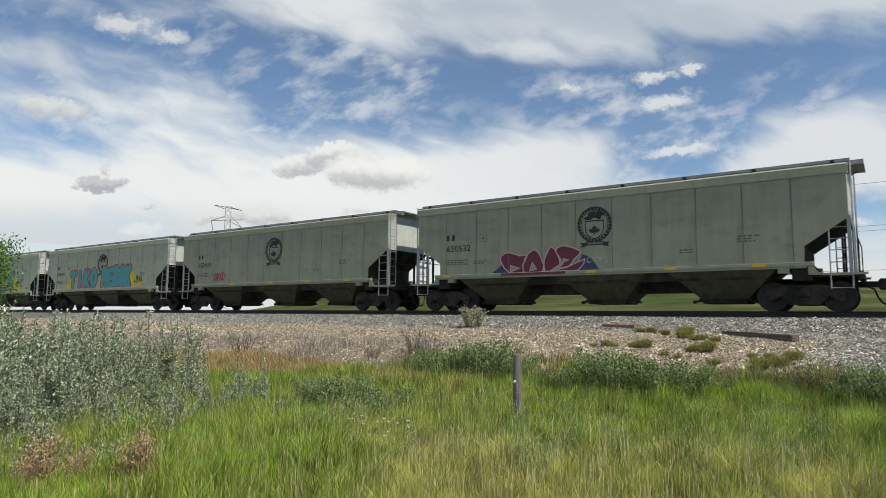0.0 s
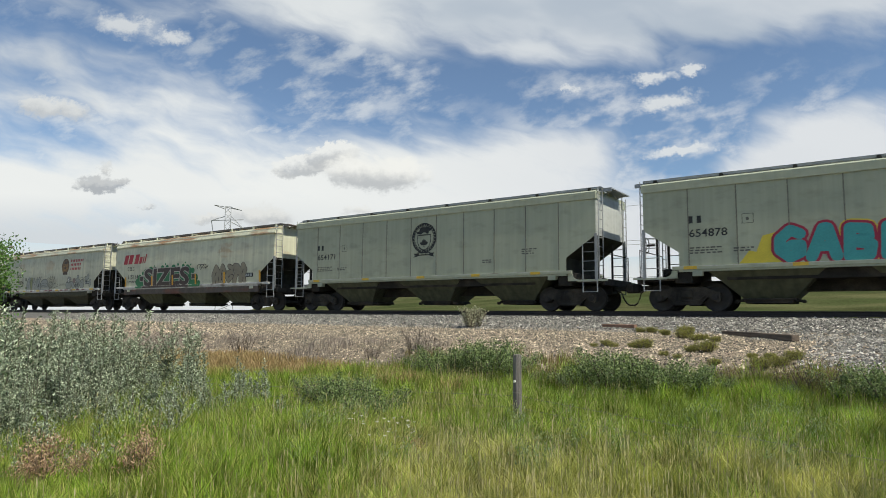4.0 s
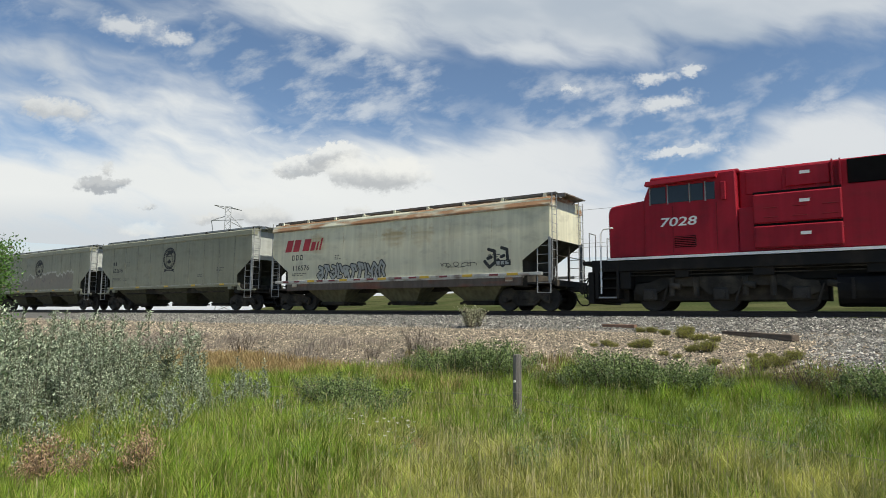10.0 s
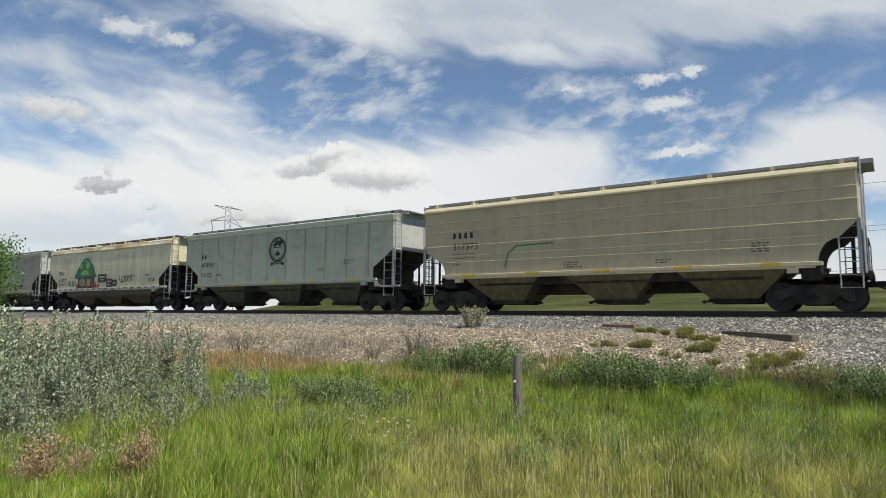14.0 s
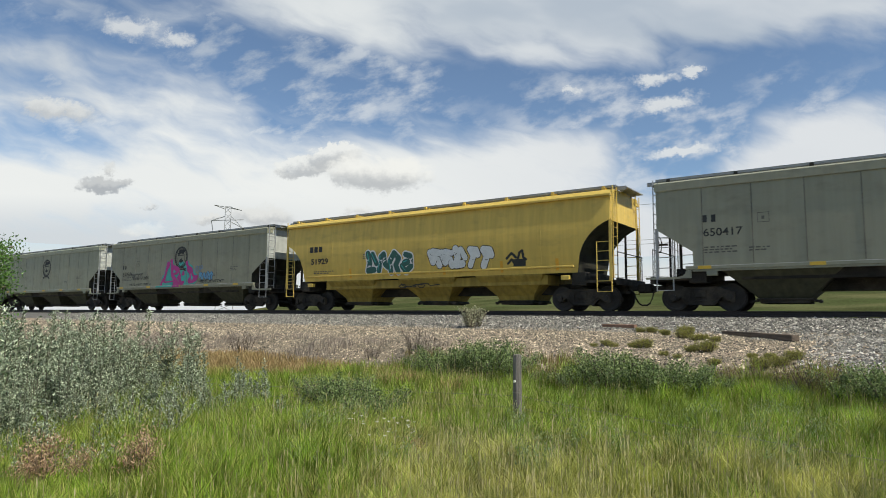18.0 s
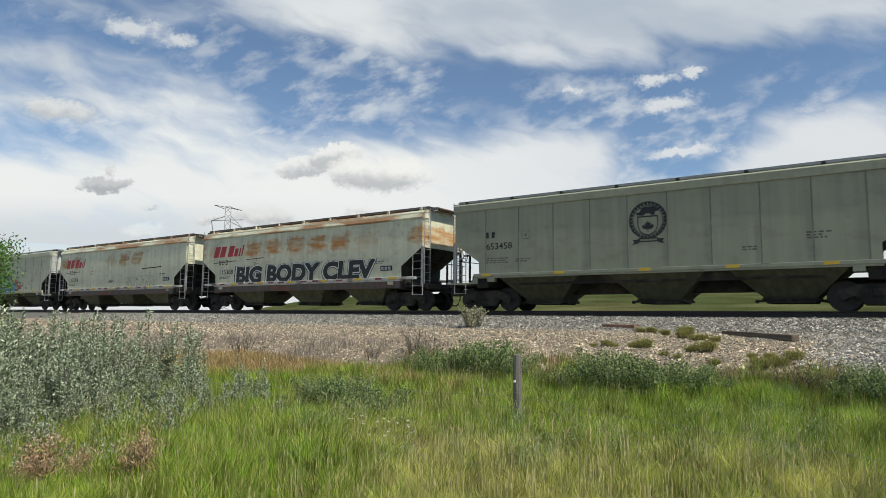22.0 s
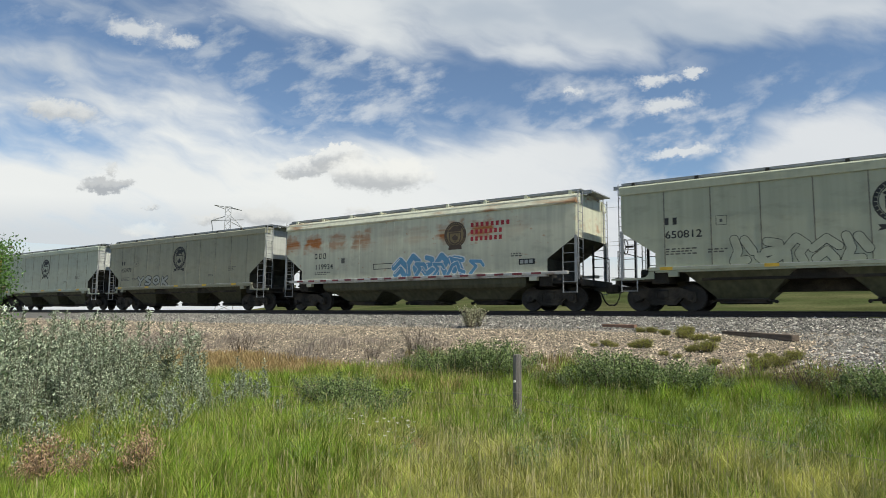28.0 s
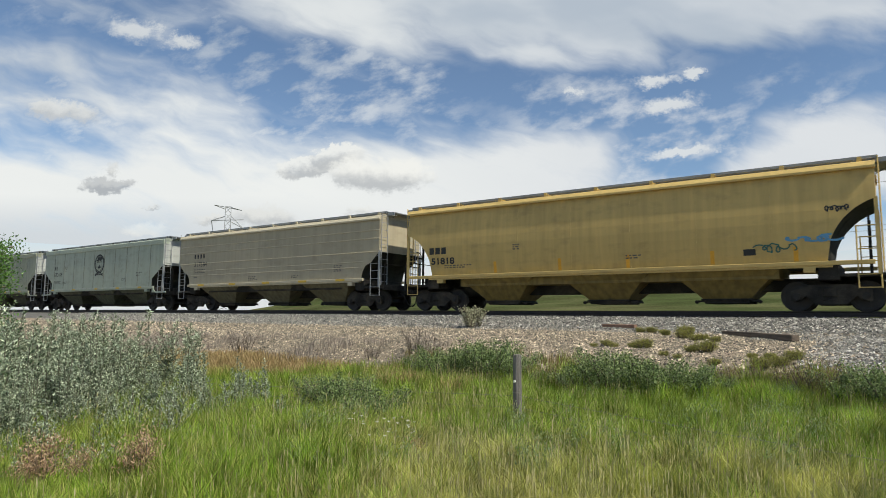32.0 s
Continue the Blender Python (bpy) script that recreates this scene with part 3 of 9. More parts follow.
def truck(car, x, wheelbase=1.8, radius=0.457):
    h = wheelbase / 2
    t = shared(("bolster",), lambda bm: (box(bm, -0.2, 0.2, -1.12, 1.12, 0.42, 0.72, 0.04), rod(bm, (0, 0, 0.7), (0, 0, 0.95), 0.22, 12)), "truck", M["under"], car, "black grimy cast steel freight truck", at=pose(x, 0, 0))
    for y in (-1.0, 1.0):
        shared(("frame", y, h), lambda bm, y=y: side_frame(bm, y, h), "side_frame", M["under"], t)
        for dx in (-0.16, 0.0, 0.16):
            shared(("spring", dx, y), lambda bm, dx=dx, y=y: spring(bm, dx, y * 1.03), "spring", M["under"], t)
    for s in (-1, 1):
        for y in (-1.0, 1.0):
            shared(("cap", s, y, h), lambda bm, s=s, y=y: (rod(bm, (s * h, y * 1.12, 0.457), (s * h, y * 0.93, 0.457), 0.105, 12), rod(bm, (s * h, y * 1.135, 0.457), (s * h, y * 1.12, 0.457), 0.06, 8)), "bearing_cap", M["wheel"], t)
        w = shared(("wheelset", radius), lambda bm: lathe_y(bm, wheel_prof(radius)), "wheelset", M["wheel"], t, "dark steel wheelset with a bright worn tread", at=pose(s * h, 0, radius))
        WHEELS.append((car, w, s * h, radius))
    return t


WHEELS = []


# ---- train: hopper cars ----
def hw_flat(z):
    return 1.52


def hw_round(z):
    return 1.50 - 0.055 * ((z - 2.9) / 1.4) ** 2 + 0.03


def hw_bulge(z):
    return 1.57 - 0.11 * ((z - 2.85) / 1.35) ** 2


def cut_straight(x):
    a = abs(x)
    return 1.42 if a <= 6.76 else 1.95 + (a - 6.76) / 1.17 * 0.8


def cut_round(x):
    a = abs(x)
    if a <= 6.72:
        return 1.40
    b = min(a, 7.97) - 6.72
    return 1.6 + 1.28 * math.sqrt(max(0.0, 1 - (1 - min(1.0, b / 1.2)) ** 2)) + 0.3 * b


def cut_tan(x):
    """A small round notch at the sill, then a slope up to the corner."""
    a = abs(x)
    if a <= 6.81:
        return 1.40
    if a <= 7.35:
        return 1.46 + 0.70 * math.sqrt(max(0.0, 1 - (1 - (a - 6.81) / 0.54) ** 2))
    return 2.16 + (min(a, 7.9) - 7.35) * 0.98


def shell(bm, length, hw, cut, top=4.3):
    h = length / 2
    ends = (0, 0.12, 0.25, 0.4, 0.52, 0.62, 0.8, 0.9, 1.0, 1.05, 1.07, 1.165, 1.175, 1.28)
    xs = [-h + e for e in ends] + [-h / 2, 0, h / 2] + [h - e for e in ends[::-1]]
    rings = []
    for x in xs:
        zs = [cut(x) + (top - cut(x)) * i / 9 for i in range(10)]
        rings.append([(x, -hw(z), z) for z in zs] + [(x, hw(z), z) for z in zs[::-1]])
    loft(bm, rings)


BAYS = {"gray": ((1.70, 1.44, 1.44), (1.66, 1.42, 1.30), (1.22, 1.08, 0.88), (0.80, 0.76, 0.47), (0.74, 0.70, 0.40)),
        "curved": ((2.0, 1.44, 1.44), (2.0, 1.41, 1.06), (1.92, 1.33, 0.93), (1.78, 1.25, 0.89), (1.58, 1.16, 0.84), (1.38, 1.06, 0.75), (1.16, 0.95, 0.62), (0.94, 0.85, 0.47), (0.70, 0.70, 0.38)),
        "yellow": ((1.56, 1.46, 1.58), (1.50, 1.42, 1.34), (1.36, 1.26, 1.14), (1.12, 1.04, 0.88), (0.84, 0.80, 0.60), (0.76, 0.72, 0.40))}


def bay(bm, x, kind):
    """A discharge bay: its sheets draw in to the gate."""
    loft(bm, [[(x - a, -b, z), (x + a, -b, z), (x + a, b, z), (x - a, b, z)] for a, b, z in BAYS[kind]])


def gate(bm, x):
    box(bm, x - 0.80, x + 0.80, -0.80, 0.80, 0.36, 0.41, 0.01)
    box(bm, x - 0.70, x + 0.70, -0.72, 0.72, 0.25, 0.37, 0.02)
    for e in (-1, 1):
        rod(bm, (x + e * 0.98, -0.62, 0.31), (x + e * 0.98, -0.48, 0.31), 0.06, 8)
    box(bm, x - 0.95, x - 0.7, -0.62, -0.52, 0.30, 0.36)
    box(bm, x + 0.7, x + 0.95, -0.62, -0.52, 0.30, 0.36)
    rod(bm, (x + 0.8, -0.8, 0.33), (x + 0.8, 0.8, 0.33), 0.03, 6)


def ladder_side(bm, s, h, y):
    x0, x1 = s * (h - 0.52), s * (h + 0.03)
    for x in (x0, x1):
        rod(bm, (x, y, 0.66), (x, y, 2.5), 0.022, 5)
    for z in (0.68, 1.06, 1.44, 1.80, 2.14, 2.48):
        rod(bm, (x0, y, z), (x1, y, z), 0.016, 5)


def ladder_end(bm, s, h, y):
    x = s * (h + 0.10)
    for dy in (0, 0.42):
        rod(bm, (x, y + dy, 1.15), (x, y + dy, 4.5), 0.02, 5)
    for k in range(10):
        z = 1.3 + 0.34 * k
        rod(bm, (x, y, z), (x, y + 0.42, z), 0.014, 5)


def end_walk(bm, s, h):
    box(bm, min(s * h, s * (h + 0.44)), max(s * h, s * (h + 0.44)), -1.0, 0.95, 4.50, 4.54)
    for y in (-0.6, 0.6):
        rod(bm, (s * (h + 0.3), y, 4.52), (s * (h + 0.02), y, 4.36), 0.02, 5)
    box(bm, min(s * (h + 0.02), s * (h + 0.44)), max(s * (h + 0.02), s * (h + 0.44)), -1.02, -0.98, 4.40, 4.54)


def platform(bm, s, h):
    a, b = sorted((s * (h - 1.35), s * (h + 0.28)))
    box(bm, a, b, -1.42, 1.42, 1.02, 1.10)
    a, b = sorted((s * (h + 0.16), s * (h + 0.28)))
    box(bm, a, b, -1.45, 1.45, 0.92, 1.16, 0.01)


def end_frame(bm, s, h):
    for y in (-0.72, 0.72):
        a, b = sorted((s * (h - 0.28), s * (h - 0.16)))
        box(bm, a + 0.03, b - 0.03, y - 0.045, y + 0.045, 1.1, 2.9)
    rod(bm, (s * (h + 0.2), -1.35, 2.1), (s * (h + 0.2), 1.35, 2.1), 0.018, 5)
    for y in (-1.35, 1.35):
        rod(bm, (s * (h + 0.2), y, 1.1), (s * (h + 0.2), y, 2.12), 0.018, 5)


def coupler(bm, s, h, pitch):
    e = pitch / 2
    a, b = sorted((s * (h + 0.1), s * (e - 0.18)))
    box(bm, a, b, -0.11, 0.11, 0.74, 0.92, 0.02)
    a, b = sorted((s * (e - 0.26), s * (e + 0.03)))
    box(bm, a, b, -0.19, 0.15, 0.66, 1.0, 0.05)


def hose(bm, s, h, pitch):
    e = s * pitch / 2
    pts = [(s * (h + 0.3), -0.33, 0.78), (e - s * 0.36, -0.33, 0.66), (e - s * 0.30, -0.30, 0.46), (e - s * 0.20, -0.27, 0.28), (e - s * 0.08, -0.25, 0.20), (e, -0.24, 0.22)]
    tube(bm, pts, 0.032, 6)


def brake_wheel(bm, s, h):
    c = Vector((s * (h + 0.20), -0.55, 2.35))
    k = 16
    for i in range(k):
        a, b = 2 * math.pi * i / k, 2 * math.pi * (i + 1) / k
        rod(bm, c + Vector((0, 0.28 * math.cos(a), 0.28 * math.sin(a))), c + Vector((0, 0.28 * math.cos(b), 0.28 * math.sin(b))), 0.018, 5)
    for i in range(3):
        a = 2 * math.pi * i / 3
        rod(bm, c, c + Vector((0, 0.28 * math.cos(a), 0.28 * math.sin(a))), 0.014, 4)
    rod(bm, c, c - Vector((s * 0.3, 0, 0)), 0.04, 6)


def chord(bm, y, h, kind):
    """The bright side plate along the eave."""
    sec = {"gray": [(1.5, 4.08), (1.57, 4.08), (1.57, 4.34), (1.48, 4.40), (1.2, 4.44), (1.2, 4.10)],
           "tan": [(1.5, 4.16), (1.60, 4.15), (1.60, 4.22), (1.48, 4.36), (1.15, 4.44), (1.15, 4.2)],
           "round": [(1.44, 4.00), (1.55, 4.02), (1.56, 4.08), (1.48, 4.24), (1.36, 4.38), (1.1, 4.45), (1.1, 4.04)]}[kind]
    loft(bm, [[(x, y * a, b) for a, b in sec] for x in (-h - 0.04, h + 0.04)])


def running_board(bm, y, h):
    """A grating walkway: two edge angles and close cross strips."""
    for e in (0.73, 1.13):
        box(bm, -h - 0.1, h + 0.1, y * e - 0.012, y * e + 0.012, 4.51, 4.595)
    for e in (0.80, 0.87, 0.94, 1.01, 1.07):
        box(bm, -h - 0.1, h + 0.1, y * e - 0.012, y * e + 0.012, 4.55, 4.585)
    for i in range(60):
        x = -h + 2 * h * i / 59
        box(bm, x - 0.03, x + 0.03, min(y * 0.73, y * 1.13), max(y * 0.73, y * 1.13), 4.555, 4.58)


def side_sill(bm, y, h, style, lean):
    """The sill flange, with the lower lip under it."""
    e = 0.3 if style == "round" else (1.42 if lean else (0.1 if style == "yellow" else 0.94))
    z = 1.60 if lean else 1.35
    o = 1.545 if lean else 1.585
    box(bm, -h + e, h - e, min(y * 1.46, y * o), max(y * 1.46, y * o), z, z + (0.075 if lean else 0.125), 0.012)
    if not lean:
        box(bm, -h + 1.15, h - 1.15, min(y * 1.4, y * 1.55), max(y * 1.4, y * 1.55), 1.29, 1.352)


SILL_GRIME = car_paint("sill_grime", (0.12, 0.095, 0.075), 0.7, 0.2, rust_color=(0.20, 0.08, 0.05), edge=0.5)


def hopper(paint, chord_paint, style="gray", h=7.93, pitch=17.6, label="", sill="gray", handrail=None, board=None, lower=None, curved=False, thin=True, ends=None):
    """A covered hopper car with its parts; h is half the length of its side, pitch the length over the couplers."""
    car = tagged(empty("hopper_car"), label, "hopper car", "hopper cars of the train")
    hw, cut, kind = {"gray": (hw_flat, cut_straight, "gray"), "round": (hw_round, cut_straight, "round"), "tan": (hw_flat, cut_tan, "tan"), "yellow": (hw_bulge, cut_round, "tan")}[style]
    if h > 8.2:
        cut0, ext = cut, h - 7.97
        cut = lambda x: cut0(max(0.0, abs(x) - ext))
    rail = handrail or M["galv"]
    deep = style == "round" and not curved
    lean = style == "yellow" and thin      # a thin rib of a sill, high on the side
    shared(("body", style, h), lambda bm: shell(bm, 2 * h, hw, cut), "body", (paint, M["slope_grime_shade"], ends or paint), car)
    shared(("roof", h), lambda bm: loft(bm, [[(x, y, z) for y, z in ((-1.22, 4.28), (-1.22, 4.42), (0, 4.52), (1.22, 4.42), (1.22, 4.28))] for x in (-h, h)]), "roof", chord_paint, car)
    for y in (-1, 1):
        shared(("chord", kind, h, y), lambda bm, y=y: chord(bm, y, h, kind), "side_plate", chord_paint, car)
        shared(("board", h, y), lambda bm, y=y: running_board(bm, y, h), "running_board", board or M["galv"], car, "grey steel grating running board")
        k = 8 if style == "gray" else 9
        for i in range(k):
            x = -h + 0.35 + (2 * h - 0.7) * i / (k - 1)
            shared(("bracket", y), lambda bm, y=y: (prism(bm, [(-0.09, 4.36), (0.09, 4.36), (0.05, 4.57), (-0.05, 4.57)], y * 1.17 - 0.025, y * 1.17 + 0.025), box(bm, -0.03, 0.03, min(0, y * 1.15), max(0, y * 1.15), 4.50, 4.54)), "bracket", chord_paint if style != "gray" else M["under"], car, at=pose(x, 0, 0))
        shared(("sill", style, h, y, lean), lambda bm, y=y: side_sill(bm, y, h, style, lean), "side_sill", {"gray": chord_paint}.get(sill, sill) if isinstance(sill, str) else sill, car)
        if deep:
            shared(("sill_plate", h, y), lambda bm, y=y: (box(bm, -h + 1.2, h - 1.2, min(y * 1.4, y * 1.53), max(y * 1.4, y * 1.53), 1.0, 1.292), box(bm, -h + 1.2, h - 1.2, min(y * 1.4, y * 1.56), max(y * 1.4, y * 1.56), 0.975, 1.0)), "sill_plate", SILL_GRIME, car, "grime-browned lower sill plate")
        if style == "gray":
            for e in (-1, 1):
                shared(("gusset", h, y, e), lambda bm, y=y, e=e: prism(bm, [(e * (h - 1.1), 1.34), (e * (h - 0.93), 1.34), (e * (h - 0.91), 1.24), (e * (h - 0.82), 1.16), (e * (h - 0.7), 1.13), (e * (h - 0.7), 1.08), (e * (h - 1.1), 1.08)], min(y * 1.47, y * 1.53), max(y * 1.47, y * 1.53)), "sill_gusset", chord_paint, car)
                shared(("edge_rail", h, y, e), lambda bm, y=y, e=e: box(bm, min(e * (h - 0.75), e * (h + 0.4)), max(e * (h - 0.75), e * (h + 0.4)), min(y * 1.46, y * 1.52), max(y * 1.46, y * 1.52), 1.06, 1.13), "step_rail", chord_paint, car)
    for i in range(4):
        x0 = -h + 0.9 + i * (2 * h - 1.8) / 4
        shared(("hatch", h), lambda bm: box(bm, 0.05, (2 * h - 1.8) / 4 - 0.05, -0.36, 0.36, 4.48, 4.62, 0.03), "hatch_cover", chord_paint, car, at=pose(x0, 0, 0))
    if style == "gray":
        for y in (-1, 1):
            for x in (-6.43, -4.93, -3.45, -1.99, -0.59, 0.79, 2.19, 3.66, 5.08, 6.47):
                shared(("rib", y), lambda bm, y=y: prism(bm, [(-0.016, 1.5), (0.016, 1.5), (0.016, 4.07), (-0.016, 4.07)], min(y * 1.51, y * 1.53), max(y * 1.51, y * 1.53)), "side_rib", RIB, car, at=pose(x, 0, 0))
    if style == "tan":
        for y in (-1, 1):
            for z in (3.68, 3.30, 2.68, 2.24, 1.98):
                shared(("beam", y, z), lambda bm, y=y, z=z: box(bm, -h + (0.02 if z > 2.6 else 1.0), h - (0.02 if z > 2.6 else 1.0), min(y * 1.5, y * (1.545 if z > 2.5 else 1.53)), max(y * 1.5, y * (1.545 if z > 2.5 else 1.53)), z - 0.02, z + 0.02, 0.008), "side_rib", chord_paint if z > 2.5 else paint, car)
    if style in ("round", "yellow"):
        for x in (-h * 0.62, -h * 0.36, -h * 0.1, h * 0.16, h * 0.42, h * 0.68):
            zz = [1.5 + 0.25 * i for i in range(11)]
            shared(("seam", style), lambda bm: loft(bm, [[(-0.012, -hw(z) - 0.004, z), (0.012, -hw(z) - 0.004, z), (0.012, -hw(z) + 0.03, z), (-0.012, -hw(z) + 0.03, z)] for z in zz]), "weld_seam", paint, car, at=pose(x, 0, 0))
    form = "yellow" if lean else ("curved" if curved else "gray")
    for x in (-3.3, 0.25, 3.8) if curved else (-4.22, 0.24, 4.3):
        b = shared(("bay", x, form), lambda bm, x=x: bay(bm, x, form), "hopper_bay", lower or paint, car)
        shared(("gate", x), lambda bm, x=x: gate(bm, x), "outlet_gate", M["under"], b)
    low = 0.86 if style == "round" else 0.64
    shared(("centre_sill", h, low), lambda bm: box(bm, -h - 0.1, h + 0.1, -0.24, 0.24, low, 1.04), "centre_sill", M["under"], car)
    shared(("floor_sheet", h, low), lambda bm: box(bm, -h + 2.6, h - 2.6, -1.25, 1.25, 1.12 if low > 0.7 else 1.0, 1.36), "floor_sheet", lower if style == "yellow" else M["under"], car)
    for s in (-1, 1):
        truck(car, s * (h - 1.27))
        shared(("platform", s, h), lambda bm, s=s: platform(bm, s, h), "end_platform", M["under"], car)
        shared(("end_walk", s, h), lambda bm, s=s: end_walk(bm, s, h), "roof_end_walk", board or M["galv"], car)
        shared(("end_frame", s, h), lambda bm, s=s: end_frame(bm, s, h), "end_frame", M["under"], car)
        shared(("bolster_plate", s, h), lambda bm, s=s: box(bm, s * (h - 1.27) - 0.28, s * (h - 1.27) + 0.28, -1.4, 1.4, 0.92, 1.42, 0.02), "body_bolster", M["under"], car)
        shared(("jack_pad", s, h), lambda bm, s=s: box(bm, s * (h - 1.75) - 0.16, s * (h - 1.75) + 0.16, -1.56, -1.36, 1.14, 1.3, 0.01), "jacking_pad", chord_paint, car)
        shared(("coupler", s, h, pitch), lambda bm, s=s: coupler(bm, s, h, pitch), "coupler", M["under"], car)
        shared(("hose", s, h, pitch), lambda bm, s=s: hose(bm, s, h, pitch), "air_hose", M["under"], car)
        for y in (-1.5, 1.5):
            shared(("ladder_side", s, h, y), lambda bm, s=s, y=y: ladder_side(bm, s, h, y), "side_ladder", rail, car)
            shared(("post", s, h, y), lambda bm, s=s, y=y: box(bm, s * h - 0.05, s * h + 0.05, y - 0.03, y + 0.03, 1.08, cut(h) + 0.05), "corner_post", rail, car)
        shared(("ladder_end", s, h), lambda bm, s=s: ladder_end(bm, s, h, -1.48), "end_ladder", rail, car)
        shared(("ladder_end_far", s, h), lambda bm, s=s: ladder_end(bm, s, h, 1.06), "end_ladder", rail, car)
    shared(("brake_wheel", h), lambda bm: brake_wheel(bm, -1, h), "brake_wheel", M["under"], car)
    shared(("reservoir", h), lambda bm: rod(bm, (-h + 1.0, -0.5, 1.38), (-h + 1.0, 0.6, 1.38), 0.2, 12), "air_reservoir", M["under"], car)
    shared(("valve", h), lambda bm: (box(bm, -h + 0.45, -h + 0.75, -0.9, -0.5, 1.1, 1.45, 0.03), rod(bm, (-h + 0.6, -0.9, 1.3), (-h + 0.6, -1.2, 1.2), 0.03, 6)), "brake_valve", M["under"], car)
    car["hw"] = style
    return car


HW = {"gray": hw_flat, "tan": hw_flat, "round": hw_round, "yellow": hw_bulge, "loco": lambda z: 1.0}


# ---- train: painted marks ----
def lay(name, polys, material, car, off=0.006, label="", style=None, y_at=None, start=0):
    """Flat painted shapes on the near side: each polygon is a list of (x, z)."""
    hw = HW[style or car["hw"]]
    verts, faces = [], []
    for i, poly in enumerate(polys):
        k = len(verts)
        y = off + 0.00025 * ((i + start) % 12)
        verts += [(x, -(y_at if y_at else hw(z)) - y, z) for x, z in poly]
        faces.append(tuple(range(k, k + len(poly))))
    me = bpy.data.meshes.new(name)
    me.from_pydata(verts, [], faces)
    me.materials.append(material)
    ob = new(name, me)
    ob.parent = car
    if label:
        tagged(ob, label)
    return ob


def bar(x0, x1, z0, z1, slant=0.0):
    d = slant * (z1 - z0)
    return [(x0, z0), (x1, z0), (x1 + d, z1), (x0 + d, z1)]


def disc(x, z, r, k=20, rz=None):
    return [(x + r * math.cos(2 * math.pi * i / k), z + (rz or r) * math.sin(2 * math.pi * i / k)) for i in range(k)]


def stroke(pts, r):
    """A thick painted line: capsules along a polyline, as polygons."""
    out = []
    for (x0, z0), (x1, z1) in zip(pts, pts[1:]):
        a = math.atan2(z1 - z0, x1 - x0)
        out.append([(x0 + r * math.cos(a + math.pi / 2 + t), z0 + r * math.sin(a + math.pi / 2 + t)) for t in np.linspace(0, math.pi, 6)] +
                   [(x1 + r * math.cos(a - math.pi / 2 + t), z1 + r * math.sin(a - math.pi / 2 + t)) for t in np.linspace(0, math.pi, 6)])
    return out


def curve(pts, closed=False, k=4):
    """A polyline rounded through its corner points."""
    n, out = len(pts), []
    for i in range(n if closed else n - 1):
        p = [pts[j % n] if closed else pts[min(max(j, 0), n - 1)] for j in (i - 1, i, i + 1, i + 2)]
        for q in range(k):
            t = q / k
            out.append(tuple(0.5 * (2 * b + (c - a) * t + (2 * a - 5 * b + 4 * c - d) * t * t + (3 * b - a - 3 * c + d) * t ** 3) for a, b, c, d in zip(*p)))
    return out + [out[0] if closed else pts[-1]]


def sprayed(car, pts, fill, ink, r=0.022, base=0.0, label="", k=4):
    """A closed sprayed shape: a coat of paint and an inked outline over it."""
    line = curve(pts, True, k)
    if fill:
        lay("graffiti_letter", [line[:-1]], fill, car, 0.010 + base, label)
    lay("graffiti_outline", stroke(line, r), ink, car, 0.012 + base)


def inked(car, lines, ink, r=0.018, base=0.0, name="sprayed_tag"):
    lay(name, [p for q in lines for p in stroke(curve(q), r)], ink, car, 0.018 + base)


FORMS = [[[(0.1, 0.05), (0.3, 0.8), (0.55, 0.95), (0.7, 0.4), (0.95, 0.25)]],
         [[(0.05, 0.85), (0.35, 0.25), (0.55, 0.75), (0.9, 0.05)], [(0.3, 0.9), (0.85, 0.8)]],
         [[(0.2, 0.0), (0.1, 0.55), (0.45, 1.0), (0.85, 0.7), (0.6, 0.35), (0.8, 0.0)]],
         [[(0.1, 0.35), (0.45, 0.05), (0.9, 0.3), (0.85, 0.85), (0.4, 0.95)], [(0.35, 0.5), (0.6, 0.55)]],
         [[(0.15, 1.0), (0.35, 0.5), (0.2, 0.05), (0.7, 0.1)], [(0.55, 0.95), (0.9, 0.45)]],
         [[(0.05, 0.5), (0.5, 0.9), (0.95, 0.55)], [(0.2, 0.1), (0.55, 0.4), (0.85, 0.05)]],
         [[(0.3, 0.0), (0.55, 0.55), (0.25, 0.95), (0.75, 0.9), (0.9, 0.6)]]]


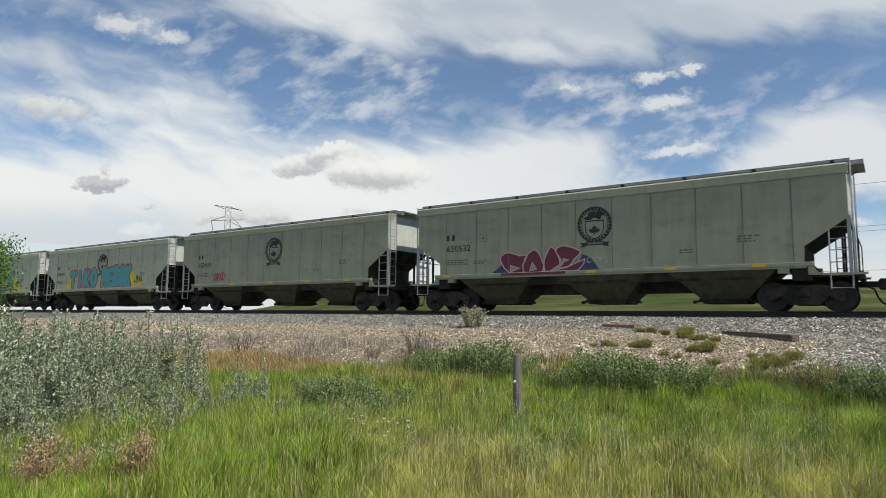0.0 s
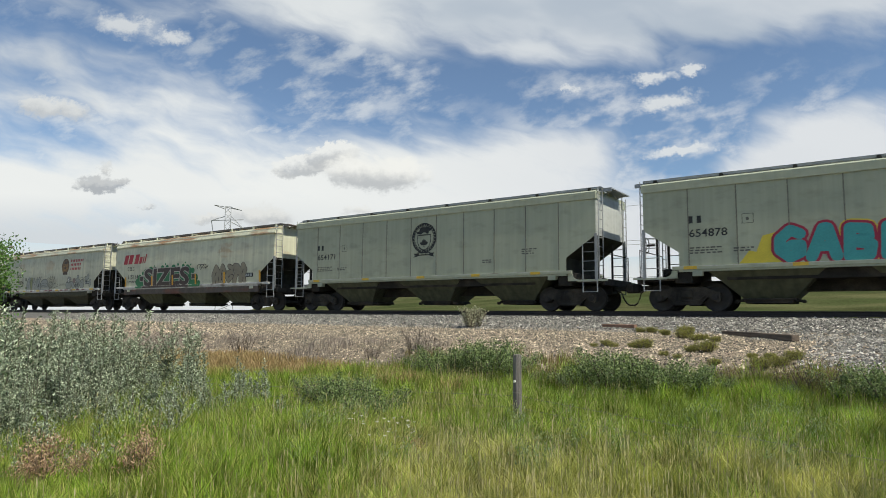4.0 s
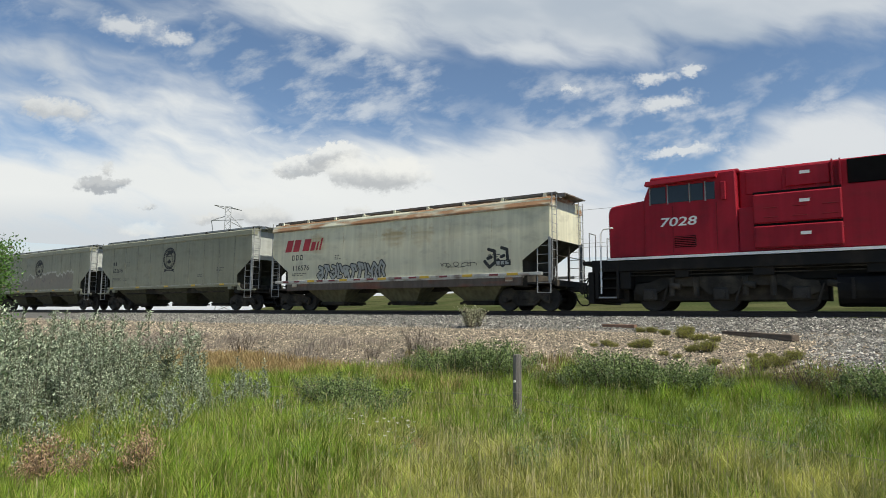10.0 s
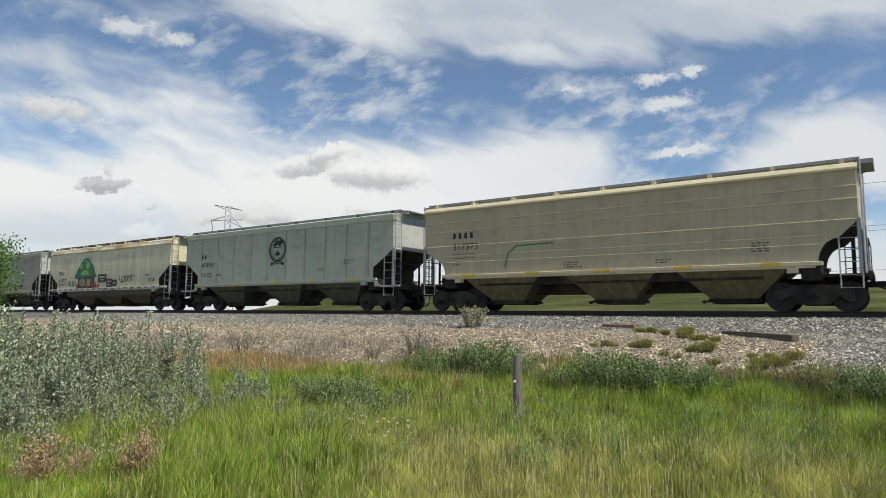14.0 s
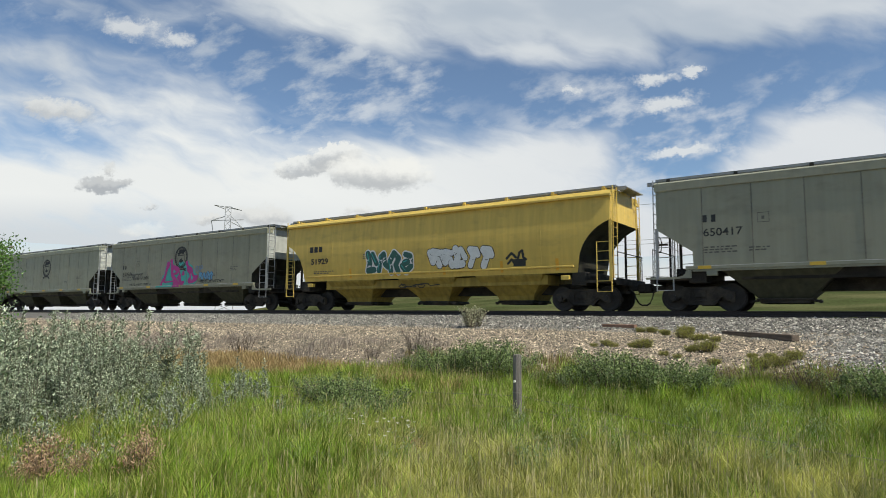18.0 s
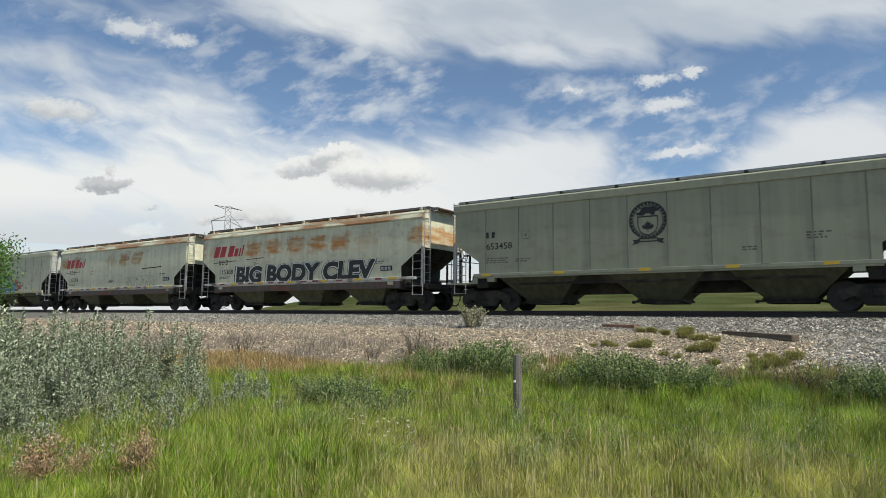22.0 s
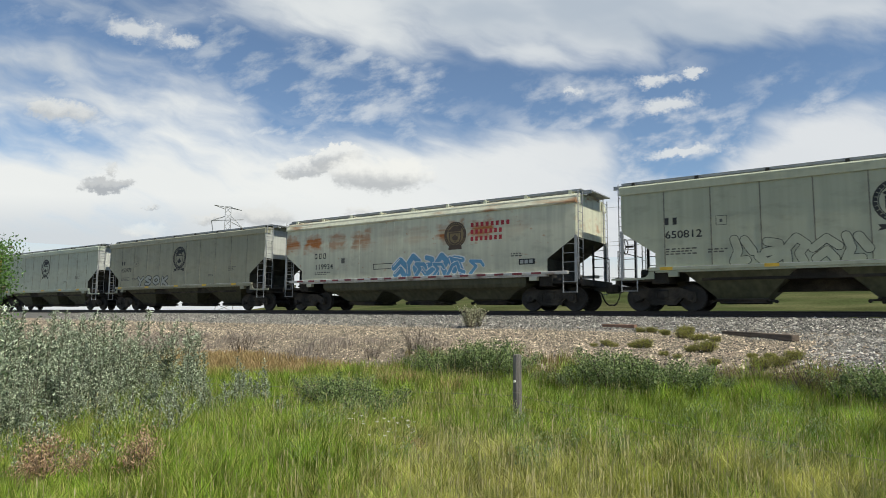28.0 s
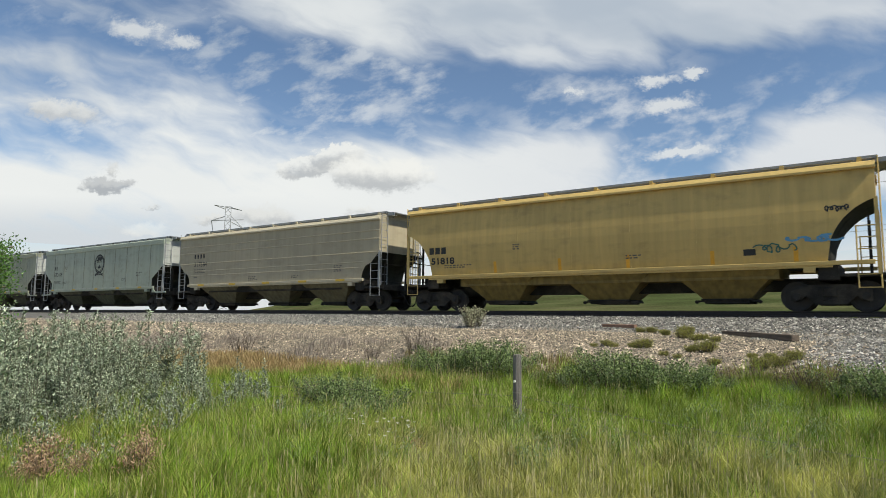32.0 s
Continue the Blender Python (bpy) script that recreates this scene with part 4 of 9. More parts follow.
GLYPHS = {"T": [[(0.05, 0.92), (0.95, 0.98)], [(0.5, 0.95), (0.5, 0.05)]], "I": [[(0.5, 0.02), (0.5, 0.58)], [(0.5, 0.92), (0.5, 0.95)]],
          "K": [[(0.15, 0.0), (0.2, 1.0)], [(0.85, 1.0), (0.25, 0.5), (0.9, 0.0)]], "O": [[(0.5, 0.98), (0.15, 0.75), (0.12, 0.3), (0.5, 0.02), (0.88, 0.3), (0.85, 0.75), (0.5, 0.98)]],
          "M": [[(0.05, 0.0), (0.18, 1.0), (0.5, 0.4), (0.82, 1.0), (0.95, 0.0)]], "E": [[(0.88, 0.95), (0.15, 0.9), (0.15, 0.1), (0.9, 0.05)], [(0.15, 0.5), (0.7, 0.52)]],
          "R": [[(0.15, 0.0), (0.15, 0.95), (0.75, 0.92), (0.82, 0.62), (0.2, 0.5)], [(0.42, 0.5), (0.92, 0.0)]], "G": [[(0.85, 0.85), (0.5, 1.0), (0.12, 0.7), (0.12, 0.3), (0.5, 0.02), (0.88, 0.18), (0.88, 0.45), (0.55, 0.45)]],
          "A": [[(0.05, 0.0), (0.45, 1.0), (0.6, 1.0), (0.95, 0.0)], [(0.25, 0.35), (0.75, 0.35)]], "B": [[(0.15, 0.02), (0.15, 1.0), (0.7, 0.95), (0.75, 0.66), (0.2, 0.52), (0.86, 0.4), (0.8, 0.05), (0.15, 0.02)]],
          "S": [[(0.85, 0.9), (0.4, 1.0), (0.12, 0.75), (0.5, 0.52), (0.88, 0.3), (0.6, 0.0), (0.1, 0.08)]], "C": [[(0.88, 0.85), (0.5, 1.0), (0.12, 0.7), (0.12, 0.3), (0.5, 0.0), (0.88, 0.12)]],
          "F": [[(0.15, 0.0), (0.15, 0.95), (0.92, 0.98)], [(0.15, 0.5), (0.7, 0.52)]], "D": [[(0.15, 0.0), (0.15, 1.0), (0.6, 0.95), (0.9, 0.55), (0.65, 0.05), (0.15, 0.0)]], "Y": [[(0.1, 1.0), (0.5, 0.5), (0.9, 1.0)], [(0.5, 0.5), (0.45, 0.0)]]}


def graffiti(car, x0, x1, z0, z1, count, fill, outline, halo=None, seed=1, weight=0.17, lean=0.1, edge=0.05, label="", shine=None, halo_r=0.22, base=0.0, text=""):
    """A sprayed piece in chunky strokes, letters where they are legible: halo, outline and fill are separate coats."""
    r = random.Random(seed)
    count = len(text) or count
    w = (x1 - x0) / count
    for i in range(count):
        f = GLYPHS[text[i]] if text else r.choice(FORMS)
        dz, sx = r.uniform(-0.06, 0.06), r.uniform(0.98, 1.15) if not text else r.uniform(0.84, 0.92)
        fills, outs, shines, halos = [], [], [], []
        for pl in f:
            pts = [(x0 + w * (i + 0.04 + 0.92 * (px - 0.5) * sx + 0.46) + lean * (pz - 0.5) * (z1 - z0), z0 + dz + (z1 - z0) * pz) for px, pz in pl]
            rr = weight * r.uniform(0.85, 1.15) * (z1 - z0)
            fills += stroke(pts, rr)
            outs += stroke(pts, rr + edge)
            shines += stroke([(a - 0.35 * rr, b + 0.35 * rr) for a, b in pts[:2]], 0.16 * rr)
            if halo:
                halos += stroke(pts, rr + halo_r * r.uniform(0.6, 1.2))
        if halo:
            lay("graffiti_halo", halos, halo, car, 0.005 + base, start=5 * i)
        lay("graffiti_outline", outs, outline, car, 0.009 + base, start=5 * i)
        if fill:
            lay("graffiti_letter", fills, fill, car, 0.013 + base, label if i == 0 else "", start=5 * i)
        if shine:
            lay("graffiti_shine", shines, shine, car, 0.017 + base, start=5 * i)


def scrawl(car, x0, x1, z0, z1, material, seed=1, r=0.022, n=6):
    """A thin spray-can scribble in loops of uneven size."""
    g = random.Random(seed)
    pts, a, k = [], g.uniform(0, 6), n * 6
    w, hgt, zc = (x1 - x0) / n, 0.42 * (z1 - z0), (z0 + z1) / 2
    grow, turn = 1.0, 1.05
    for i in range(k):
        if i % 6 == 0:
            grow, turn, lift = g.uniform(0.35, 1.0), g.choice((1.05, 1.05, -0.8, 0.5)), g.uniform(-0.35, 0.35) * hgt
        a += turn * g.uniform(0.8, 1.2)
        pts.append((x0 + (x1 - x0) * i / k + 0.9 * w * grow * math.sin(a), zc + lift * (1 - grow) + hgt * grow * math.cos(a)))
    lay("sprayed_tag", stroke(pts, r), material, car, 0.018)


def lettering(car, text, x, z, size, material, bold=0.0, slant=0.0, name="lettering", off=0.008, stretch=1.0, y_at=None, width=None):
    cu = bpy.data.curves.new(name, "FONT")
    cu.body, cu.size, cu.shear, cu.offset, cu.resolution_u, cu.fill_mode = text, size, slant, bold, 3, "FRONT"
    tmp = bpy.data.objects.new(name, cu)
    me = bpy.data.meshes.new_from_object(tmp)
    bpy.data.objects.remove(tmp)
    hw = HW[car["hw"]]
    if width:
        stretch = width / max(v.co.x for v in me.vertices)
    for v in me.vertices:
        px, pz = x + v.co.x * stretch, z + v.co.y
        v.co = (px, -(y_at if y_at else hw(pz)) - off, pz)
    me.materials.clear()
    me.materials.append(material)
    ob = new(name, me)
    ob.parent = car
    return ob


def mark_bars(car, x, z, size, n, material, width=None, slant=0.0, gap=0.5, name="mark", y_at=None, hollow=False):
    """A name or mark drawn as plain bars, one to a character."""
    w = width or size * 0.62
    for i in range(n):
        a, b = x + i * w, x + i * w + w * (1 - gap)
        polys = [bar(a, b, z, z + size, slant)]
        if hollow:
            b, e = b + 0.07 * w, 0.16 * size
            polys = [bar(a, b, z, z + e), bar(a, b, z + size - e, z + size), bar(a, a + e, z + e, z + size - e), bar(b - e, b, z + e, z + size - e)]
        lay(name, polys, material, car, 0.008, y_at=y_at)


def small_print(car, spots, material):
    """Stencilled data lines too small to read."""
    polys, g = [], random.Random(len(spots) + int(10 * abs(spots[0][0])))
    for x, z, n, w in spots:
        for i in range(n):
            a = x
            while a < x + w * (1 - 0.2 * (i % 2)):
                b = a + g.uniform(0.05, 0.16)
                polys.append(bar(a, b, z - 0.085 * i, z - 0.085 * i + 0.045))
                a = b + g.uniform(0.03, 0.07)
    tagged(lay("stencilled_data", polys, material, car, 0.005), kind="stuff")


def herald(car, x, z, r, dark, inner, style="ring", base=0.0):
    """A round railway emblem as plain shapes."""
    k = 28
    if style == "ring":
        ring = []
        for i in range(k):
            a, b = 2 * math.pi * i / k, 2 * math.pi * (i + 0.86) / k
            ring.append([(x + q * math.cos(t), z + q * math.sin(t)) for q, t in ((r, a), (r, b), (r * 0.82, b), (r * 0.82, a))])
            a2, b2 = 2 * math.pi * i / k, 2 * math.pi * (i + 1) / k
            ring.append([(x + q * math.cos(t), z + q * math.sin(t)) for q, t in ((r * 1.0, a2), (r * 1.0, b2), (r * 0.94, b2), (r * 0.94, a2))])
            ring.append([(x + q * math.cos(t), z + q * math.sin(t)) for q, t in ((r * 0.80, a2), (r * 0.80, b2), (r * 0.76, b2), (r * 0.76, a2))])
        at = lambda pts: [(x + a * r, z + b * r) for a, b in pts]
        ribbon = [at([(-0.52, -1.16), (0.52, -1.16), (0.52, -0.93), (-0.52, -0.93)])]
        for e in (-1, 1):
            ribbon.append(at([(e * 0.50, -1.20), (e * 0.86, -1.27), (e * 0.74, -1.14), (e * 0.84, -1.0), (e * 0.50, -1.0)][::e]))
        lay("emblem_ring", ring, dark, car, 0.006 + base)
        lay("emblem_ribbon", ribbon, dark, car, 0.006 + base)
        lay("emblem_ribbon_text", [at([(-0.4 + 0.11 * k, -1.09), (-0.33 + 0.11 * k, -1.09), (-0.33 + 0.11 * k, -1.0), (-0.4 + 0.11 * k, -1.0)]) for k in range(8)], inner, car, 0.010 + base)
        shield = [(-0.52, 0.22), (-0.52, -0.30), (-0.40, -0.58), (-0.18, -0.74), (0.0, -0.80), (0.18, -0.74), (0.40, -0.58), (0.52, -0.30), (0.52, 0.22)]
        lay("emblem_shield", [p for k in range(8) for p in stroke(at(shield[k:k + 2]), 0.026 * r)] + [at([(-0.52, 0.16), (0.52, 0.16), (0.52, 0.23), (-0.52, 0.23)])], dark, car, 0.006 + base)
        beast = [(-0.56, 0.30), (-0.62, 0.40), (-0.40, 0.46), (-0.34, 0.66), (-0.10, 0.74), (0.14, 0.70), (0.34, 0.76), (0.46, 0.66), (0.60, 0.58), (0.56, 0.46), (0.40, 0.44), (0.36, 0.26), (0.22, 0.26), (0.10, 0.36), (-0.10, 0.36), (-0.20, 0.26), (-0.36, 0.26)]
        leaf = [(0.0, -0.02), (0.07, -0.16), (0.15, -0.12), (0.14, -0.28), (0.26, -0.22), (0.32, -0.36), (0.18, -0.48), (0.03, -0.47), (0.03, -0.60), (-0.03, -0.60), (-0.03, -0.47), (-0.18, -0.48), (-0.32, -0.36), (-0.26, -0.22), (-0.14, -0.28), (-0.15, -0.12), (-0.07, -0.16)]
        lay("emblem_figure", [at(beast)], dark, car, 0.009 + base)
        lay("emblem_leaf", [at(leaf)], dark, car, 0.009 + base)
    else:
        at = lambda pts: [(x + a * r, z + b * r) for a, b in pts]
        lay("emblem_disc", [disc(x, z, r, 28), at([(-0.62, -1.1), (0.62, -1.1), (0.55, -0.8), (-0.55, -0.8)])], dark, car, 0.006 + base)
        lay("emblem_field", [disc(x, z, r * 0.76, 24)], inner, car, 0.010 + base)
        ticks = [[(x + q * r * math.cos(a + e), z + q * r * math.sin(a + e)) for q, e in ((0.83, -0.045), (0.93, -0.04), (0.93, 0.04), (0.83, 0.045))] for a in [0.5 + 0.19 * i for i in range(12)] + [3.4 + 0.19 * i for i in range(5)] + [5.3 + 0.19 * i for i in range(4)]]
        lay("emblem_ticks", ticks, inner, car, 0.010 + base)
        lay("emblem_figure", [at([(-0.62, 0.26), (-0.60, 0.38), (-0.40, 0.46), (-0.30, 0.62), (-0.05, 0.70), (0.16, 0.64), (0.34, 0.68), (0.54, 0.52), (0.5, 0.26)])], dark, car, 0.014 + base)
        lay("emblem_shield", stroke(at([(-0.5, 0.16), (-0.5, -0.30), (-0.36, -0.56), (0.0, -0.70), (0.36, -0.56), (0.5, -0.30), (0.5, 0.16), (-0.5, 0.16)]), 0.045 * r), dark, car, 0.014 + base)
        lay("emblem_leaf", [at([(0.0, 0.08), (0.12, -0.08), (0.30, -0.16), (0.2, -0.40), (0.04, -0.40), (0.04, -0.55), (-0.04, -0.55), (-0.04, -0.40), (-0.2, -0.40), (-0.30, -0.16), (-0.12, -0.08)])], dark, car, 0.014 + base)

# ---- train: locomotive ----
M["red"] = car_paint("locomotive_red", (0.31, 0.012, 0.026), 0.5, streak=0.14, dirt=(0.10, 0.02, 0.02), gloss=0.22)
# Brighter copy of the red, with sunlight put into the colour.
M["red_bright"] = car_paint("sunlit_red", (0.45, 0.022, 0.04), 0.4, streak=0.06, dirt=(0.2, 0.03, 0.03), gloss=0.3)
M["red_soot"] = car_paint("sooty_red", (0.14, 0.009, 0.014), 0.6, streak=0.3, dirt=(0.02, 0.012, 0.01), gloss=0.2)
M["screen"] = mat("intake_screen", (0.006, 0.006, 0.006), 0.8, var=0.4, fine=120, gloss=0.1)
M["white_paint"] = mat("white_paint", (0.82, 0.82, 0.80), 0.5, var=0.1, scale=3)
M["gold"] = mat("gold_paint", (0.78, 0.46, 0.02), 0.5, var=0.12)
M["gold_dark"] = mat("gold_shadow_paint", (0.40, 0.03, 0.02), 0.5, var=0.12)
M["cab_glass"] = mat("tinted_cab_glass", (0.02, 0.026, 0.03), 0.06, var=0.1)
M["black_steel"] = mat("black_underframe", (0.013, 0.0125, 0.012), 0.7, 0.0, var=0.4, scale=2, second=(0.026, 0.022, 0.018), amount=0.4, gloss=0.2)
M["tank_black"] = mat("tank_black", (0.013, 0.013, 0.0135), 0.55, 0.0, var=0.3, scale=2, second=(0.022, 0.020, 0.017), amount=0.3, gloss=0.08)


def loco_herald(car, x, z, r):
    """The gold emblem on the hood: a broad ring, a small animal over a gold shield, a ribbon below."""
    at = lambda pts: [(x + a * r, z + b * r) for a, b in pts]
    arc = lambda q, k=28: [(q * math.cos(2 * math.pi * i / k), q * math.sin(2 * math.pi * i / k)) for i in range(k)]
    lay("emblem_disc", [at(arc(1.04))], M["gold"], car, 0.022)
    lay("emblem_field", [at(arc(0.74))], M["gold_dark"], car, 0.026)
    ticks = []
    for i in range(30):
        a = 2 * math.pi * (i + 0.5) / 30
        ticks.append([(x + r * q * math.cos(a + e), z + r * q * math.sin(a + e)) for q, e in ((0.82, -0.035), (0.96, -0.03), (0.96, 0.03), (0.82, 0.035))])
    lay("emblem_ticks", ticks, M["gold_dark"], car, 0.026)
    lay("emblem_figure", [at([(-0.56, 0.26), (-0.60, 0.36), (-0.40, 0.44), (-0.30, 0.62), (-0.05, 0.68), (0.16, 0.62), (0.34, 0.66), (0.52, 0.52), (0.44, 0.38), (0.36, 0.22), (-0.36, 0.22)])], M["gold"], car, 0.030)
    lay("emblem_shield", [at([(-0.5, 0.14), (-0.5, -0.30), (-0.38, -0.56), (0.0, -0.74), (0.38, -0.56), (0.5, -0.30), (0.5, 0.14)])], M["gold"], car, 0.030)
    lay("emblem_leaf", [at([(0.0, 0.04), (0.14, -0.12), (0.30, -0.22), (0.16, -0.44), (0.0, -0.42), (-0.16, -0.44), (-0.30, -0.22), (-0.14, -0.12)])], M["gold_dark"], car, 0.034)
    lay("emblem_ribbon", [at([(-0.62, -1.16), (0.62, -1.16), (0.62, -0.88), (-0.62, -0.88)]), at([(0.6, -1.22), (0.92, -1.26), (0.84, -0.98), (0.6, -0.98)]), at([(-0.6, -0.98), (-0.84, -0.98), (-0.92, -1.26), (-0.6, -1.22)])], M["gold"], car, 0.034)


def locomotive():
    loco = tagged(empty("locomotive"), "dark red six-axle diesel locomotive with white lettering and gold emblem", "locomotive")
    loco["hw"] = "loco"
    red, black, screen = M["red"], M["black_steel"], M["screen"]

    def bx(name, dims, material, label="", bevel=0.015, parent=None):
        bm = B()
        box(bm, *dims, bevel)
        return part(name, bm, material, parent or loco, label)

    def pr(name, outline, y0, y1, material, label="", bevel=0.0):
        bm = B()
        prism(bm, outline, y0, y1)
        if bevel:
            bmesh.ops.bevel(bm, geom=bm.edges[:], offset=bevel, segments=1, affect="EDGES")
        return part(name, bm, material, loco, label)
    bx("underframe", (-11.9, 12.05, -1.5, 1.5, 1.38, 1.76), black, "black steel underframe", 0.02)
    for y in (-1.53, 1.53):
        bx("sill_stripe", (-11.3, 10.9, y - 0.03, y + 0.03, 1.77, 1.855), M["white_paint"], "white stripe along the walkway edge", 0.0)
    bx("deck", (-11.9, 12.2, -1.5, 1.5, 1.76, 1.8), black, "", 0.0)
    pr("nose", [(-11.27, 1.86), (-11.3, 3.5), (-11.22, 3.7), (-11.0, 3.76), (-9.9, 3.86), (-9.9, 1.86)], -1.38, 1.38, red, "", 0.05)
    cab = pr("cab", [(-9.95, 1.86), (-9.95, 3.9), (-9.72, 4.46), (-7.0, 4.56), (-6.95, 1.86)], -1.5, 1.5, red, "", 0.03)
    bx("cab_roof", (-9.8, -6.9, -1.3, 1.3, 4.5, 4.64), red, "", 0.05)
    bm = B()
    prism(bm, [(-9.85, 4.28), (-7.55, 4.36), (-7.5, 4.5), (-9.8, 4.42)], -1.78, -1.5)
    part("sun_visor", bm, M["red_bright"], loco, "sunlit red visor over the cab windows")
    for a, b in ((-9.72, -9.2), (-9.12, -8.45), (-8.40, -7.98), (-7.9, -7.62)):
        w = bx("cab_window", (a, b, -1.515, -1.47, 3.66, 4.24), M["cab_glass"], "dark tinted cab side window", 0.01)
        bx("window_frame", (a - 0.035, a, -1.53, -1.49, 3.62, 4.28), M["galv"], parent=w, bevel=0.0)
    bx("cab_mirror", (-7.42, -7.28, -1.62, -1.5, 3.6, 4.2), red)
    bx("cab_vent", (-8.95, -8.25, -1.52, -1.48, 2.12, 2.5), screen)
    for i in range(6):
        bx("vent_slat", (-8.93, -8.27, -1.535, -1.5, 2.15 + 0.06 * i, 2.175 + 0.06 * i), red, bevel=0.0)
    bx("side_cabinet", (-6.5, -4.1, -1.56, -1.1, 2.72, 3.66), red, "", 0.04)
    bx("side_cabinet", (-6.5, -4.1, -1.6, -1.1, 1.95, 2.64), red, "", 0.04)
    bx("cabinet_base", (-6.95, -2.5, -1.46, 1.46, 1.86, 3.3), red, "", 0.03)
    pr("walkway_screen", [(-4.1, 1.9), (-4.1, 3.72), (-2.9, 3.72), (-1.55, 2.35), (-1.55, 1.9)], -1.5, -1.42, red)
    for i in range(4):
        bx("cabin_step", (-1.6 - 0.32 * i, -1.2 - 0.32 * i, -1.45, -1.0, 1.9 + 0.3 * i, 1.95 + 0.3 * i), M["red_bright"], bevel=0.0)
    bx("equipment_hood", (-6.97, -0.4, -1.12, 1.12, 1.86, 4.6), red, "", 0.06)
    bx("blower_screen", (-3.95, -1.95, -1.16, -1.1, 3.82, 4.56), screen, "black intake screen")
    bx("blower_screen", (-3.6, -1.95, -1.15, -1.1, 2.9, 3.72), screen, "black intake screen")
    bx("hood_panel", (-5.6, -4.4, -1.18, -1.1, 3.9, 4.52), M["red"], "", 0.02)
    bx("hood_panel", (-6.75, -5.7, -1.15, -1.1, 3.75, 4.5), M["red"], "", 0.02)
    for x in (-4.35, -4.15):
        bx("grab_rail", (x, x + 0.04, -1.28, -1.12, 3.7, 4.6), red, bevel=0.0)
    bx("engine_hood", (-0.4, 4.1, -1.0, 1.0, 1.86, 4.5), red, "", 0.06)
    bx("radiator_hood", (4.0, 9.28, -1.0, 1.0, 1.86, 4.3), red, "", 0.02)
    for x0 in (4.3, 5.15, 6.0, 6.85, 7.7, 8.45):
        bx("hood_door", (x0 + 0.03, x0 + 0.78, -1.025, -0.99, 1.95, 3.38), red, "", 0.012)
        bx("door_latch", (x0 + 0.35, x0 + 0.5, -1.035, -1.02, 3.02, 3.08), M["white_paint"], bevel=0.0)
    for x0 in (0.0, 0.95, 1.9, 2.85):
        bx("hood_door", (x0 + 0.03, x0 + 0.88, -1.012, -0.99, 1.95, 3.9), red, "", 0.008)
    for sy in (-1, 1):
        bm = B()
        loft(bm, [[(x, sy * y, z) for y, z in ((0.98, 3.48), (1.02, 3.48), (1.5, 4.3), (0.98, 4.3))] for x in (4.06, 9.22)])
        part("radiator_screen", bm, screen, loco, "black slanted radiator intake screen")
    bm = B()
    loft(bm, [[(x, y, z) for y, z in ((-1.5, 4.26), (-1.56, 4.36), (-1.46, 4.52), (-0.9, 4.6), (0.9, 4.6), (1.46, 4.52), (1.56, 4.36), (1.5, 4.26))] for x in (3.95, 9.3)])
    part("radiator_roof", bm, M["red_soot"], loco, "sooty red radiator roof")
    for x in (3.95, 5.7, 7.45, 9.18):
        bm = B()
        loft(bm, [[(q, y, z) for y, z in ((-0.99, 3.46), (-1.06, 3.46), (-1.55, 4.3), (-0.99, 4.34))] for q in (x, x + (0.12 if x < 4 or x > 9 else 0.04))])
        part("radiator_bracket", bm, M["red_soot"], loco)
    pr("rear_hood", [(9.3, 1.86), (9.3, 4.64), (11.42, 4.64), (11.5, 4.55), (11.5, 1.86)], -1.1, 1.1, M["red_soot"], "grimy dark red rear hood", 0.03)
    bx("rear_screen", (9.45, 10.85, -1.13, -1.08, 2.5, 3.42), screen, "black rear intake screen")
    bx("rear_screen", (9.45, 10.85, -1.13, -1.08, 2.1, 2.4), screen, "black rear intake screen")
    for x in (9.78, 10.13, 10.48):
        bx("screen_bar", (x, x + 0.05, -1.15, -1.1, 2.5, 3.42), red, bevel=0.0)
    for x in (9.6, 9.95, 10.3):
        bx("screen_notice", (x, x + 0.26, -1.16, -1.14, 2.72, 2.98), M["galv"], bevel=0.0)
    bx("rear_door", (11.0, 11.4, -1.13, -1.08, 2.7, 3.5), screen)
    bx("rear_corner_box", (10.95, 11.5, -1.42, -1.0, 1.86, 2.75), M["red_bright"], "", 0.02)
    bx("rear_headlight", (11.5, 11.56, -0.22, -0.02, 3.75, 3.95), M["white_paint"], "", 0.03)
    bx("rear_headlight", (11.5, 11.56, 0.02, 0.22, 3.75, 3.95), M["white_paint"], "", 0.03)
    lay_end = [[(11.515, y0, z0), (11.515, y1, z0), (11.515, y1, z1), (11.515, y0, z1)] for y0, y1, z0, z1 in ((-0.95, -0.55, 2.95, 3.45), (-0.45, -0.1, 2.95, 3.45))]
    me = bpy.data.meshes.new("end_mark")
    me.from_pydata([v for q in lay_end for v in q], [], [(0, 1, 2, 3), (4, 5, 6, 7)])
    me.materials.append(M["white_paint"])
    new("end_mark", me).parent = loco
    # roof fittings
    bm = B()
    rod(bm, (2.6, -0.2, 4.66), (3.2, -0.2, 4.66), 0.06, 8)
    rod(bm, (2.9, -0.2, 4.5), (2.9, -0.2, 4.66), 0.03, 6)
    rod(bm, (2.55, -0.34, 4.64), (2.85, -0.34, 4.64), 0.07, 8)
    part("horn", bm, black, loco)
    for x in (-9.2, -8.0):
        bx("roof_unit", (x, x + 0.9, -0.6, 0.6, 4.62, 4.7), black)
    for x in (0.4, 2.0):
        bx("exhaust_stack", (x, x + 0.9, -0.35, 0.35, 4.48, 4.6), black)
    for x in (4.9, 6.6, 8.3):
        bm = B()
        rod(bm, (x, 0, 4.58), (x, 0, 4.68), 0.62, 20)
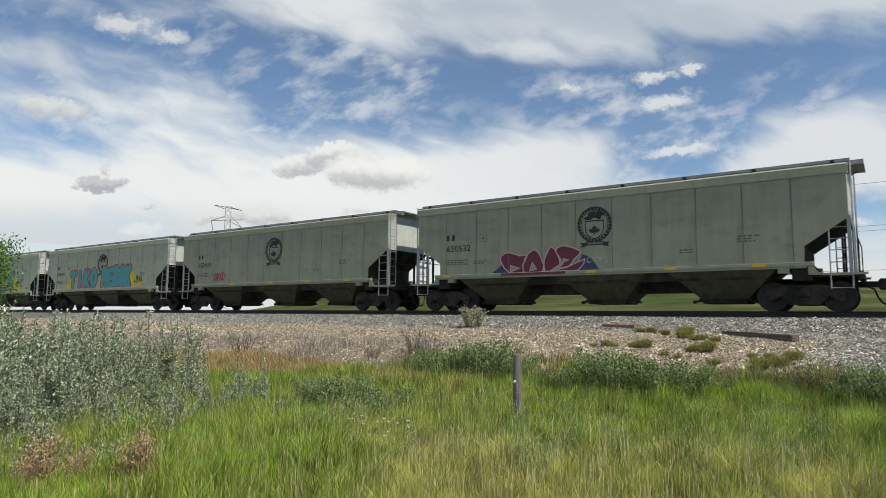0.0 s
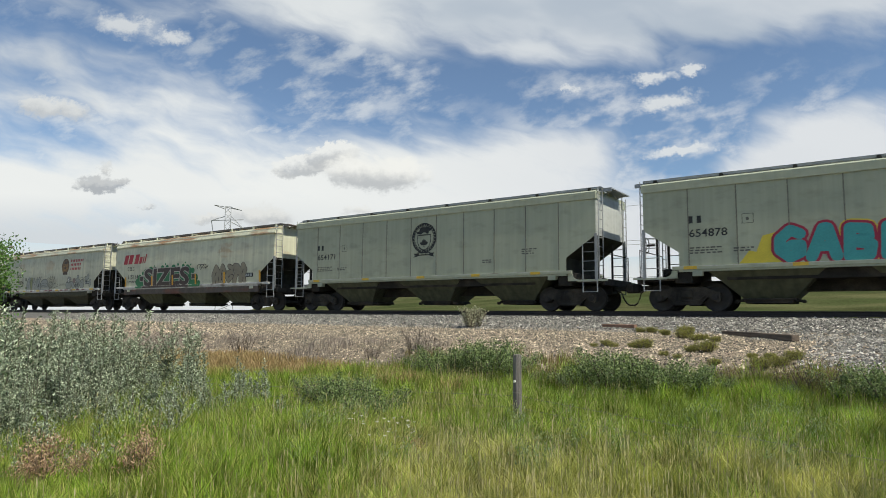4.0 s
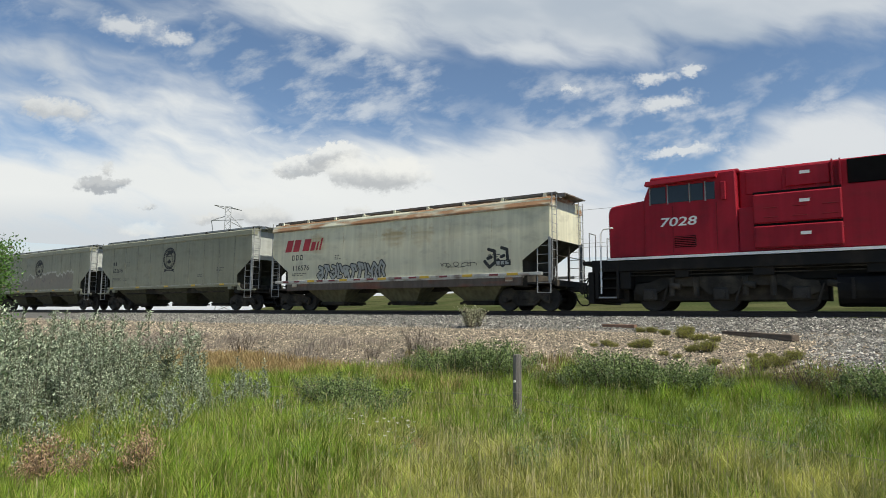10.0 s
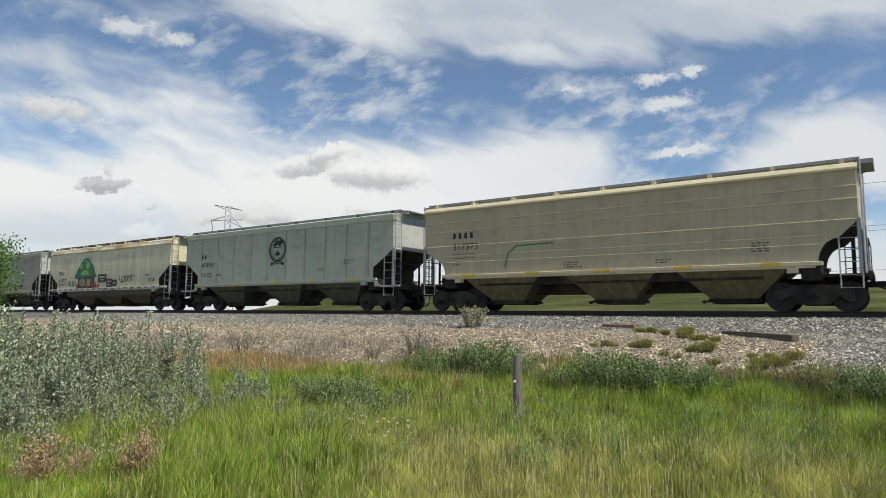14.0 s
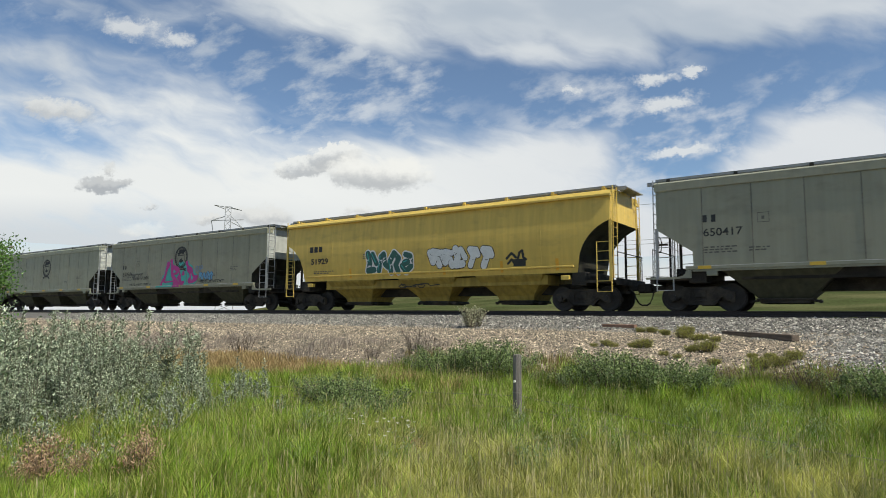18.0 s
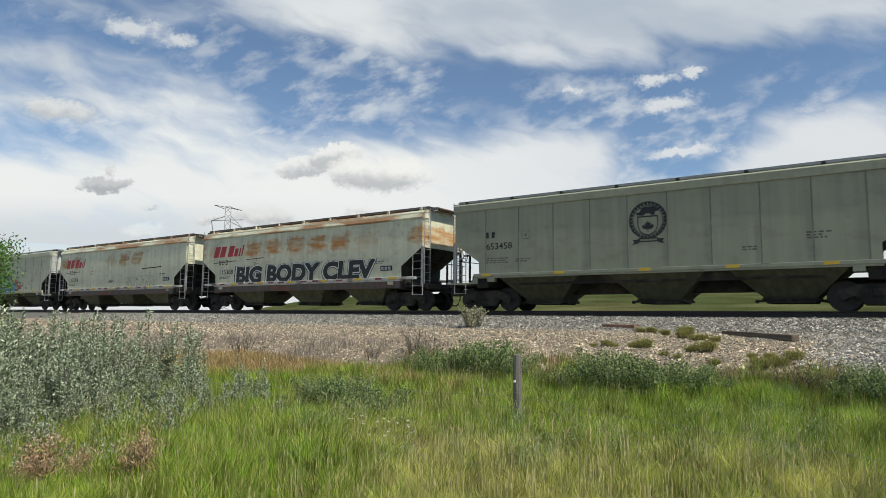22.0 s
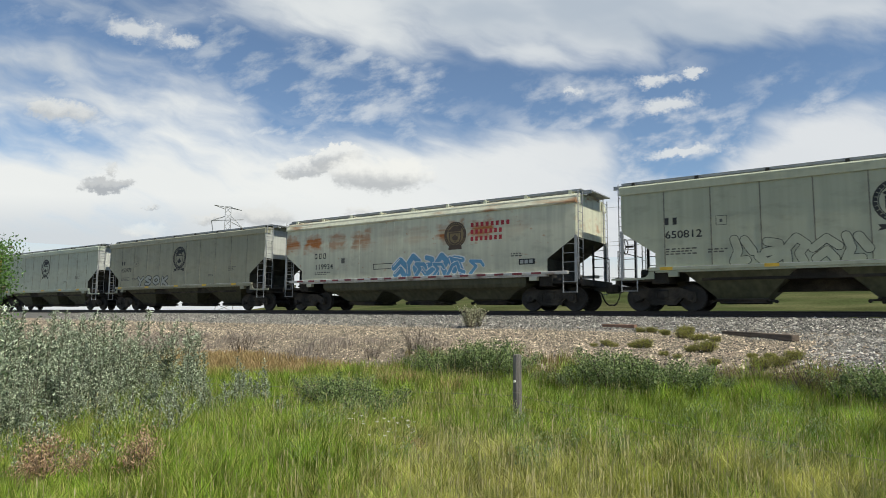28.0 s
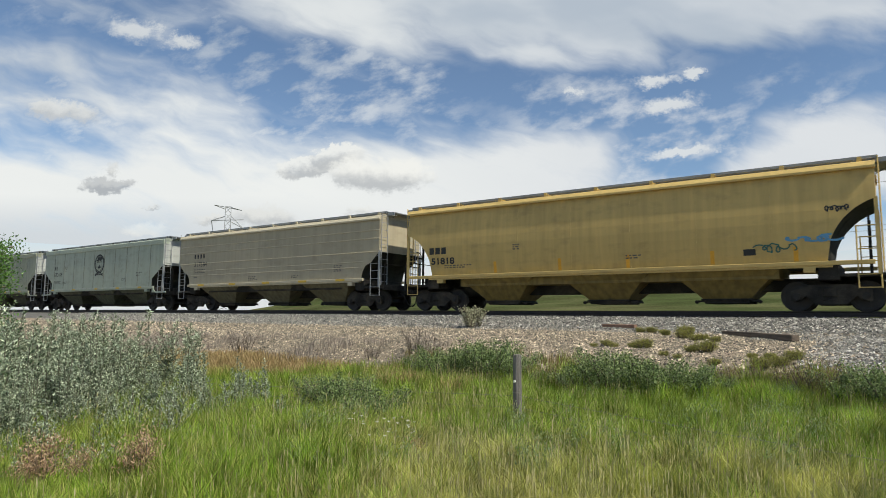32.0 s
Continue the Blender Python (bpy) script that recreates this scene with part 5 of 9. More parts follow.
        part("roof_fan", bm, black, loco)
    # walkway rails
    bm = B()
    rod(bm, (-1.4, -1.5, 2.86), (10.8, -1.5, 2.86), 0.018, 6)
    part("handrail", bm, M["red_soot"], loco)
    for i in range(8):
        bm = B()
        x = -1.4 + 1.72 * i
        rod(bm, (x, -1.5, 1.8), (x, -1.5, 2.87), 0.016, 5)
        part("stanchion", bm, M["red_soot"], loco)
    for x, s in ((10.72, 1), (11.55, 1), (-11.55, -1)):
        bm = B()
        pts = [(x, -1.5, 0.6), (x, -1.5, 2.75), (x - s * 0.1, -1.5, 2.92), (x - s * 0.45, -1.5, 2.95)]
        tube(bm, pts, 0.03, 6)
        part("corner_handrail", bm, M["white_paint"], loco, "white corner handrail")
    for s in (-1, 1):
        bm = B()
        for y in (-1.2, -0.6, 0.6, 1.2):
            rod(bm, (s * 12.1, y, 1.8), (s * 12.1, y, 2.85), 0.02, 5)
        rod(bm, (s * 12.1, -1.2, 2.85), (s * 12.1, -0.6, 2.85), 0.02, 5)
        rod(bm, (s * 12.1, 0.6, 2.85), (s * 12.1, 1.2, 2.85), 0.02, 5)
        part("end_railing", bm, M["galv"], loco)
        for i in range(4):
            a, b = sorted((s * 11.0, s * 11.65))
            bx("step", (a, b, -1.52, -1.1, 0.44 + 0.34 * i, 0.49 + 0.34 * i), M["galv"] if i == 0 else black, bevel=0.0)
        a, b = sorted((s * 10.9, s * 11.0))
        bx("step_side", (a, b, -1.52, -1.0, 0.42, 1.76), black)
        a, b = sorted((s * 11.65, s * 11.78))
        bx("step_side", (a, b, -1.52, -1.0, 0.42, 1.76), black)
        a, b = sorted((s * 10.7, s * 11.8))
        bx("step_well", (a, b, -1.02, 1.02, 0.3, 1.6), black)
        a, b = sorted((s * 10.5, s * 10.9))
        bx("sand_box", (a, b, -1.45, -1.0, 0.75, 1.38), black, "", 0.03)
        a, b = sorted((s * 11.85, s * 12.1))
        bx("pilot", (a, b, -1.4, 1.4, 0.25, 1.4), black, "", 0.03)
        for y in (-1.1, -0.85, -0.62, 0.62, 0.9):
            bm = B()
            tube(bm, [(s * 12.1, y, 1.25), (s * 12.32, y, 1.12), (s * 12.42, y, 0.85), (s * 12.36, y + 0.04, 0.5), (s * 12.2, y + 0.06, 0.38)], 0.03, 5)
            part("jumper_hose", bm, M["under"], loco)
        a, b = sorted((s * 12.02, s * 12.32))
        bx("end_platform", (a, b, -1.35, 1.35, 1.66, 1.8), black, "", 0.01)
        bm = B()
        coupler(bm, s, 12.0, 25.4)
        part("coupler", bm, M["under"], loco)
        bm = B()
        hose(bm, s, 12.0, 25.4)
        part("air_hose", bm, M["under"], loco)
        # three-axle truck
        out = [(-2.9, 0.62), (-2.75, 0.92), (-2.3, 0.98), (-1.9, 1.14), (1.9, 1.14), (2.3, 0.98), (2.75, 0.92), (2.9, 0.62), (2.55, 0.5), (2.05, 0.62), (1.7, 0.82), (0.65, 0.82), (0.4, 0.55), (-0.4, 0.55), (-0.65, 0.82), (-1.7, 0.82), (-2.05, 0.62), (-2.55, 0.5)]
        bm = B()
        prism(bm, out, -1.22, -1.06)
        t = part("truck", bm, M["under"], loco, "black three-axle locomotive truck")
        t.matrix_basis = pose(s * 7.6, 0, 0)
        bm = B()
        prism(bm, out, 1.06, 1.22)
        part("side_frame", bm, M["under"], t)
        bm = B()
        box(bm, -3.0, 3.0, -0.9, 0.9, 0.34, 1.3, 0.03)
        part("bolster", bm, M["under"], t)
        for dx in (-2.3, 0, 2.3):
            bm = B()
            box(bm, dx - 0.24, dx + 0.24, -1.3, -1.2, 0.34, 0.76, 0.05)
            rod(bm, (dx, -1.34, 0.55), (dx, -1.29, 0.55), 0.15, 12)
            part("journal_box", bm, M["wheel"], t)
            w = shared(("wheelset", 0.53), lambda bm: lathe_y(bm, wheel_prof(0.53)), "wheelset", M["wheel"], t, at=pose(dx, 0, 0.53))
            WHEELS.append((loco, w, dx, 0.53))
            bm = B()
            rod(bm, (dx + 0.7, -1.3, 0.86), (dx + 1.05, -1.3, 0.8), 0.1, 10)
            rod(bm, (dx + 0.45, -1.3, 0.3), (dx + 0.62, -1.3, 0.85), 0.035, 6)
            part("brake_cylinder", bm, M["under"], t)
            for e in (-0.75, 0.75):
                if abs(dx + e) < 2.9:
                    bm = B()
                    rod(bm, (dx + e, -1.28, 0.5), (dx + e, -1.28, 1.1), 0.09, 8)
                    part("shock_strut", bm, M["under"], t)
    bm = B()
    loft(bm, [[(x, y, z) for y, z in ((-0.9, 0.16), (-1.15, 0.22), (-1.32, 0.38), (-1.4, 0.6), (-1.4, 0.82), (-1.32, 1.0), (-1.15, 1.1), (1.15, 1.1), (1.32, 1.0), (1.4, 0.82), (1.4, 0.6), (1.32, 0.38), (1.15, 0.22), (0.9, 0.16))] for x in (-4.35, 3.95)])
    part("fuel_tank", bm, M["tank_black"], loco, "long black fuel tank under the frame")
    bm = B()
    rod(bm, (-0.6, -1.2, 1.3), (3.6, -1.2, 1.3), 0.17, 12)
    part("air_reservoir", bm, black, loco)
    bx("skirt", (-11.2, 11.2, -1.0, 1.0, 1.0, 1.4), black, "", 0.0)
    for x in (-4.0, -1.3, 1.4, 3.7):
        bx("tank_strap", (x, x + 0.09, -1.43, -1.38, 0.36, 0.98), black, bevel=0.0)
    bx("fuel_filler", (-1.36, -1.22, -1.46, -1.4, 1.0, 1.3), M["red_bright"], "red fuel filler", 0.01)
    for x, w in ((-3.6, 0.5), (-2.6, 0.25), (4.6, 0.7), (6.5, 0.35), (8.6, 0.5), (-6.6, 0.6), (-9.0, 0.45)):
        bx("equipment_box", (x, x + w, -1.42, -1.0, 1.12, 1.42), black, "", 0.02)
    for z, r_ in ((1.34, 0.025), (1.22, 0.018)):
        bm = B()
        rod(bm, (-11.0, -1.36, z), (11.0, -1.36, z), r_, 6)
        part("pipe", bm, M["under"], loco)
    for x in (-2.2, -1.75, 0.2, 0.55):
        bx("notice_plate", (x, x + 0.1, -1.53, -1.5, 1.5, 1.6), M["galv"], bevel=0.0)
    # seams, grab irons and latches on the hood and the cab
    for x in (-6.2, -5.4, -4.6):
        bm = B()
        for z in (2.9, 3.2):
            rod(bm, (x, -1.63, z), (x + 0.4, -1.63, z), 0.012, 4)
        part("grab_iron", bm, M["red_soot"], loco)
    for x in (-9.0, -7.6):
        bx("panel_seam", (x, x + 0.02, -1.507, -1.49, 1.95, 3.55), M["red_soot"], bevel=0.0)
    for z in (2.66, 3.68):
        bx("panel_seam", (-6.5, -4.1, -1.50, -1.45, z, z + 0.06), M["screen"], bevel=0.0)
    for x in (-0.4, 4.05, 9.26):
        bx("hood_joint", (x, x + 0.05, -1.03, -0.98, 1.9, 4.3 if x > 9 else 4.4), M["red_soot"], bevel=0.0)
    bx("hood_gap", (-0.42, 9.3, -1.06, -1.0, 1.86, 1.93), M["screen"], bevel=0.0)
    bm = B()
    tube(bm, [(4.35, -1.06, 3.2), (4.3, -1.12, 3.0), (4.42, -1.12, 2.75), (4.4, -1.06, 2.5), (4.4, -1.06, 2.0)], 0.03, 6)
    rod(bm, (4.42, -1.02, 3.2), (4.42, -1.16, 3.2), 0.1, 10)
    part("air_line", bm, black, loco, "black valve and hose beside the emblem")
    bx("data_plate", (5.0, 5.35, -1.05, -1.02, 2.45, 2.85), M["screen"], bevel=0.0)
    for z in (2.2, 2.6, 3.0, 3.4, 3.8, 4.2):
        bm = B()
        rod(bm, (11.52, -0.95, z), (11.6, -0.95, z), 0.012, 4)
        rod(bm, (11.52, -0.55, z), (11.6, -0.55, z), 0.012, 4)
        rod(bm, (11.6, -0.95, z), (11.6, -0.55, z), 0.014, 4)
        part("grab_iron", bm, M["galv"], loco)
    # paint marks
    y_cab = 1.5
    lettering(loco, "7028", -9.45, 2.86, 0.42, M["white_paint"], 0.006, 0.15, "road_number", 0.01, y_at=y_cab, width=1.25)

    def letters(x0, x1, z0, z1, n, tall, thin=(), y_at=None):
        """A name as plain bars, one to a character."""
        w = (x1 - x0) / n
        for i in range(n):
            lay("side_lettering", [bar(x0 + i * w, x0 + (i + (0.4 if i in thin else 0.78)) * w, z0, z1 + (tall if i == 0 else 0))], M["white_paint"], loco, 0.02, y_at=y_at)
    letters(-0.3, 2.5, 2.95, 3.36, 5, 0.0, (2,))
    letters(-0.85, 2.5, 2.28, 2.66, 7, 0.06, (3, 5))
    letters(-2.15, -0.4, 2.97, 3.38, 3, 0.1, (), 1.12)
    loco_herald(loco, 3.28, 2.95, 0.68)
    for x, z in ((-0.1, 3.95), (1.6, 3.98), (3.4, 4.05), (4.9, 3.3), (6.6, 3.3), (8.3, 3.3), (-5.2, 4.25), (-5.2, 3.3), (-5.2, 2.3)):
        yy = 1.0 if x > -0.4 else (1.18 if z > 4 else 1.6)
        lay("notice_plate", [bar(x, x + 0.28, z, z + 0.1)], M["white_paint"], loco, 0.04, y_at=yy)
    return loco



# ---- train: the cars, front to back ----
RIB = mat("rib_grime", (0.155, 0.15, 0.115), 0.6, var=0.3, scale=2, fine=20)


def spray(name, c, var=0.12):
    return mat("spray_" + name, c, 0.55, var=var, scale=2.5, fine=25)


S = {k: spray(k, c) for k, c in dict(cyan=(0.045, 0.30, 0.30), aqua=(0.05, 0.40, 0.36), navy=(0.03, 0.05, 0.12), orange=(0.70, 0.36, 0.03), yellow=(0.62, 0.50, 0.05), red=(0.34, 0.02, 0.05), magenta=(0.45, 0.03, 0.24),
                                    pink=(0.55, 0.36, 0.38), maroon=(0.13, 0.02, 0.035), white=(0.72, 0.74, 0.72), black=(0.018, 0.02, 0.02), brown=(0.055, 0.035, 0.028), green=(0.02, 0.17, 0.06), lime=(0.20, 0.42, 0.06), teal=(0.03, 0.12, 0.10),
                                    tan=(0.26, 0.23, 0.16), silver=(0.36, 0.38, 0.36), mauve=(0.21, 0.19, 0.148), pale=(0.42, 0.41, 0.34), skin=(0.37, 0.27, 0.11), olive=(0.26, 0.28, 0.12), fog=(0.31, 0.33, 0.29), ink=(0.05, 0.054, 0.05), dusk=(0.12, 0.24, 0.42), berry=(0.44, 0.045, 0.18), rust=(0.32, 0.10, 0.03), sea=(0.05, 0.38, 0.33), pinkish=(0.26, 0.19, 0.17), dull=(0.15, 0.13, 0.12), sky=(0.12, 0.32, 0.5)).items()}
DARK = M["dark_lettering"]
FAINT = mat("faint_stencil", (0.10, 0.10, 0.085), 0.7, var=0.3)
MARK_RED = mat("mark_red", (0.36, 0.02, 0.03), 0.55, var=0.2, scale=3)
TAPE_RED = mat("reflective_red", (0.17, 0.03, 0.035), 0.5, var=0.3, scale=4)
# Pale coat for reflective tape and for the painted sunlit sill edge.
CREAM = mat("white_tape_lit_edge", (0.50, 0.49, 0.45), 0.5, var=0.25, scale=4, second=(0.20, 0.16, 0.13), amount=0.35, amount_scale=2.0)
BROWN_MARK = mat("faded_brown_mark", (0.075, 0.05, 0.032), 0.6, var=0.3, scale=5)
GOLD_MARK = mat("faded_gold_mark", (0.20, 0.15, 0.07), 0.6, var=0.3, scale=5)


def g_paint(i, c):
    return car_paint("grey_car_paint", c, 0.5, 0.09, 0.0, shift=3.7 * i)


# Body paint darkened for the bays: grime, plus underside shade mixed into the colour.
def grime_shade_paint(c, i, f=0.2):
    return car_paint("grimy_shaded_lower_paint", (f * c[0] + 0.010, f * c[1] + 0.010, 0.8 * f * c[2] + 0.006), 0.7, 0.3, dirt=(0.05, 0.045, 0.035), shift=1.9 * i)


def patches(car, xs, z0=1.365, z1=1.47, w=0.42, y=1.588, material=None):
    for x in xs:
        lay("reflective_patch", [bar(x, x + w, z0, z1)], material or M["yellow_patch"], car, 0.004, y_at=y)


def grey_car(i, c, number, mark_n=2, emblem=True, label="", yellow=(-6.6, -3.4, -0.2, 2.6, 5.3), roof=None, emblem_dark=None, dz=0.0):
    paint = g_paint(i, c)
    top = car_paint("grey_chord_paint", tuple(min(0.55, k * 1.02) for k in c), 0.5, 0.08, shift=1.3 * i)
    car = hopper(paint, roof or top, "gray", label=label, lower=grime_shade_paint(c, i), ends=car_paint("end_sheet_paint", (0.43, 0.45, 0.42), 0.5, 0.1, shift=0.7 * i))
    PAINTS[car] = paint
    mark_bars(car, -6.42, 2.9 + dz, 0.24, mark_n, DARK, 0.27)
    lettering(car, number, -6.42, 2.44 + dz, 0.36, DARK, 0.004, width=1.2)
    small_print(car, [(-6.4, 2.05, 3, 1.0), (-5.05, 1.98, 2, 0.6), (4.9, 2.35, 3, 0.55), (3.1, 2.0, 2, 0.4)], FAINT)
    lay("data_square", [bar(-4.78, -4.44, 2.78, 2.795), bar(-4.78, -4.44, 3.08, 3.095), bar(-4.78, -4.765, 2.78, 3.09), bar(-4.455, -4.44, 2.78, 3.09), bar(-4.66, -4.58, 2.88, 2.98)], FAINT, car, 0.005)
    if emblem:
        herald(car, 0.13, 3.13, 0.66, emblem_dark or DARK, paint)
    patches(car, yellow)
    # A thin pale strip paints sunlight along the sill's top edge.
    lay("yellow_stripe", [bar(-6.95, 6.95, 1.455, 1.472)], CREAM, car, 0.003, y_at=1.588)
    return car


def red_words(car, x, z, size, n):
    """A company name as slanted red blocks."""
    w = size * 0.98
    for i in range(n):
        t = size if i in (0, 1, 2, 5) else size * 0.72
        ww = w * (0.78 if i in (0, 1, 2) else (0.5 if i == 3 else 0.2))
        lay("company_mark", [bar(x, x + ww, z, z + t, 0.28)], MARK_RED, car, 0.01)
        x += ww + size * (0.17 if i != 1 else 0.42)


def white_car(i, c, number, rust, label, words="rail", board=None, yellow=(-5.2, -3.0, -0.6, 1.8, 4.0, 6.1), rust_color=(0.36, 0.15, 0.035), curved=False, edge=None, number_x=-6.42, tape=True):
    c = (1.02 * c[0], 1.01 * c[1], 0.86 * c[2])
    paint = car_paint("worn_white_car_paint", c, 0.5, 0.13, rust, rust_color, shift=5.3 * i)
    top = car_paint("rusty_roof_edge", tuple(min(0.62, k * 1.02) for k in c), 0.6, 0.1, rust_color=(0.30, 0.14, 0.055), shift=2.0 * i, edge=0.35 + 0.65 * rust if edge is None else edge)
    car = hopper(paint, top, "round", label=label, sill=CREAM, board=board or RUSTY, lower=grime_shade_paint(c, i, 0.12 if curved else 0.2), curved=curved)
    PAINTS[car] = paint
    lettering(car, number, number_x, 1.98, 0.36, DARK, 0.003, width=1.25)
    mark_bars(car, number_x, 2.5, 0.26, 3, DARK, 0.3, hollow=True)
    if words == "rail":
        red_words(car, -6.95, 2.94, 0.6, 6)
    elif words != "none":
        herald(car, 2.55, 3.15, 0.56, BROWN_MARK, MARK_GOLD if words == "gold" else GOLD_MARK, "disc")
        for k, n in enumerate((8, 7, 7)):
            mark_bars(car, 3.32, 3.42 - 0.29 * k, 0.18, n, MARK_RED, 0.24 if k == 0 else 0.225, gap=0.42, name="company_mark")
    small_print(car, [(number_x, 1.8, 2, 1.0), (5.2, 2.2, 2, 0.5)] + ([] if curved else [(-3.4, 2.6, 3, 0.28)]), FAINT)
    if curved:
        lay("data_square", [bar(-4.02, -3.8, 2.22, 2.46)], FAINT, car, 0.006)
    lay("data_panel", [bar(5.55, 6.25, 1.78, 2.0)], DARK, car, 0.006)
    lay("data_panel_text", [bar(5.6 + 0.2 * k, 5.75 + 0.2 * k, 1.82, 1.96) for k in range(3)], S["silver"], car, 0.010)
    if yellow or tape:
        patches(car, yellow, y=1.588, w=0.5)
        for k in range(17):
            x = -7.0 + 0.82 * k
            if not any(abs(x + 0.2 - e - 0.25) < 0.5 for e in yellow):
                lay("reflective_tape", [bar(x, x + 0.42, 1.375, 1.455)], TAPE_RED, car, 0.004, y_at=1.588)
    return car


RUSTY = mat("rusty_grating", (0.15, 0.14, 0.13), 0.8, 0.2, var=0.3, second=(0.17, 0.11, 0.07), amount=0.3)
MARK_GOLD = mat("gold_mark", (0.30, 0.17, 0.055), 0.6, var=0.25)


def tan_car(i, number, label, c=(0.455, 0.40, 0.262)):
    paint = car_paint("tan_car_paint", c, 0.5, 0.08, dirt=(0.16, 0.13, 0.09), shift=2.2 * i)
    top = car_paint("tan_rib_paint", tuple(min(0.6, 1.3 * k) for k in c), 0.5, 0.06, shift=1.0)
    car = hopper(paint, top, "tan", h=7.87, label=label, lower=grime_shade_paint(c, i, 0.34))
    mark_bars(car, -6.4, 2.97, 0.24, 4, DARK, 0.28)
    lettering(car, number, -6.42, 2.5, 0.38, DARK, 0.003, width=1.25)
    small_print(car, [(-6.4, 2.3, 3, 1.1), (-6.4, 1.95, 2, 0.35), (-1.4, 1.75, 3, 0.6), (5.0, 2.1, 4, 0.5), (2.0, 1.7, 2, 0.5)], FAINT)
    patches(car, (-5.9, -3.0, -0.2, 2.6, 5.2), y=1.588, w=0.6)
    return car


def yellow_car(i, number, label, c=(0.46, 0.31, 0.052), thin=True):
    paint = car_paint("yellow_car_paint", c, 0.45, 0.12, dirt=(0.14, 0.10, 0.05), shift=4.1 * i)
    top = car_paint("yellow_chord_paint", tuple(min(0.7, 1.02 * k) for k in c), 0.45, 0.06, shift=0.5)
    car = hopper(paint, top, "yellow", h=8.55, pitch=18.65, label=label, handrail=top, lower=grime_shade_paint(c, i, 0.5 if thin else 0.38), thin=thin)
    x, z = (-6.85, 2.82) if thin else (-7.36, 2.37)
    mark_bars(car, x, z, 0.28, 3, DARK, 0.31, gap=0.22)
    lettering(car, number, x + 0.08, z - (0.58 if thin else 0.42), 0.37, DARK, 0.012, width=1.2)
    small_print(car, [(-6.6, 1.85, 2, 1.3), (-3.3, 2.55, 3, 0.26), (1.2, 1.9, 2, 0.5)], FAINT)
    for x in (-4.2, -1.4, 1.2, 4.0, 6.4):
        lay("reflective_patch", [bar(x, x + 0.13, 1.5, 1.95)], S["orange"], car, 0.006)
    lay("data_panel", [bar(4.6, 5.15, 1.72, 2.0) if thin else bar(5.0, 5.36, 1.74, 1.94)], DARK, car, 0.007)
    return car


G1, G2, G3, G4, G5 = (0.288, 0.300, 0.214), (0.385, 0.41, 0.30), (0.272, 0.273, 0.194), (0.375, 0.415, 0.325), (0.265, 0.268, 0.198)
TRAIN, PAINTS = [], {}


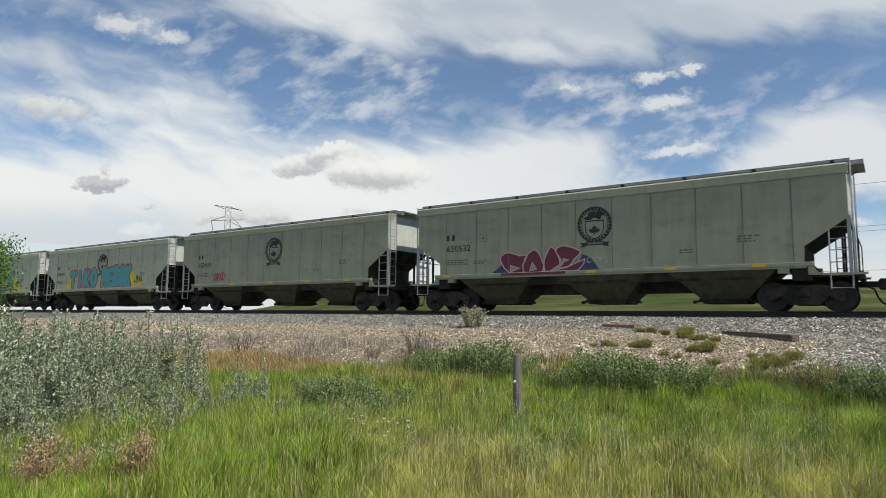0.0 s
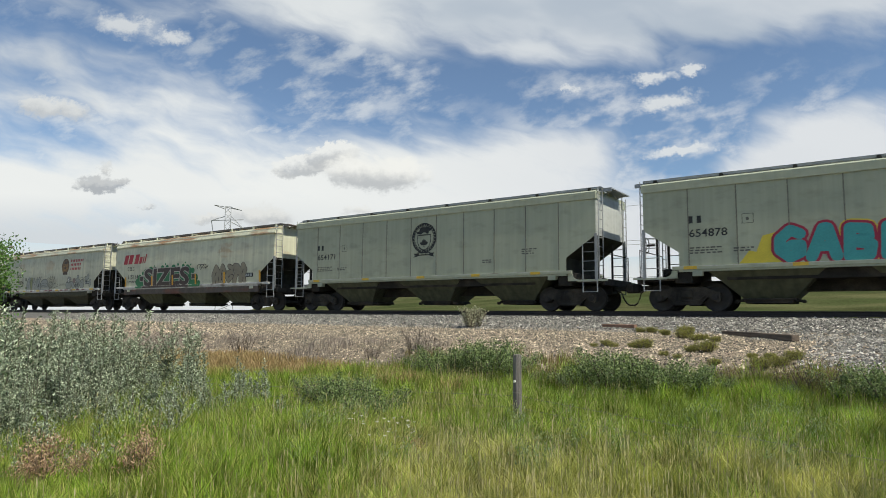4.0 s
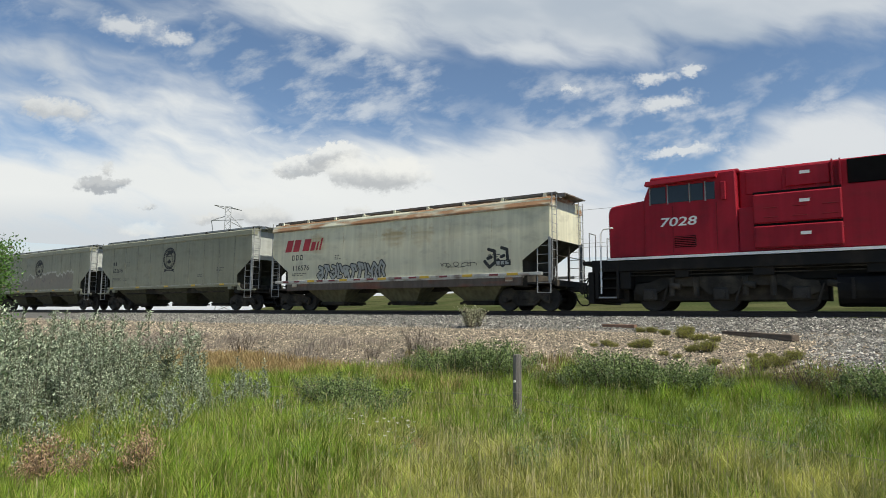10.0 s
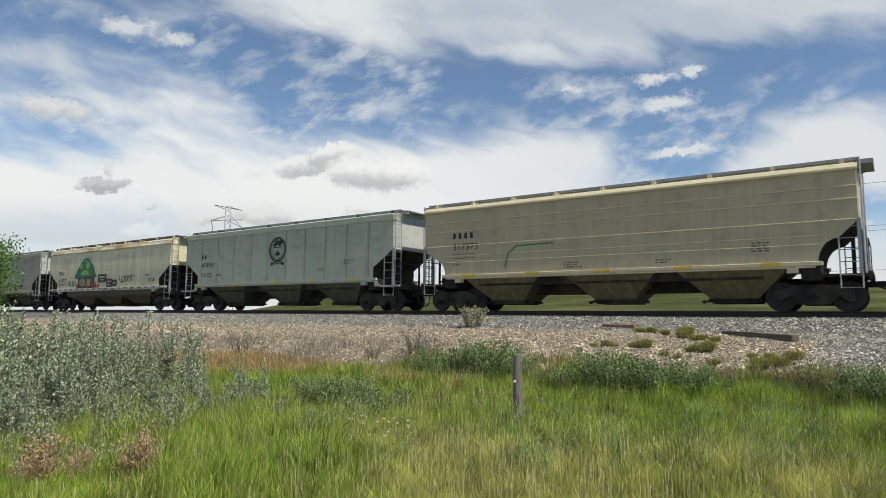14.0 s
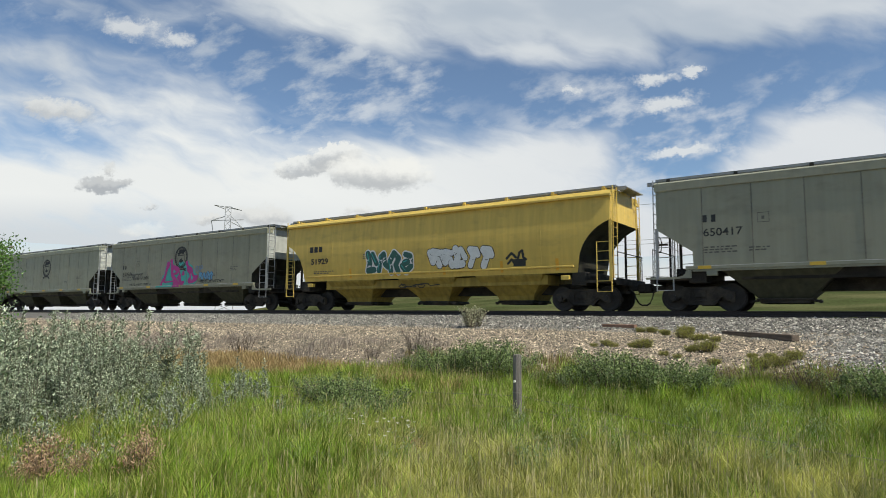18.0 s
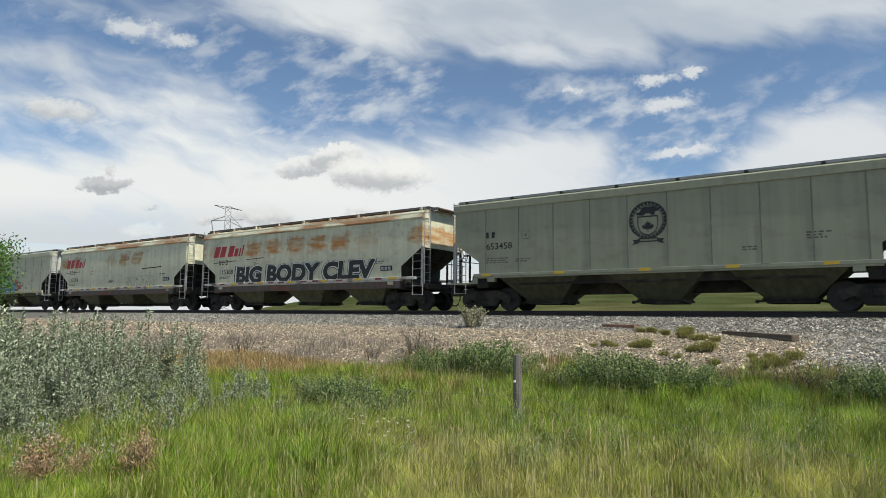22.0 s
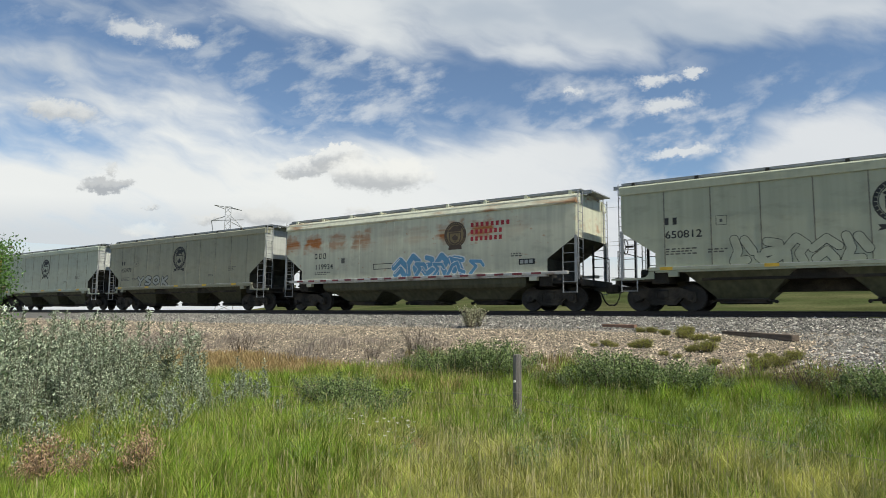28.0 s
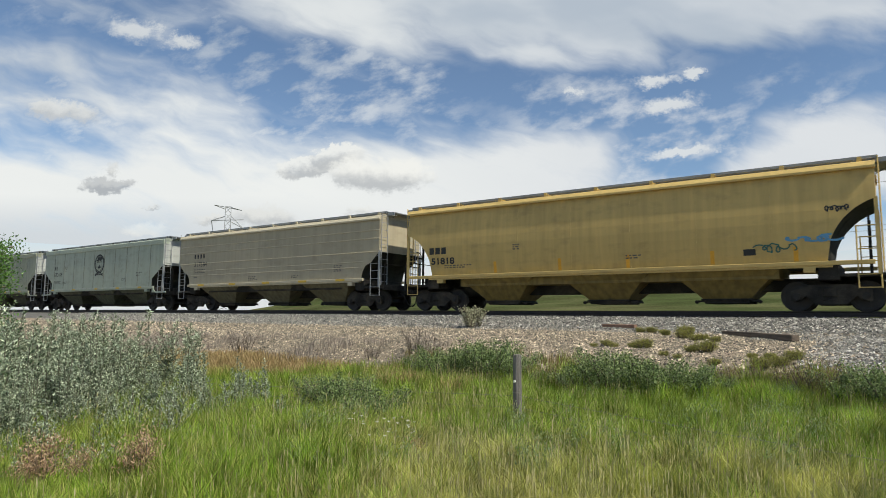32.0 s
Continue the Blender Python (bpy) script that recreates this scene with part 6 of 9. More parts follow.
def train():
    add = TRAIN.append
    add(grey_car(0, G1, "652101", label="weathered grey ribbed covered hopper car ahead of the others"))
    a = grey_car(1, G1, "650532", label="weathered grey ribbed covered hopper with maroon and white graffiti")
    lay("graffiti_halo", [[(-4.21, 1.48), (-3.95, 1.64), (-3.61, 1.89), (-3.27, 1.48)], [(-0.63, 1.48), (-0.36, 2.06), (-0.07, 1.95), (0.14, 1.7), (0.28, 1.48)]], S["navy"], a, 0.004)
    sprayed(a, [(-3.4, 1.48), (-3.74, 1.85), (-3.78, 2.12), (-3.44, 2.28), (-2.93, 2.12), (-2.6, 2.14), (-2.81, 1.74), (-2.61, 1.81), (-2.69, 1.48)], S["maroon"], S["pink"], 0.022, 0.000, "maroon sprayed letter with a pale edge", 2)
    sprayed(a, [(-2.77, 1.48), (-2.69, 2.03), (-2.29, 2.34), (-2.0, 1.96), (-1.95, 1.48)], S["maroon"], S["pink"], 0.022, 0.004, "maroon sprayed letter with a pale edge", 2)
    sprayed(a, [(-1.77, 1.48), (-0.96, 1.6), (-0.25, 1.88), (-0.52, 1.48), (-1.19, 1.48)], S["maroon"], S["pink"], 0.022, 0.008, "maroon sprayed letter with a pale edge", 2)
    sprayed(a, [(-1.85, 1.48), (-1.88, 1.92), (-1.6, 2.41), (-1.34, 2.11), (-1.23, 1.75), (-1.42, 1.62), (-1.65, 1.48)], S["maroon"], S["pink"], 0.022, 0.012, "maroon sprayed letter with a pale edge", 2)
    sprayed(a, [(-1.41, 2.22), (-1.22, 2.4), (-0.95, 2.39), (-0.4, 2.17), (-0.66, 1.9), (-0.89, 1.63), (-1.34, 1.61), (-1.11, 1.75)], S["maroon"], S["pink"], 0.022, 0.016, "maroon sprayed letter with a pale edge", 2)
    sprayed(a, [(-3.35, 1.5), (-3.34, 1.76), (-2.94, 1.64)], PAINTS[a], S["pink"], 0.016, 0.024, "", 1)
    sprayed(a, [(-2.51, 1.51), (-2.38, 1.84), (-2.2, 1.57)], PAINTS[a], S["pink"], 0.016, 0.024, "", 1)
    sprayed(a, [(-1.11, 1.92), (-0.87, 1.88), (-1.07, 1.8)], PAINTS[a], S["pink"], 0.016, 0.024, "", 1)
    lay("graffiti_letter", [bar(-3.75, -1.0, 1.365, 1.455)], S["maroon"], a, 0.006, y_at=1.588)
    scrawl(a, -0.11, 0.57, 1.7, 1.98, S["pale"], 8, 0.014, 5)
    add(a)
    b = grey_car(2, G1, "652459", label="weathered grey ribbed covered hopper with a small red tag")
    graffiti(b, -4.9, -3.9, 1.62, 2.05, 3, None, S["red"], None, 9, 0.05, 0.1, 0.02)
    add(b)
    c = grey_car(3, G2, "654827", label="grey ribbed covered hopper with cyan and orange graffiti")
    graffiti(c, -4.4, -0.5, 1.6, 2.65, 4, S["cyan"], S["red"], S["yellow"], 21, 0.17, 0.05, 0.09, "cyan bubble letters edged in dark red", None, 0.12, text="TIKO")
    graffiti(c, 0.1, 3.8, 1.6, 2.75, 6, S["cyan"], S["red"], S["yellow"], 22, 0.165, 0.05, 0.09, "cyan bubble letters edged in dark red", None, 0.12, text="MEROK")
    for q in ([(-5.1, 1.5), (-4.8, 2.0), (-4.5, 2.1), (-4.3, 2.4), (-4.0, 1.5)], [(3.4, 1.5), (3.6, 2.6), (4.1, 2.5), (4.5, 2.0), (5.3, 1.8), (5.1, 1.5)]):
        lay("graffiti_halo", [q], S["yellow"], c, 0.004)
    scrawl(c, 4.2, 5.2, 1.6, 2.3, S["black"], 4)
    add(c)
    d = grey_car(4, G2, "654878", label="grey ribbed covered hopper with cyan and yellow graffiti")
    graffiti(d, -3.9, -0.3, 1.6, 2.45, 5, S["cyan"], S["red"], S["yellow"], 38, 0.185, 0.05, 0.08, "cyan letters edged in dark red", None, 0.1, text="GABR")
    graffiti(d, 0.3, 3.7, 1.6, 2.75, 4, S["cyan"], S["red"], S["yellow"], 47, 0.17, 0.05, 0.08, "cyan letters edged in dark red", None, 0.1, text="SCFE")
    for q in ([(-4.9, 1.5), (-4.6, 1.9), (-4.4, 1.85), (-4.2, 2.35), (-3.8, 2.45), (-3.5, 1.5)], [(3.2, 1.5), (3.5, 2.6), (3.9, 2.7), (4.2, 2.3), (4.8, 2.2), (5.3, 1.5)]):
        lay("graffiti_halo", [q], S["yellow"], d, 0.004)
    lettering(d, "905", 4.0, 1.85, 0.55, S["black"], 0.004, 0.1, "sprayed_writing", 0.02, width=1.05)
    add(d)
    add(grey_car(5, G2, "654171", label="clean grey ribbed covered hopper car"))
    f = white_car(6, (0.55, 0.56, 0.49), "115114", 0.12, "worn white round-sided hopper with brown and green graffiti", yellow=(), tape=False)
    clouds_ = [(-5.2, 1.75, 0.28), (-4.95, 2.05, 0.22), (-5.0, 1.55, 0.3), (-4.3, 2.38, 0.2), (-3.7, 2.5, 0.24), (-3.0, 2.42, 0.2), (-2.4, 2.56, 0.2), (-1.9, 2.6, 0.17), (-1.2, 2.55, 0.22), (-0.75, 2.72, 0.1), (-0.2, 2.6, 0.16), (0.25, 2.5, 0.22), (0.75, 2.3, 0.2), (1.1, 1.9, 0.2), (0.9, 1.62, 0.32), (1.35, 1.58, 0.16), (-3.3, 2.72, 0.06), (-2.1, 2.8, 0.07), (0.0, 2.8, 0.06), (0.55, 2.66, 0.07), (-4.6, 2.3, 0.12)]
    lay("graffiti_halo", [disc(x, z, r, 14, 0.85 * r) for x, z, r in clouds_] + [bar(-5.1, 1.2, 1.5, 2.1), bar(-4.4, 0.6, 2.0, 2.5)], S["green"], f, 0.005, "green cloud sprayed behind brown letters")
    lay("graffiti_halo", [bar(-5.35, -4.6, 1.365, 1.472), bar(0.5, 1.6, 1.365, 1.472)], S["green"], f, 0.004, y_at=1.588)
    lay("graffiti_fill", [bar(-4.55, 0.45, 1.365, 1.472)], S["brown"], f, 0.004, y_at=1.588)
    for x in (-4.95, 0.62):
        lay("graffiti_outline", [bar(x, x + 0.46, 1.78, 2.14)], S["pale"], f, 0.018)
        lay("graffiti_fill", [bar(x + 0.05, x + 0.41, 1.83, 2.09)], S["brown"], f, 0.024)
    lettering(f, "SIZES", -4.5, 1.52, 1.42, S["pale"], 0.10, 0.05, "graffiti_outline", 0.018, width=4.95)
    lettering(f, "SIZES", -4.45, 1.54, 1.40, S["brown"], 0.052, 0.05, "graffiti_fill", 0.024, width=4.87)
    scrawl(f, 1.3, 2.3, 2.3, 2.75, S["black"], 44, 0.02, 5)
    graffiti(f, 2.7, 5.7, 1.55, 2.45, 5, S["tan"], S["brown"], None, 47, 0.15, 0.1, 0.03, "faded tan sprayed letters")
    for x in (-6.7, -3.6, -1.35, 1.0, 3.7, 6.75):
        lay("reflective_patch", [bar(x, x + 0.15, 1.5, 2.1)], S["orange"], f, 0.034)
    add(f)
    g = white_car(7, (0.47, 0.48, 0.425), "122578", 0.02, "worn pale grey round-sided hopper with white outline graffiti", "gold", curved=True, edge=0.35, number_x=-5.63, yellow=(-7.0, -4.2, -1.8, 1.3, 3.9, 6.4))
    sprayed(g, [(-3.84, 1.5), (-3.8, 1.85), (-3.6, 2.25), (-3.32, 2.46), (-3.06, 2.38), (-3.0, 2.0), (-3.1, 1.5)], S["fog"], S["ink"], 0.019, 0.0, "pale outlined sprayed letters")
    sprayed(g, [(-3.06, 1.7), (-3.12, 2.2), (-2.88, 2.46), (-2.62, 2.36), (-2.64, 1.9), (-2.78, 1.5)], S["olive"], S["ink"], 0.015, 0.006)
    sprayed(g, [(-2.75, 1.5), (-2.72, 2.0), (-2.62, 2.36), (-2.43, 2.44), (-2.2, 2.2), (-1.9, 1.8), (-1.6, 1.5), (-2.2, 1.5)], S["fog"], S["ink"], 0.015, 0.012)
    sprayed(g, [(-2.1, 2.05), (-2.02, 2.35), (-1.86, 2.46), (-1.72, 2.3), (-1.5, 2.48), (-1.34, 2.34), (-1.5, 2.1), (-1.3, 1.8), (-1.45, 1.5), (-1.75, 1.6)], S["fog"], S["ink"], 0.017, 0.006)
    sprayed(g, [(-1.48, 1.5), (-1.38, 1.9), (-1.1, 2.2), (-0.6, 2.3), (-0.2, 2.15), (0.0, 1.75), (0.1, 1.5)], S["fog"], S["ink"], 0.022, 0.0)
    inked(g, [[(-1.15, 1.72), (-0.28, 1.74), (-0.28, 1.98), (-1.12, 1.96), (-1.15, 1.72)], [(-1.0, 1.83), (-0.4, 1.85)]], S["ink"], 0.011)
    lay("sprayed_tag", [[(-1.78, 1.72), (-1.56, 1.74), (-1.64, 1.98)]], S["ink"], g, 0.03)
    inked(g, [[(-3.6, 1.65), (-3.45, 1.9), (-3.3, 1.65), (-3.5, 1.58)], [(-3.5, 2.15), (-3.3, 2.25), (-3.2, 2.05)], [(-2.9, 2.2), (-2.78, 2.28), (-2.75, 2.1)], [(-2.5, 2.3), (-2.38, 2.15), (-2.52, 2.05)], [(-2.5, 1.9), (-2.3, 1.95), (-2.2, 1.7), (-2.45, 1.62)], [(-1.95, 2.25), (-1.82, 2.3), (-1.8, 2.1)], [(-1.3, 2.2), (-1.15, 2.56), (-1.1, 2.6)]], S["ink"], 0.009, 0.012)
    hub, tips = (0.22, 1.5), [(-0.02, 2.45), (0.3, 2.54), (0.66, 2.52), (1.02, 2.48), (1.08, 2.0)]
    inked(g, [[hub, ((hub[0] + x) / 2 + 0.03, (hub[1] + z) / 2), (x, z)] for x, z in tips] + [[(0.1, 1.5), (0.22, 1.46), (0.8, 1.58), (1.3, 1.72)]], S["ink"], 0.012)
    for f_ in (0.35, 0.58, 0.8, 0.97):
        inked(g, [[(hub[0] + f_ * (a - hub[0]), hub[1] + f_ * (b - hub[1])), (hub[0] + 0.86 * f_ * ((a + c) / 2 - hub[0]), hub[1] + 0.86 * f_ * ((b + d) / 2 - hub[1])), (hub[0] + f_ * (c - hub[0]), hub[1] + f_ * (d - hub[1]))] for (a, b), (c, d) in zip(tips, tips[1:])], S["ink"], 0.010, 0.002)
    lay("stencilled_data", [bar(x, x + 0.12, z, z + 0.03) for x, z in ((1.1, 1.9), (1.28, 1.94), (1.14, 1.8), (1.36, 1.84), (1.2, 1.7), (1.4, 1.68), (-0.3, 2.3), (-0.15, 2.22), (1.16, 2.04))], S["ink"], g, 0.012)
    lay("sprayed_tag", [bar(1.6, 2.5, z, z + 0.012) for z in (1.76, 1.82, 1.88)], FAINT, g, 0.008)
    sprayed(g, [(2.72, 1.92), (2.76, 1.6), (3.1, 1.5), (3.46, 1.58), (3.5, 1.95), (3.3, 2.02), (3.0, 1.98)], S["fog"], S["ink"], 0.018, 0.0, "pale cartoon-like sprayed shapes")
    sprayed(g, [(3.0, 2.0), (3.02, 2.25), (3.2, 2.38), (3.38, 2.22), (3.36, 2.0), (3.15, 1.92)], S["fog"], S["ink"], 0.015, 0.006)
    sprayed(g, [(3.38, 2.12), (3.36, 2.26), (3.5, 2.3), (3.56, 2.16)], S["fog"], S["ink"], 0.013, 0.006)
    sprayed(g, [(3.48, 2.04), (3.8, 1.94), (4.05, 1.72), (3.86, 1.52), (3.66, 1.62)], S["fog"], S["ink"], 0.017, 0.006)
    lay("graffiti_shine", [disc(3.17, 2.1, 0.085, 12)], S["white"], g, 0.026)
    lay("graffiti_outline", [disc(3.15, 2.1, 0.045, 10)], S["ink"], g, 0.030)
    sprayed(g, [(3.75, 2.0), (3.85, 2.2), (4.05, 2.24), (4.15, 2.05), (4.0, 1.9)], S["pinkish"], S["dull"], 0.014, 0.0)
    sprayed(g, [(4.28, 1.98), (4.2, 2.2), (4.4, 2.2), (4.42, 2.42), (4.66, 2.38), (4.62, 2.18), (4.82, 2.14), (4.8, 1.7), (4.6, 1.85)], S["fog"], S["ink"], 0.015, 0.0)
    sprayed(g, disc(4.4, 1.72, 0.32, 8, 0.25), S["fog"], S["ink"], 0.017, 0.010)
    for x in (4.27, 4.52):
        lay("graffiti_outline", [disc(x, 1.74, 0.095, 12, 0.12)], S["ink"], g, 0.028)
        lay("graffiti_shine", [disc(x, 1.73, 0.04, 8, 0.05)], S["fog"], g, 0.032)
    sprayed(g, [(4.86, 1.6), (4.88, 1.98), (5.1, 2.12), (5.36, 2.06), (5.4, 1.7), (5.2, 1.52)], S["fog"], S["ink"], 0.015, 0.006)
    inked(g, [[(4.9, 2.22), (5.2, 2.28), (5.4, 2.16)], [(5.0, 1.9), (5.2, 1.94)]], S["ink"], 0.011, 0.004)
    sprayed(g, [(5.62, 2.05), (5.58, 2.3), (5.8, 2.34), (5.98, 2.5), (6.1, 2.38), (6.0, 2.1)], S["fog"], S["ink"], 0.013, 0.0)
    sprayed(g, [(6.1, 1.62), (6.15, 2.0), (6.35, 2.1), (6.4, 1.75)], S["fog"], S["ink"], 0.012, 0.0)
    add(g)
    add(grey_car(8, G2, "653387", label="clean grey ribbed covered hopper behind the locomotive"))
    add(locomotive())
    j = white_car(10, (0.64, 0.63, 0.55), "116576", 0.5, "dirty cream-white round-sided hopper with silver graffiti", rust_color=(0.40, 0.28, 0.10), edge=1.0)
    graffiti(j, -4.6, -0.2, 1.52, 2.15, 10, S["silver"], S["black"], None, 61, 0.1, 0.0, 0.05, "silver and black sprayed letters")
    scrawl(j, 2.8, 4.6, 1.75, 2.05, S["black"], 62, 0.012)
    graffiti(j, 5.0, 6.2, 1.7, 2.5, 2, None, S["black"], None, 63, 0.05, 0.0, 0.03)
    add(j)
    add(grey_car(11, G3, "652676", label="grimy grey ribbed covered hopper car"))
    l = grey_car(12, G3, "651644", label="grimy grey ribbed hopper with a blotched overpainted patch")
    r = random.Random(71)
    steps, top = [], 2.3
    for k in range(84):
        top = min(2.75, max(2.12, top + r.uniform(-0.11, 0.11) + (0.25 * r.choice((-1, 1)) if k % 9 == 0 else 0)))
        steps.append((-5.0 + 0.127 * k, top + r.uniform(-0.04, 0.04)))
    for k in range(0, 84, 6):
        lay("overpaint_edge", [p for x, q in steps[k:k + 6] for p in stroke([(x, 1.7), (x + 0.02, q - 0.04 + (r.uniform(0, 0.1)))], 0.095)], S["pale"], l, 0.005, start=k)
        lay("overpaint", [p for x, q in steps[k:k + 6] for p in stroke([(x, 1.62), (x + 0.01, q - 0.09 - r.uniform(0, 0.05))], 0.095)], S["mauve"], l, 0.010, "dull mauve overpaint over old graffiti" if k == 0 else "", start=k)
    for k in range(26):
        x, z = r.uniform(-4.8, 5.3), r.uniform(1.7, 2.3)
        lay("old_paint_trace", stroke([(x, z), (x + r.uniform(-0.2, 0.3), z + r.uniform(-0.25, 0.25))], r.uniform(0.015, 0.05)), r.choice((S["tan"], S["pinkish"], S["dull"])), l, 0.014, start=k)
    add(l)
    m = tan_car(13, "317573", "tan hopper car with horizontal side ribs and amber patches")
    lay("sprayed_tag", stroke([(-3.9, 1.7), (-3.75, 2.25), (-3.4, 2.52), (-1.8, 2.56)], 0.025), S["green"], m, 0.03)
    add(m)
    add(grey_car(14, G4, "653950", label="clean blue-grey ribbed covered hopper car"))
    o = white_car(15, (0.58, 0.555, 0.45), "118777", 0.35, "worn white round-sided hopper with a green domed painting", "none", yellow=(), rust_color=(0.36, 0.24, 0.12), curved=True, edge=0.45)
    up, face = lambda q: [(0.9 * x - 0.92, z - 0.33) for x, z in q], lambda q: [(0.9 * x - 0.92, 1.5 + 0.7 * (z - 1.5)) for x, z in q]
    dome = [(-3.35, 2.55), (-3.04, 3.13), (-2.72, 3.34), (-2.55, 3.52), (-2.26, 3.78), (-1.83, 3.9), (-1.34, 3.88), (-1.13, 3.68), (-0.63, 3.44), (-0.35, 3.0), (0.05, 2.60)]
    lay("mural_outline", [up([(x * 1.02 + 0.035, (z - 3.2) * 1.045 + 3.2) for x, z in dome]), face([(-2.95, 1.5), (-0.45, 1.5), (-0.3, 2.58), (-2.9, 2.56)])], S["black"], o, 0.02)
    lay("mural_cap", [up(dome)], S["green"], o, 0.026, "green domed cap painted on the side")
    folds = [[(-3.3, 2.58), (-0.02, 2.62), (-0.2, 2.78), (-3.15, 2.74)]] + stroke([(-2.72, 3.34), (-2.8, 2.8)], 0.05) + stroke([(-1.95, 3.88), (-2.05, 3.2), (-2.0, 3.05)], 0.025) + [p for i in range(6) for p in stroke([(-0.72 + 0.06 * i, 3.38 - 0.11 * i), (-0.38 + 0.05 * i, 3.32 - 0.12 * i)], 0.02)]
    lay("mural_shade", [up(q) for q in folds], S["teal"], o, 0.032)
    half = [(-1.72 + 0.62 * math.cos(a), 2.74 + 0.36 * math.sin(a)) for a in np.linspace(0, math.pi, 14)]
    for spot in (half, disc(-2.36, 3.38, 0.2), disc(-1.34, 3.4, 0.26)):
        lay("mural_spot", [up(spot)], S["lime"], o, 0.038)
    lay("mural_shine", [up(q) for q in stroke([(-1.95, 3.72), (-1.5, 3.74)], 0.04) + stroke([(-2.9, 2.95), (-2.8, 3.15)], 0.03) + stroke([(-2.45, 3.45), (-2.35, 3.5)], 0.025) + stroke([(-1.45, 3.5), (-1.3, 3.55)], 0.03)], S["aqua"], o, 0.044)
    lay("mural_base", [face([(-2.82, 1.55), (-0.6, 1.55), (-0.45, 2.5), (-2.78, 2.48)])], S["brown"], o, 0.026)
    lay("mural_patch", [face(disc(-2.15, 2.1, 0.5, 18, 0.4)), face([(-1.5, 1.7), (-0.95, 1.66), (-0.85, 2.4), (-1.45, 2.42)])], S["skin"], o, 0.032)
    lay("mural_ring", [face(disc(-2.25, 2.16, 0.28, 16, 0.22))], S["brown"], o, 0.038)
    lay("mural_dot", [face(disc(-2.25, 2.15, 0.21, 16, 0.15))], S["silver"], o, 0.042)
    lay("mural_dot", [face(disc(-2.22, 2.15, 0.08, 12))], S["brown"], o, 0.046)
    lay("mural_stripe", [face(bar(-0.78, -0.5, z, z + 0.05)) for z in np.arange(1.7, 2.45, 0.11)], S["tan"], o, 0.032)
    lay("mural_spikes", [face(q) for q in ([(-3.25, 2.1), (-2.75, 1.5), (-3.05, 1.5)], [(-1.65, 1.9), (-1.1, 1.5), (-1.6, 1.5)], [(-0.55, 1.5), (-0.1, 2.2), (0.05, 1.5)], [(0.0, 1.5), (0.5, 2.0), (0.35, 1.5)])], S["red"], o, 0.042)
    scrawl(o, -5.0, -4.0, 1.6, 2.15, S["black"], 81, 0.02, 5)
    for x0, x1, z0, z1 in ((-0.65, 0.36, 1.92, 2.34), (0.46, 1.12, 1.6, 2.0), (1.26, 1.68, 1.64, 1.92)):
        lay("black_patch", [p for i in range(4) for p in stroke([(x0, z0 + (z1 - z0) * i / 3), (x1 + 0.05 * (i % 2), z0 + (z1 - z0) * i / 3)], 0.07)], S["black"], o, 0.02)
    lay("sprayed_writing", [bar(-0.55, 0.25, 2.17, 2.27), bar(-0.35, 0.1, 1.98, 2.06), bar(0.55, 1.05, 1.86, 1.94), bar(1.32, 1.6, 1.72, 1.82)], S["silver"], o, 0.026)
    lettering(o, "5-21", 0.52, 1.62, 0.22, S["silver"], 0.004, 0.0, "sprayed_writing", 0.027)
    scrawl(o, 2.2, 3.9, 1.6, 2.4, S["black"], 82, 0.025, 6)
    for x in (-6.6, 1.16, 5.9):
        lay("reflective_patch", [bar(x, x + 0.12, 1.5, 2.0)], S["orange"], o, 0.012)
    add(o)
    p = grey_car(16, G5, "650417", label="dark grey ribbed covered hopper with a faint tag")
    scrawl(p, 3.4, 5.2, 1.6, 2.0, S["black"], 91, 0.02, 10)
    add(p)
    q = yellow_car(17, "51929", "bright yellow round-sided hopper with green and white graffiti", (0.63, 0.45, 0.10))
    graffiti(q, -3.1, -0.4, 1.72, 2.55, 4, S["teal"], S["white"], None, 101, 0.17, 0.05, 0.06, "dark green letters edged in white", S["aqua"])
    graffiti(q, 0.5, 3.7, 1.85, 2.55, 5, S["white"], S["black"], None, 102, 0.2, 0.05, 0.03, "white letters edged in black")
    graffiti(q, 4.3, 5.2, 1.8, 2.3, 2, None, S["black"], None, 103, 0.04, 0.1, 0.03)
    scrawl(q, -1.2, 1.0, 0.95, 1.2, S["black"], 104, 0.02)
    add(q)
    r_ = grey_car(18, G3, "650386", label="grimy grey ribbed hopper with magenta and aqua graffiti", dz=-0.28)
    lay("graffiti_halo", [[(-2.06, 1.48), (-1.9, 1.74), (-1.74, 2.08), (-1.59, 2.16), (-1.49, 2.59), (-1.3, 3.01), (-0.99, 2.9), (-0.9, 3.1), (-0.7, 3.03), (-0.52, 2.68), (-0.16, 2.62), (-0.05, 2.88), (0.12, 2.96), (0.35, 2.88), (0.64, 2.77), (0.85, 2.95), (1.05, 2.7), (1.34, 2.57), (1.57, 2.21), (1.76, 2.08), (1.9, 1.99), (1.79, 1.63), (1.59, 1.52), (0.89, 1.48), (0.05, 1.48), (-1.04, 1.48)]], S["aqua"], r_, 0.005, "aqua ground sprayed behind magenta letters")
